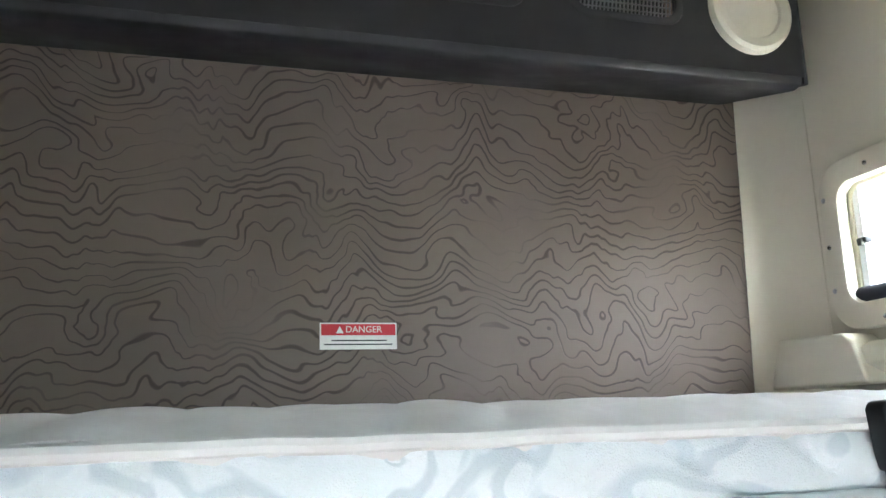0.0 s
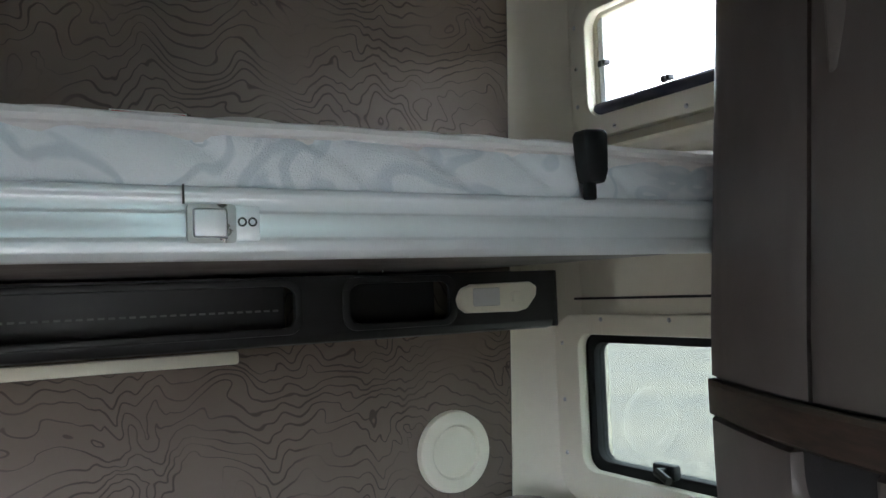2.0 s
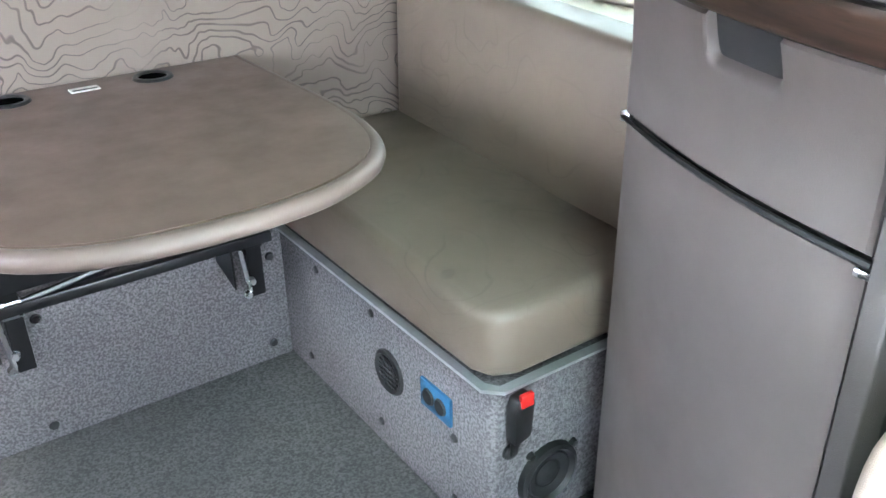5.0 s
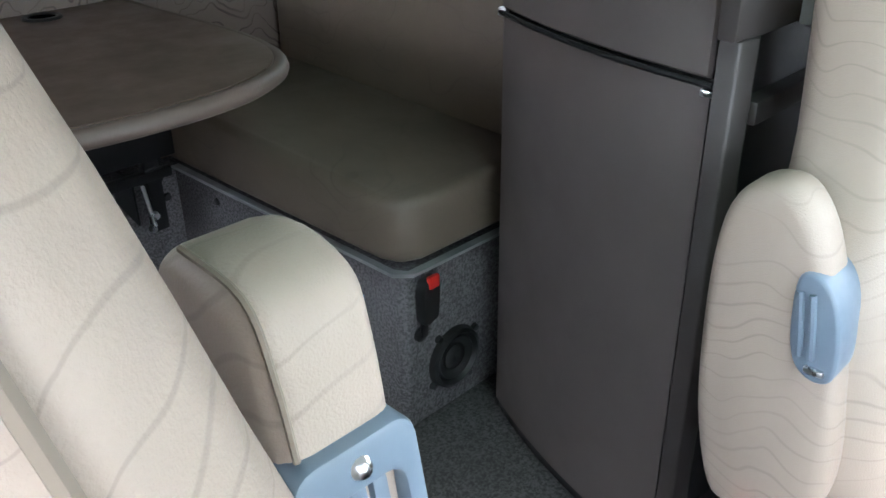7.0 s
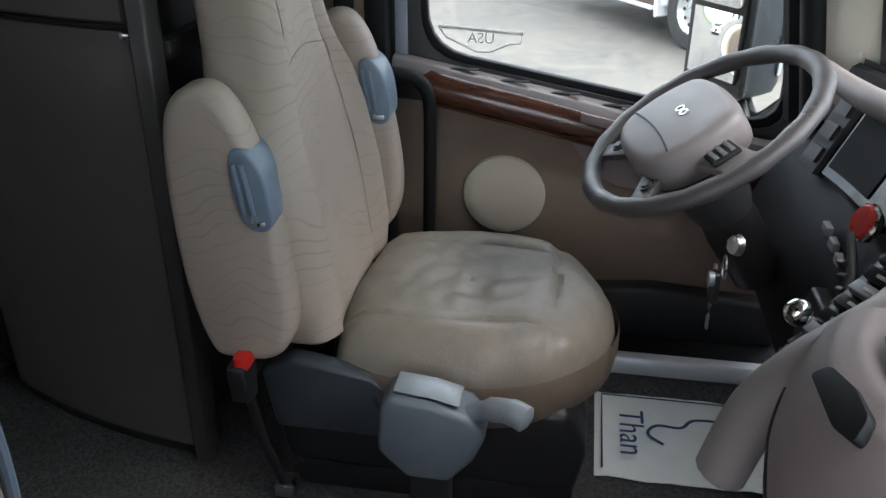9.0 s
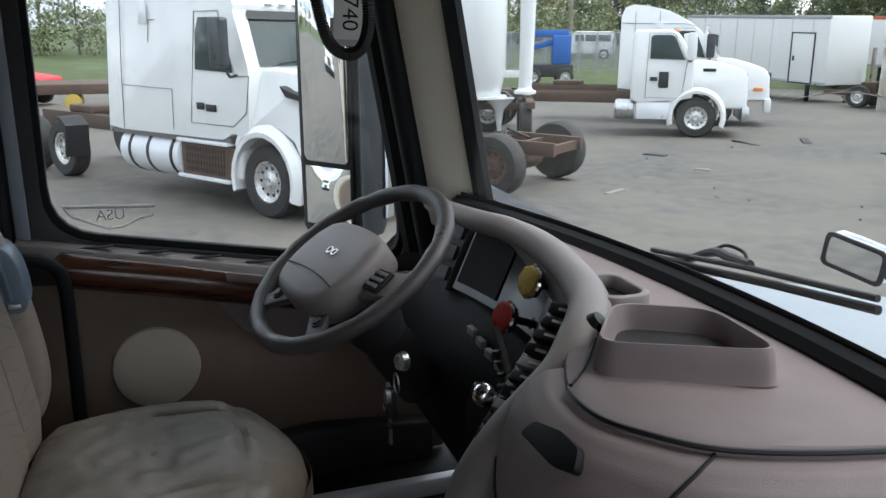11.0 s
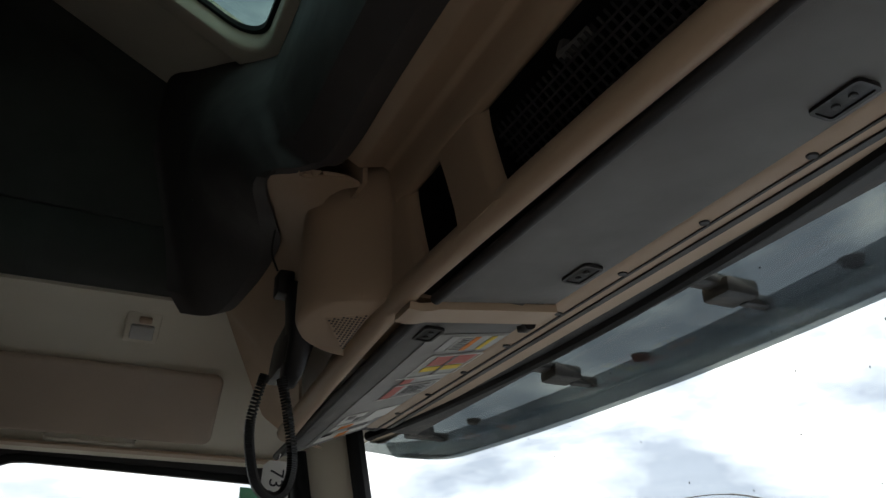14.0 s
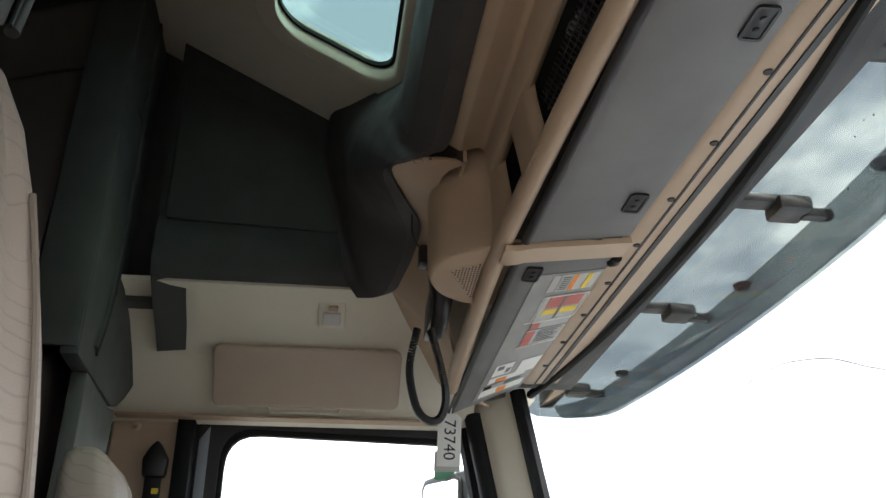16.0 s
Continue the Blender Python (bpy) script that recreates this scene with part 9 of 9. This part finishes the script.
def spruce(m, height, width, label, group=""):
    t = thing("tree", (0, 0, 0), label, "tree", group=group, m=m)
    part("trunk", tube([(0, 0, -0.3), (0, 0, height)], [0.025 * height, 0.004 * height], 7), BARK, t, local=True)
    verts, faces = [], []
    tiers = int(height * 3.2)
    for k in range(tiers):
        q = k / tiers
        z = height * (0.08 + 0.92 * q)
        reach = width * 0.5 * (1 - q) ** 0.85 + 0.10
        for j in range(9):
            a = rnd.uniform(0, 6.28)
            r = reach * rnd.uniform(0.6, 1.1)
            d = Vector((math.cos(a), math.sin(a), 0))
            side = Vector((-d.y, d.x, 0))
            for f in (0.12, 0.27, 0.42, 0.57, 0.72, 0.86, 1.0):
                for _ in range(3):
                    c = d * r * f + side * rnd.gauss(0, 0.10) * r * (1.1 - f * 0.7) + Vector((0, 0, z - 0.34 * r * f + rnd.gauss(0, 0.05) - 0.04))
                    a1 = Vector((rnd.gauss(0, 1), rnd.gauss(0, 1), rnd.gauss(0, 0.7))).normalized()
                    b1 = a1.cross(Vector((rnd.gauss(0, 1), rnd.gauss(0, 1), rnd.gauss(0, 1)))).normalized()
                    w = (0.07 + 0.05 * r) * rnd.uniform(0.7, 1.3)
                    i = len(verts)
                    verts += [c - a1 * w, c + b1 * w * 0.55, c + a1 * w, c - b1 * w * 0.55]
                    faces.append((i, i + 1, i + 2, i + 3))
    me = bpy.data.meshes.new("needles")
    me.from_pydata([tuple(v) for v in verts], [], faces)
    crown_under(t, me, NEEDLES)
    return t


def height_for(el, dist, base=-1.7):
    return 1.0 + dist * math.tan(radians(el)) - base


ROW = "treeline behind the lot"
az = -22.5
while az > -44:
    d = rnd.uniform(72, 88)
    el = 3.0 + 0.5 * math.sin(az * 1.7) + rnd.uniform(-0.7, 0.5) - (0.9 if az < -40 else 0)
    if rnd.random() < 0.22:
        spruce(at_bearing(az, d, -1.7), height_for(el, d), 2.6, "slender dark spruce in the treeline", ROW)
    else:
        broad_tree(at_bearing(az, d, -1.7), height_for(el, d), rnd.uniform(3.2, 4.6), LEAF_PALE if rnd.random() < 0.3 else LEAF, "young leafy tree in the treeline", 150, 0.095, 0.05, ROW)
    az -= rnd.uniform(0.5, 0.85)
for az, el, w, d in ((-43.2, 2.2, 3.4, 70), (-44.6, 3.0, 3.8, 68), (-46.0, 3.8, 4.2, 66), (-47.3, 4.4, 4.6, 66), (-48.8, 3.9, 4.2, 64), (-50.2, 3.3, 4.0, 64), (-51.2, 3.2, 3.6, 66)):
    broad_tree(at_bearing(az, d, -1.7), height_for(el, d), w, LEAF, "tall half-leafed tree with dark stems", 210, 0.095, 0.06, ROW)
for az, el, w, d in ((-53.0, 4.4, 4.6, 52), (-54.5, 5.6, 5.4, 52), (-55.8, 4.4, 4.4, 53)):
    broad_tree(at_bearing(az, d, -1.7), height_for(el, d), w, ROUND_LEAF, "dense rounded dark green tree", 340, 0.095, 0.02, ROW)
spruce(at_bearing(-57.7, 56, -1.7), height_for(7.0, 56), 4.4, "tall dark spruce behind the lot", ROW)
for az, el, w, d in ((-60.2, 5.6, 4.6, 44), (-62.5, 5.8, 5.0, 43), (-65, 5.0, 5, 46)):
    broad_tree(at_bearing(az, d, -1.7), height_for(el, d), w, LEAF_PALE, "pale tree just coming into leaf", 110, 0.085, 0.05, ROW)
for az in (-19, -16, -13, -10, -7, -4, -1.5, 1, 3.5, 5.5, 7.5, 9.2, 11, 13, 15, 17.5, 20, 23, 26, 29, 32, 35, 38, 41, 44, 47, 50, 53, 56, 60, 64, 68):
    d = rnd.uniform(66, 84)
    broad_tree(at_bearing(az, d, -1.7), height_for(3.6 + rnd.uniform(-1, 0.8), d), rnd.uniform(3.4, 4.6), LEAF, "leafy tree in the treeline", 70, 0.11, 0.06, ROW)
# dark undergrowth below the trees
scrub = []
for k in range(620):
    q = at_bearing(rnd.uniform(-64, 60), rnd.uniform(62, 74), -1.75).translation
    scrub.append((q + Vector((0, 0, rnd.uniform(0.5, 2.9))), rnd.uniform(0.7, 1.5)))
me = leaf_cloud(scrub, 55, 0.13, 0.6, 0.9)
me.materials.append(LEAF)
tagged(new("undergrowth", me), "dark undergrowth below the treeline", "bushes", kind="stuff")
tufts = []
for k in range(500):
    a_, d_ = rnd.uniform(-54, -44), rnd.uniform(38.5, 43)
    tufts.append((at_bearing(a_, d_).translation + Vector((0, 0, 0.12)), rnd.uniform(0.15, 0.3)))
me = leaf_cloud(tufts, 260, 0.07, 0.5, 1.0)
me.materials.append(GRASS_BLADES)
tagged(new("weeds", me), "yellow-green weeds along the lot's edge", "grass", kind="stuff")

# utility pole with wires
pole = thing("utility_pole", (0, 0, 0), "grey wooden utility pole with a transformer and wires", "utility pole", m=at_bearing(-27.2, 62, -1.9))
part("pole", tube([(0, 0, -0.4), (0, 0, 10.55)], [0.17, 0.11], 10), POLE_WOOD, pole, local=True)
part("transformer", joined(lathe([(0.0, 0.0), (0.24, 0.02), (0.25, 0.1), (0.25, 0.85), (0.22, 0.92), (0.0, 0.96)], 14, Matrix.Translation((0.25, -0.45, 7.5))), box(0.02, 0.25, -0.32, -0.22, 7.7, 8.2)), GALV, pole, "grey transformer can", local=True)
for z in (10.4, 9.9, 9.2):
    part("insulator", lathe([(0.05, 0.0), (0.07, 0.06), (0.04, 0.14), (0.06, 0.2), (0.0, 0.24)], 8, Matrix.Translation((0.0, -0.16 + 0.1 * (z < 9.5), z))), GALV, pole, local=True)
pole_top = at_bearing(-27.2, 62, -1.9).translation
for k, (dz, l_end, r_end, sag) in enumerate(((10.5, 9.9, 7.6, 0.5), (10.2, 9.5, 7.2, 0.6), (7.6, 7.4, 4.4, 0.7), (10.0, 9.2, 6.9, 0.7))):
    a = at_bearing(-3, 80, -1.9 + l_end).translation
    b = at_bearing(-66, 78, -1.9 + r_end).translation
    mid = pole_top + Vector((0, 0, dz))
    line = []
    for s, e in ((a, mid), (mid, b)):
        line += [s.lerp(e, i / 12) - Vector((0, 0, sag * 4 * (i / 12) * (1 - i / 12))) for i in range(13 if e is b else 12)]
    solid("overhead_wire", tube(line, 0.022, 5), BLACK, "thin black wire strung from the utility pole", "wire")

# white upright vessel with a side post
ves = thing("storage_vessel", (0, 0, 0), "white upright steel vessel with a side post and top beam", "tank", m=at_bearing(-21.6, 22.0, turn=-21.6))
part("vessel", lathe([(0.0, 1.02), (0.40, 1.02), (0.46, 1.10), (0.55, 1.55), (0.58, 1.62), (0.60, 4.3), (0.56, 4.38), (0.0, 4.42)], 32), WHITE_PAINT, ves, "white painted shell", local=True)
part("flange", lathe([(0.40, 0.98), (0.62, 0.99), (0.62, 1.05), (0.40, 1.06)], 32), WHITE_PAINT, ves, local=True)
part("spout", lathe([(0.0, 0.15), (0.05, 0.16), (0.09, 0.45), (0.12, 0.70), (0.40, 1.0)], 16, Matrix.Translation((-0.1, -0.42, 0))), WHITE_PAINT, ves, local=True)
part("post", tube([(0, -1.07, 1.22), (0, -1.12, 4.05)], [0.17, 0.20], 16), WHITE_PAINT, ves, local=True)
part("post_foot", lathe([(0.28, 1.10), (0.28, 1.17), (0.20, 1.20), (0.17, 1.25)], 20, Matrix.Translation((0, -1.07, 0))), WHITE_PAINT, ves, local=True)
part("beam", box(-0.14, 0.14, -1.40, 0.4, 4.02, 4.26, 0.02), WHITE_PAINT, ves, local=True)
part("cross_tie", box(-0.06, 0.06, -1.05, -0.5, 1.50, 1.68, 0.01), WHITE_PAINT, ves, local=True)
part("end_plate", box(-0.16, 0.16, -1.46, -1.40, 3.7, 4.32, 0.01), WHITE_PAINT, ves, local=True)
part("skid", joined(box(-1.4, 1.2, -1.25, -1.05, 0.86, 1.02, 0.01), box(-1.4, 1.2, 0.45, 0.65, 0.82, 0.98, 0.01), box(-0.1, 0.1, -1.2, 0.6, 0.70, 0.84)), RUSTY, ves, "rusty skid frame", local=True)
for x in (-0.9, 0.5):
    wheel(ves, x, 0.45, 0.48, 0.28, 1, RUSTY)
    wheel(ves, x, -1.05, 0.48, 0.28, -1, RUSTY)

# loose rusty axle
ax = thing("axle_bogie", (0, 0, 0), "rusty scrap truck axle standing on two worn tyres", "axle", m=at_bearing(-24.7, 14.4, turn=35))
wheel(ax, 0.0, 1.02, 0.5, 0.34, 1, RUSTY)
wheel(ax, 0.0, -1.02, 0.5, 0.34, -1, RUSTY)
part("axle_beam", tube([(0, -0.95, 0.5), (0, -0.3, 0.5), (0, -0.18, 0.52), (0, 0.18, 0.52), (0, 0.3, 0.5), (0, 0.95, 0.5)], [0.07, 0.08, 0.2, 0.2, 0.08, 0.07], 10), RUSTY, ax, local=True)
for y in (-0.45, 0.45):
    part("rail", joined(box(-0.75, 0.75, y - 0.04, y + 0.04, 0.62, 0.84, 0.01), box(-0.3, 0.3, y - 0.10, y + 0.10, 0.50, 0.62, 0.01)), RUSTY, ax, local=True)
part("cross_member", joined(box(-0.7, -0.6, -0.45, 0.45, 0.64, 0.78), box(0.55, 0.65, -0.45, 0.45, 0.64, 0.78), box(-0.05, 0.05, -0.45, 0.45, 0.68, 0.78)), RUSTY, ax, local=True)
part("brake_can", lathe([(0.0, 0.0), (0.09, 0.01), (0.09, 0.16), (0.0, 0.18)], 12, Matrix.Translation((0.22, 0.3, 0.6)) @ pose(0, 0, 0, 60, 0, 0)), RUSTY, ax, local=True)
part("air_hose", tube(smooth_line([(0.2, 0.3, 0.7), (0.4, 0.1, 0.95), (0.5, -0.2, 0.9), (0.2, -0.4, 0.75)], 5), 0.02, 6), BLACK, ax, local=True)

# box trailers
def box_trailer(m, length, width, tall, low, label, door=None, edge=None, wheels=True):
    t = thing("box_trailer", (0, 0, 0), label, "trailer", m=m)
    part("box", box(0, length, -width, 0, low, tall, 0.05), TRAILER_WHITE, t, "white panelled box", local=True)
    part("top_rail", box(-0.02, length + 0.02, -0.06, 0.02, tall - 0.12, tall + 0.02, 0.01), GALV if edge is None else edge, t, local=True)
    part("bottom_rail", box(-0.02, length + 0.02, -0.06, 0.02, low - 0.02, low + 0.12, 0.01), GALV, t, local=True)
    for k in range(int(length / 1.2)):
        part("panel_seam", box(0.9 + 1.2 * k, 0.925 + 1.2 * k, 0.0, 0.006, low + 0.12, tall - 0.12), GALV, t, local=True, smooth=False)
    if door:
        d = part("door", box(door[0], door[1], -0.01, 0.03, low + 0.05, door[2], 0.01), TRAILER_WHITE, t, "white side door", local=True)
        part("door_frame", ring_frame(rrect(door[0] - 0.05, door[1] + 0.05, low, door[2] + 0.05, 0.03, 3), rrect(door[0], door[1], low + 0.05, door[2], 0.03, 3), "y", 0.0, 0.045), BLACK, d, local=True)
        part("handle", box(door[1] - 0.2, door[1] - 0.12, 0.03, 0.07, (low + door[2]) / 2 - 0.1, (low + door[2]) / 2 + 0.1, 0.01), BLACK, d, local=True)
    if wheels:
        for x in (length * 0.72, length * 0.72 + 1.2):
            wheel(t, x, -0.2, 0.5, 0.4, 1)
        part("landing_leg", box(1.3, 1.42, -0.5, -0.35, 0.0, low, 0.01), BLACK, t, local=True)
    return t


box_trailer(pose(27.6, -25.0, -2.42), 9.6, 2.1, 3.45, 0.75, "long white box trailer with a side door", (0.75, 2.0, 2.75))
box_trailer(at_bearing(-46.6, 47, -2.6, 8), 5.2, 2.4, 3.55, 1.2, "white trailer with an orange end beyond the lot", None, ORANGE_PAINT)
dolly = thing("wheel_dolly", (0, 0, 0), "greasy dolly axle beside the box trailer", "axle", m=at_bearing(-44.9, 36.5, turn=20))
wheel(dolly, 0, 0.4, 0.42, 0.3, 1)
wheel(dolly, 0, -0.9, 0.42, 0.3, -1)
part("frame", joined(box(-1.2, 1.0, 0.0, 0.15, 0.4, 0.6, 0.02), box(-1.2, 1.0, -0.7, -0.55, 0.4, 0.6, 0.02), box(-0.5, 0.1, -0.7, 0.15, 0.55, 0.95, 0.03), box(0.8, 1.7, -0.35, -0.2, 0.4, 0.55, 0.02)), RUSTY, dolly, local=True)

# concrete bin, stained along its top
shed = thing("concrete_bin", (0, 0, 0), "stained white concrete bin at the lot's edge", "shed", m=at_bearing(-47.8, 35.0, turn=-47.8))
part("front_wall", box(0, 0.15, -1.25, 1.25, -0.05, 2.15, 0.03), BIN_WHITE, shed, "stained front wall", local=True)
for y in (-1.32, 1.17):
    part("side_wall", box(0.0, 2.0, y, y + 0.15, -0.05, 2.25, 0.02), BIN_WHITE, shed, local=True)
part("rim", box(-0.05, 0.12, -1.3, 1.3, 2.15, 2.25, 0.02), BIN_WHITE, shed, local=True)
part("rear_wall", box(1.85, 2.0, -1.17, 1.17, -0.05, 2.2, 0.02), BIN_WHITE, shed, local=True)

# concrete mixer truck, facing this way
mix = thing("mixer_truck", (0, 0, 0), "white concrete mixer truck facing across the lot", "truck", m=at_bearing(-57.4, 26.3, turn=122.6))
part("hood", body_shape([(0.15, 0.75), (0.15, 1.55), (-0.1, 1.68), (-1.3, 1.85), (-1.3, 0.75)], 0.62, 0.55, 0.7, 1.9, 0.06), WHITE_PAINT, mix, "white hood", local=True)
part("grille", box(0.14, 0.19, -0.38, 0.38, 0.85, 1.45, 0.02), BLACK, mix, "black grille", local=True)
for k in range(6):
    part("grille_bar", box(0.185, 0.20, -0.36 + 0.13 * k, -0.33 + 0.13 * k, 0.88, 1.42), GALV, mix, local=True, smooth=False)
part("cab", body_shape([(-1.25, 0.8), (-1.25, 1.80), (-1.42, 2.48), (-1.55, 2.56), (-2.5, 2.56), (-2.55, 0.8)], 1.0, 0.92, 0.8, 2.6, 0.06), WHITE_PAINT, mix, "white cab", local=True)
part("windscreen", prism([(-0.84, 1.86), (-0.80, 2.44), (0.80, 2.44), (0.84, 1.86)], "x", -0.012, 0.012), TRUCK_GLASS, mix, "dark windscreen", smooth=False, local=True).matrix_local = pose(-1.335, 0, 0) @ Matrix.Translation((0, 0, 2.15)) @ pose(0, 0, 0, 0, -14.2, 0) @ Matrix.Translation((0, 0, -2.15))
part("windscreen_post", box(-1.345, -1.30, -0.02, 0.02, 1.86, 2.44), WHITE_PAINT, mix, local=True)
part("bumper", box(0.2, 0.42, -1.15, 1.15, 0.42, 0.74, 0.03), BLACK, mix, "black bumper", local=True)
for s in (-1, 1):
    part("fender", prism([(0.35, 0.75), (0.30, 1.02), (0.0, 1.18), (-0.6, 1.18), (-1.0, 0.95), (-1.1, 0.75)], "y", s * 0.62 if s > 0 else -1.14, 1.14 if s > 0 else -0.62, 0.04), WHITE_PAINT, mix, local=True)
    part("headlamp", box(0.30, 0.37, s * 0.88 - 0.13, s * 0.88 + 0.13, 0.86, 1.0, 0.02), LAMP_CLEAR, mix, local=True)
    part("door_mirror", box(-1.2, -1.08, s * 1.22 - 0.09, s * 1.22 + 0.09, 1.7, 2.2, 0.03), WHITE_PAINT, mix, local=True)
    wheel(mix, -0.35, s * 0.98, 0.52, 0.3, s)
    wheel(mix, -4.4, s * 0.95, 0.52, 0.5, s)
part("drum", lathe([(0.0, 0.0), (0.55, 0.02), (0.95, 0.6), (1.18, 1.5), (1.15, 2.4), (0.7, 3.6), (0.5, 4.0), (0.0, 4.02)], 28, pose(-2.7, 0, 1.72, 0, -98, 0)), WHITE_PAINT, mix, "white mixing drum", local=True)
part("chassis", box(-5.6, 0.1, -0.45, 0.45, 0.55, 0.85, 0.02), BLACK, mix, local=True)
part("air_cleaner", lathe([(0.0, 0.0), (0.16, 0.01), (0.16, 0.5), (0.2, 0.52), (0.2, 0.68), (0.0, 0.72)], 14, Matrix.Translation((-1.05, -0.85, 1.35))), WHITE_PAINT, mix, local=True)

copy_thing(mix, pose(3.5, 16.5, -1.33, 0, 0, -94))

# chain-link fence behind the lot
fence = thing("chain_link_fence", (0, 0, 0), "galvanised chain-link fence with steel posts", "fence", m=pose(0, 0, 0))
fl = [at_bearing(-19 - 1.1 * k, 47.5, -1.85).translation for k in range(24)]
for p in fl:
    part("post", tube([p - Vector((0, 0, 0.3)), p + Vector((0, 0, 2.05))], 0.04, 6), GALV, fence)
part("top_rail", tube([p + Vector((0, 0, 2.0)) for p in fl], 0.03, 6), GALV, fence)
nv, nf = [], []
for p, q in zip(fl, fl[1:]):
    for k in range(26):
        for sgn in (0, 1):
            a, b = (k - 8) / 18, (k) / 18
            lo_, hi_ = (a, b) if sgn else (b, a)
            ends = [p.lerp(q, min(1, max(0, lo_))) + Vector((0, 0, 0.02)), p.lerp(q, min(1, max(0, hi_))) + Vector((0, 0, 2.0))]
            i = len(nv)
            w = (q - p).normalized() * 0.006
            nv += [ends[0] - w, ends[0] + w, ends[1] + w, ends[1] - w]
            nf.append((i, i + 1, i + 2, i + 3))
me = bpy.data.meshes.new("mesh")
me.from_pydata([tuple(v) for v in nv], [], nf)
me.materials.append(GALV)
nt_ = new("wire_mesh", me)
nt_.parent = fence
for az, d, h in ((-45.2, 39, 2.2), (-46.9, 40, 1.9), (-51.2, 36, 2.6), (-52.0, 41, 2.3), (-55.4, 36, 2.8)):
    solid("fence_post", box(-0.06, 0.06, -0.06, 0.06, -0.2, h, 0.01), POLE_WOOD, "weathered upright post at the lot's edge", "post", m=at_bearing(az, d))
solid("metal_panel", box(-0.04, 0.04, -0.5, 0.5, -0.1, 2.3, 0.01), GALV, "grey sheet metal panel standing by the bushes", "panel", m=at_bearing(-53.1, 36, turn=-53))

# parked beyond the fence
van = thing("van", (0, 0, 0), "white van parked beyond the fence", "car", m=at_bearing(-28.1, 58, -1.75, 60))
part("body", body_shape([(-2.0, 0.35), (-2.0, 1.5), (-1.8, 1.75), (0.6, 1.75), (1.1, 1.15), (2.0, 1.0), (2.1, 0.35)], 0.9, 0.82, 0.3, 1.8, 0.08), WHITE_PAINT, van, "white body", local=True)
for x0, x1 in ((-1.7, -0.9), (-0.8, -0.1), (0.0, 0.55)):
    for s in (-1, 1):
        part("window", box(x0, x1, s * 0.88 - 0.02, s * 0.88 + 0.02, 1.15, 1.55, 0.02), TRUCK_GLASS, van, local=True)
for x in (-1.3, 1.3):
    for s in (-1, 1):
        wheel(van, x, s * 0.8, 0.34, 0.22, s)
mach = thing("blue_machine", (0, 0, 0), "bright blue lift machine parked by the fence", "machine", m=at_bearing(-25.8, 44, -2.3, 70))
part("boom", box(-1.0, 1.2, -0.15, 0.15, 2.3, 2.65, 0.03), BLUE_BOX, mach, local=True)
part("lower_boom", placed(box(-1.0, 1.0, -0.14, 0.14, -0.14, 0.14, 0.03), pose(0, 0, 2.0, 0, 14, 0)), BLUE_BOX, mach, local=True)
part("cabinet", box(-1.1, -0.2, -0.5, 0.5, 1.0, 2.4, 0.05), BLUE_BOX, mach, local=True)
part("platform", box(0.9, 1.4, -0.4, 0.4, 1.7, 2.5, 0.02), BLUE_BOX, mach, local=True)
part("base", box(-1.2, 1.2, -0.7, 0.7, 0.4, 1.0, 0.05), DARK, mach, "dark base", local=True)
for x in (-0.8, 0.8):
    for s in (-1, 1):
        wheel(mach, x, s * 0.75, 0.42, 0.3, s)

# flatbed with a red truck beside the white tractor
flat = thing("flatbed_trailer", (0, 0, 0), "rusty flatbed trailer with a brass-coloured roller", "trailer", m=at_bearing(5.6, 27.0, turn=-96))
part("deck", box(-3.0, 2.2, -1.2, 1.2, 1.0, 1.18, 0.02), RUSTY, flat, local=True)
part("stake_rail", box(-3.0, 2.2, -1.24, -1.2, 0.95, 1.22, 0.005), RUSTY, flat, local=True)
part("roller", lathe([(0.0, -0.25), (0.22, -0.24), (0.22, 0.24), (0.0, 0.25)], 18, Matrix.Translation((0.9, -1.0, 0.75)) @ pose(0, 0, 0, 90, 0, 0)), YELLOW_KNOB, flat, "brass-coloured roller", local=True)
wheel(flat, -1.9, -0.9, 0.5, 0.4, -1)
wheel(flat, -0.7, -0.9, 0.5, 0.4, -1)
red = thing("pickup", (0, 0, 0), "bright red pickup parked beyond the flatbed", "car", m=at_bearing(8.4, 36.0, turn=-110))
part("body", body_shape([(-2.2, 0.45), (-2.2, 1.05), (-0.5, 1.1), (-0.3, 1.7), (0.7, 1.7), (1.2, 1.15), (2.2, 1.0), (2.25, 0.45)], 0.92, 0.85, 0.4, 1.75, 0.07), LABEL_RED, red, "red body", local=True)
for s in (-1, 1):
    part("window", box(-0.2, 0.7, s * 0.90 - 0.02, s * 0.90 + 0.02, 1.2, 1.58, 0.02), TRUCK_GLASS, red, local=True)
    for x in (-1.4, 1.4):
        wheel(red, x, s * 0.85, 0.38, 0.24, s)
# scraps lying on the lot
for az, d, w, l in ((-38.5, 22, 0.15, 0.9), (-33, 19, 0.2, 0.5), (-42, 23, 0.2, 1.1), (-30.5, 14, 0.1, 0.5), (-47, 21, 0.25, 0.7), (-36, 17, 0.12, 0.3)):
    solid("scrap", box(-l / 2, l / 2, -w / 2, w / 2, -0.01, 0.025, 0.008), DARK if w > 0.14 else POLE_WOOD, "flat scrap of wood or metal lying on the lot", "debris", m=at_bearing(az, d, turn=rnd.uniform(-90, 90)))
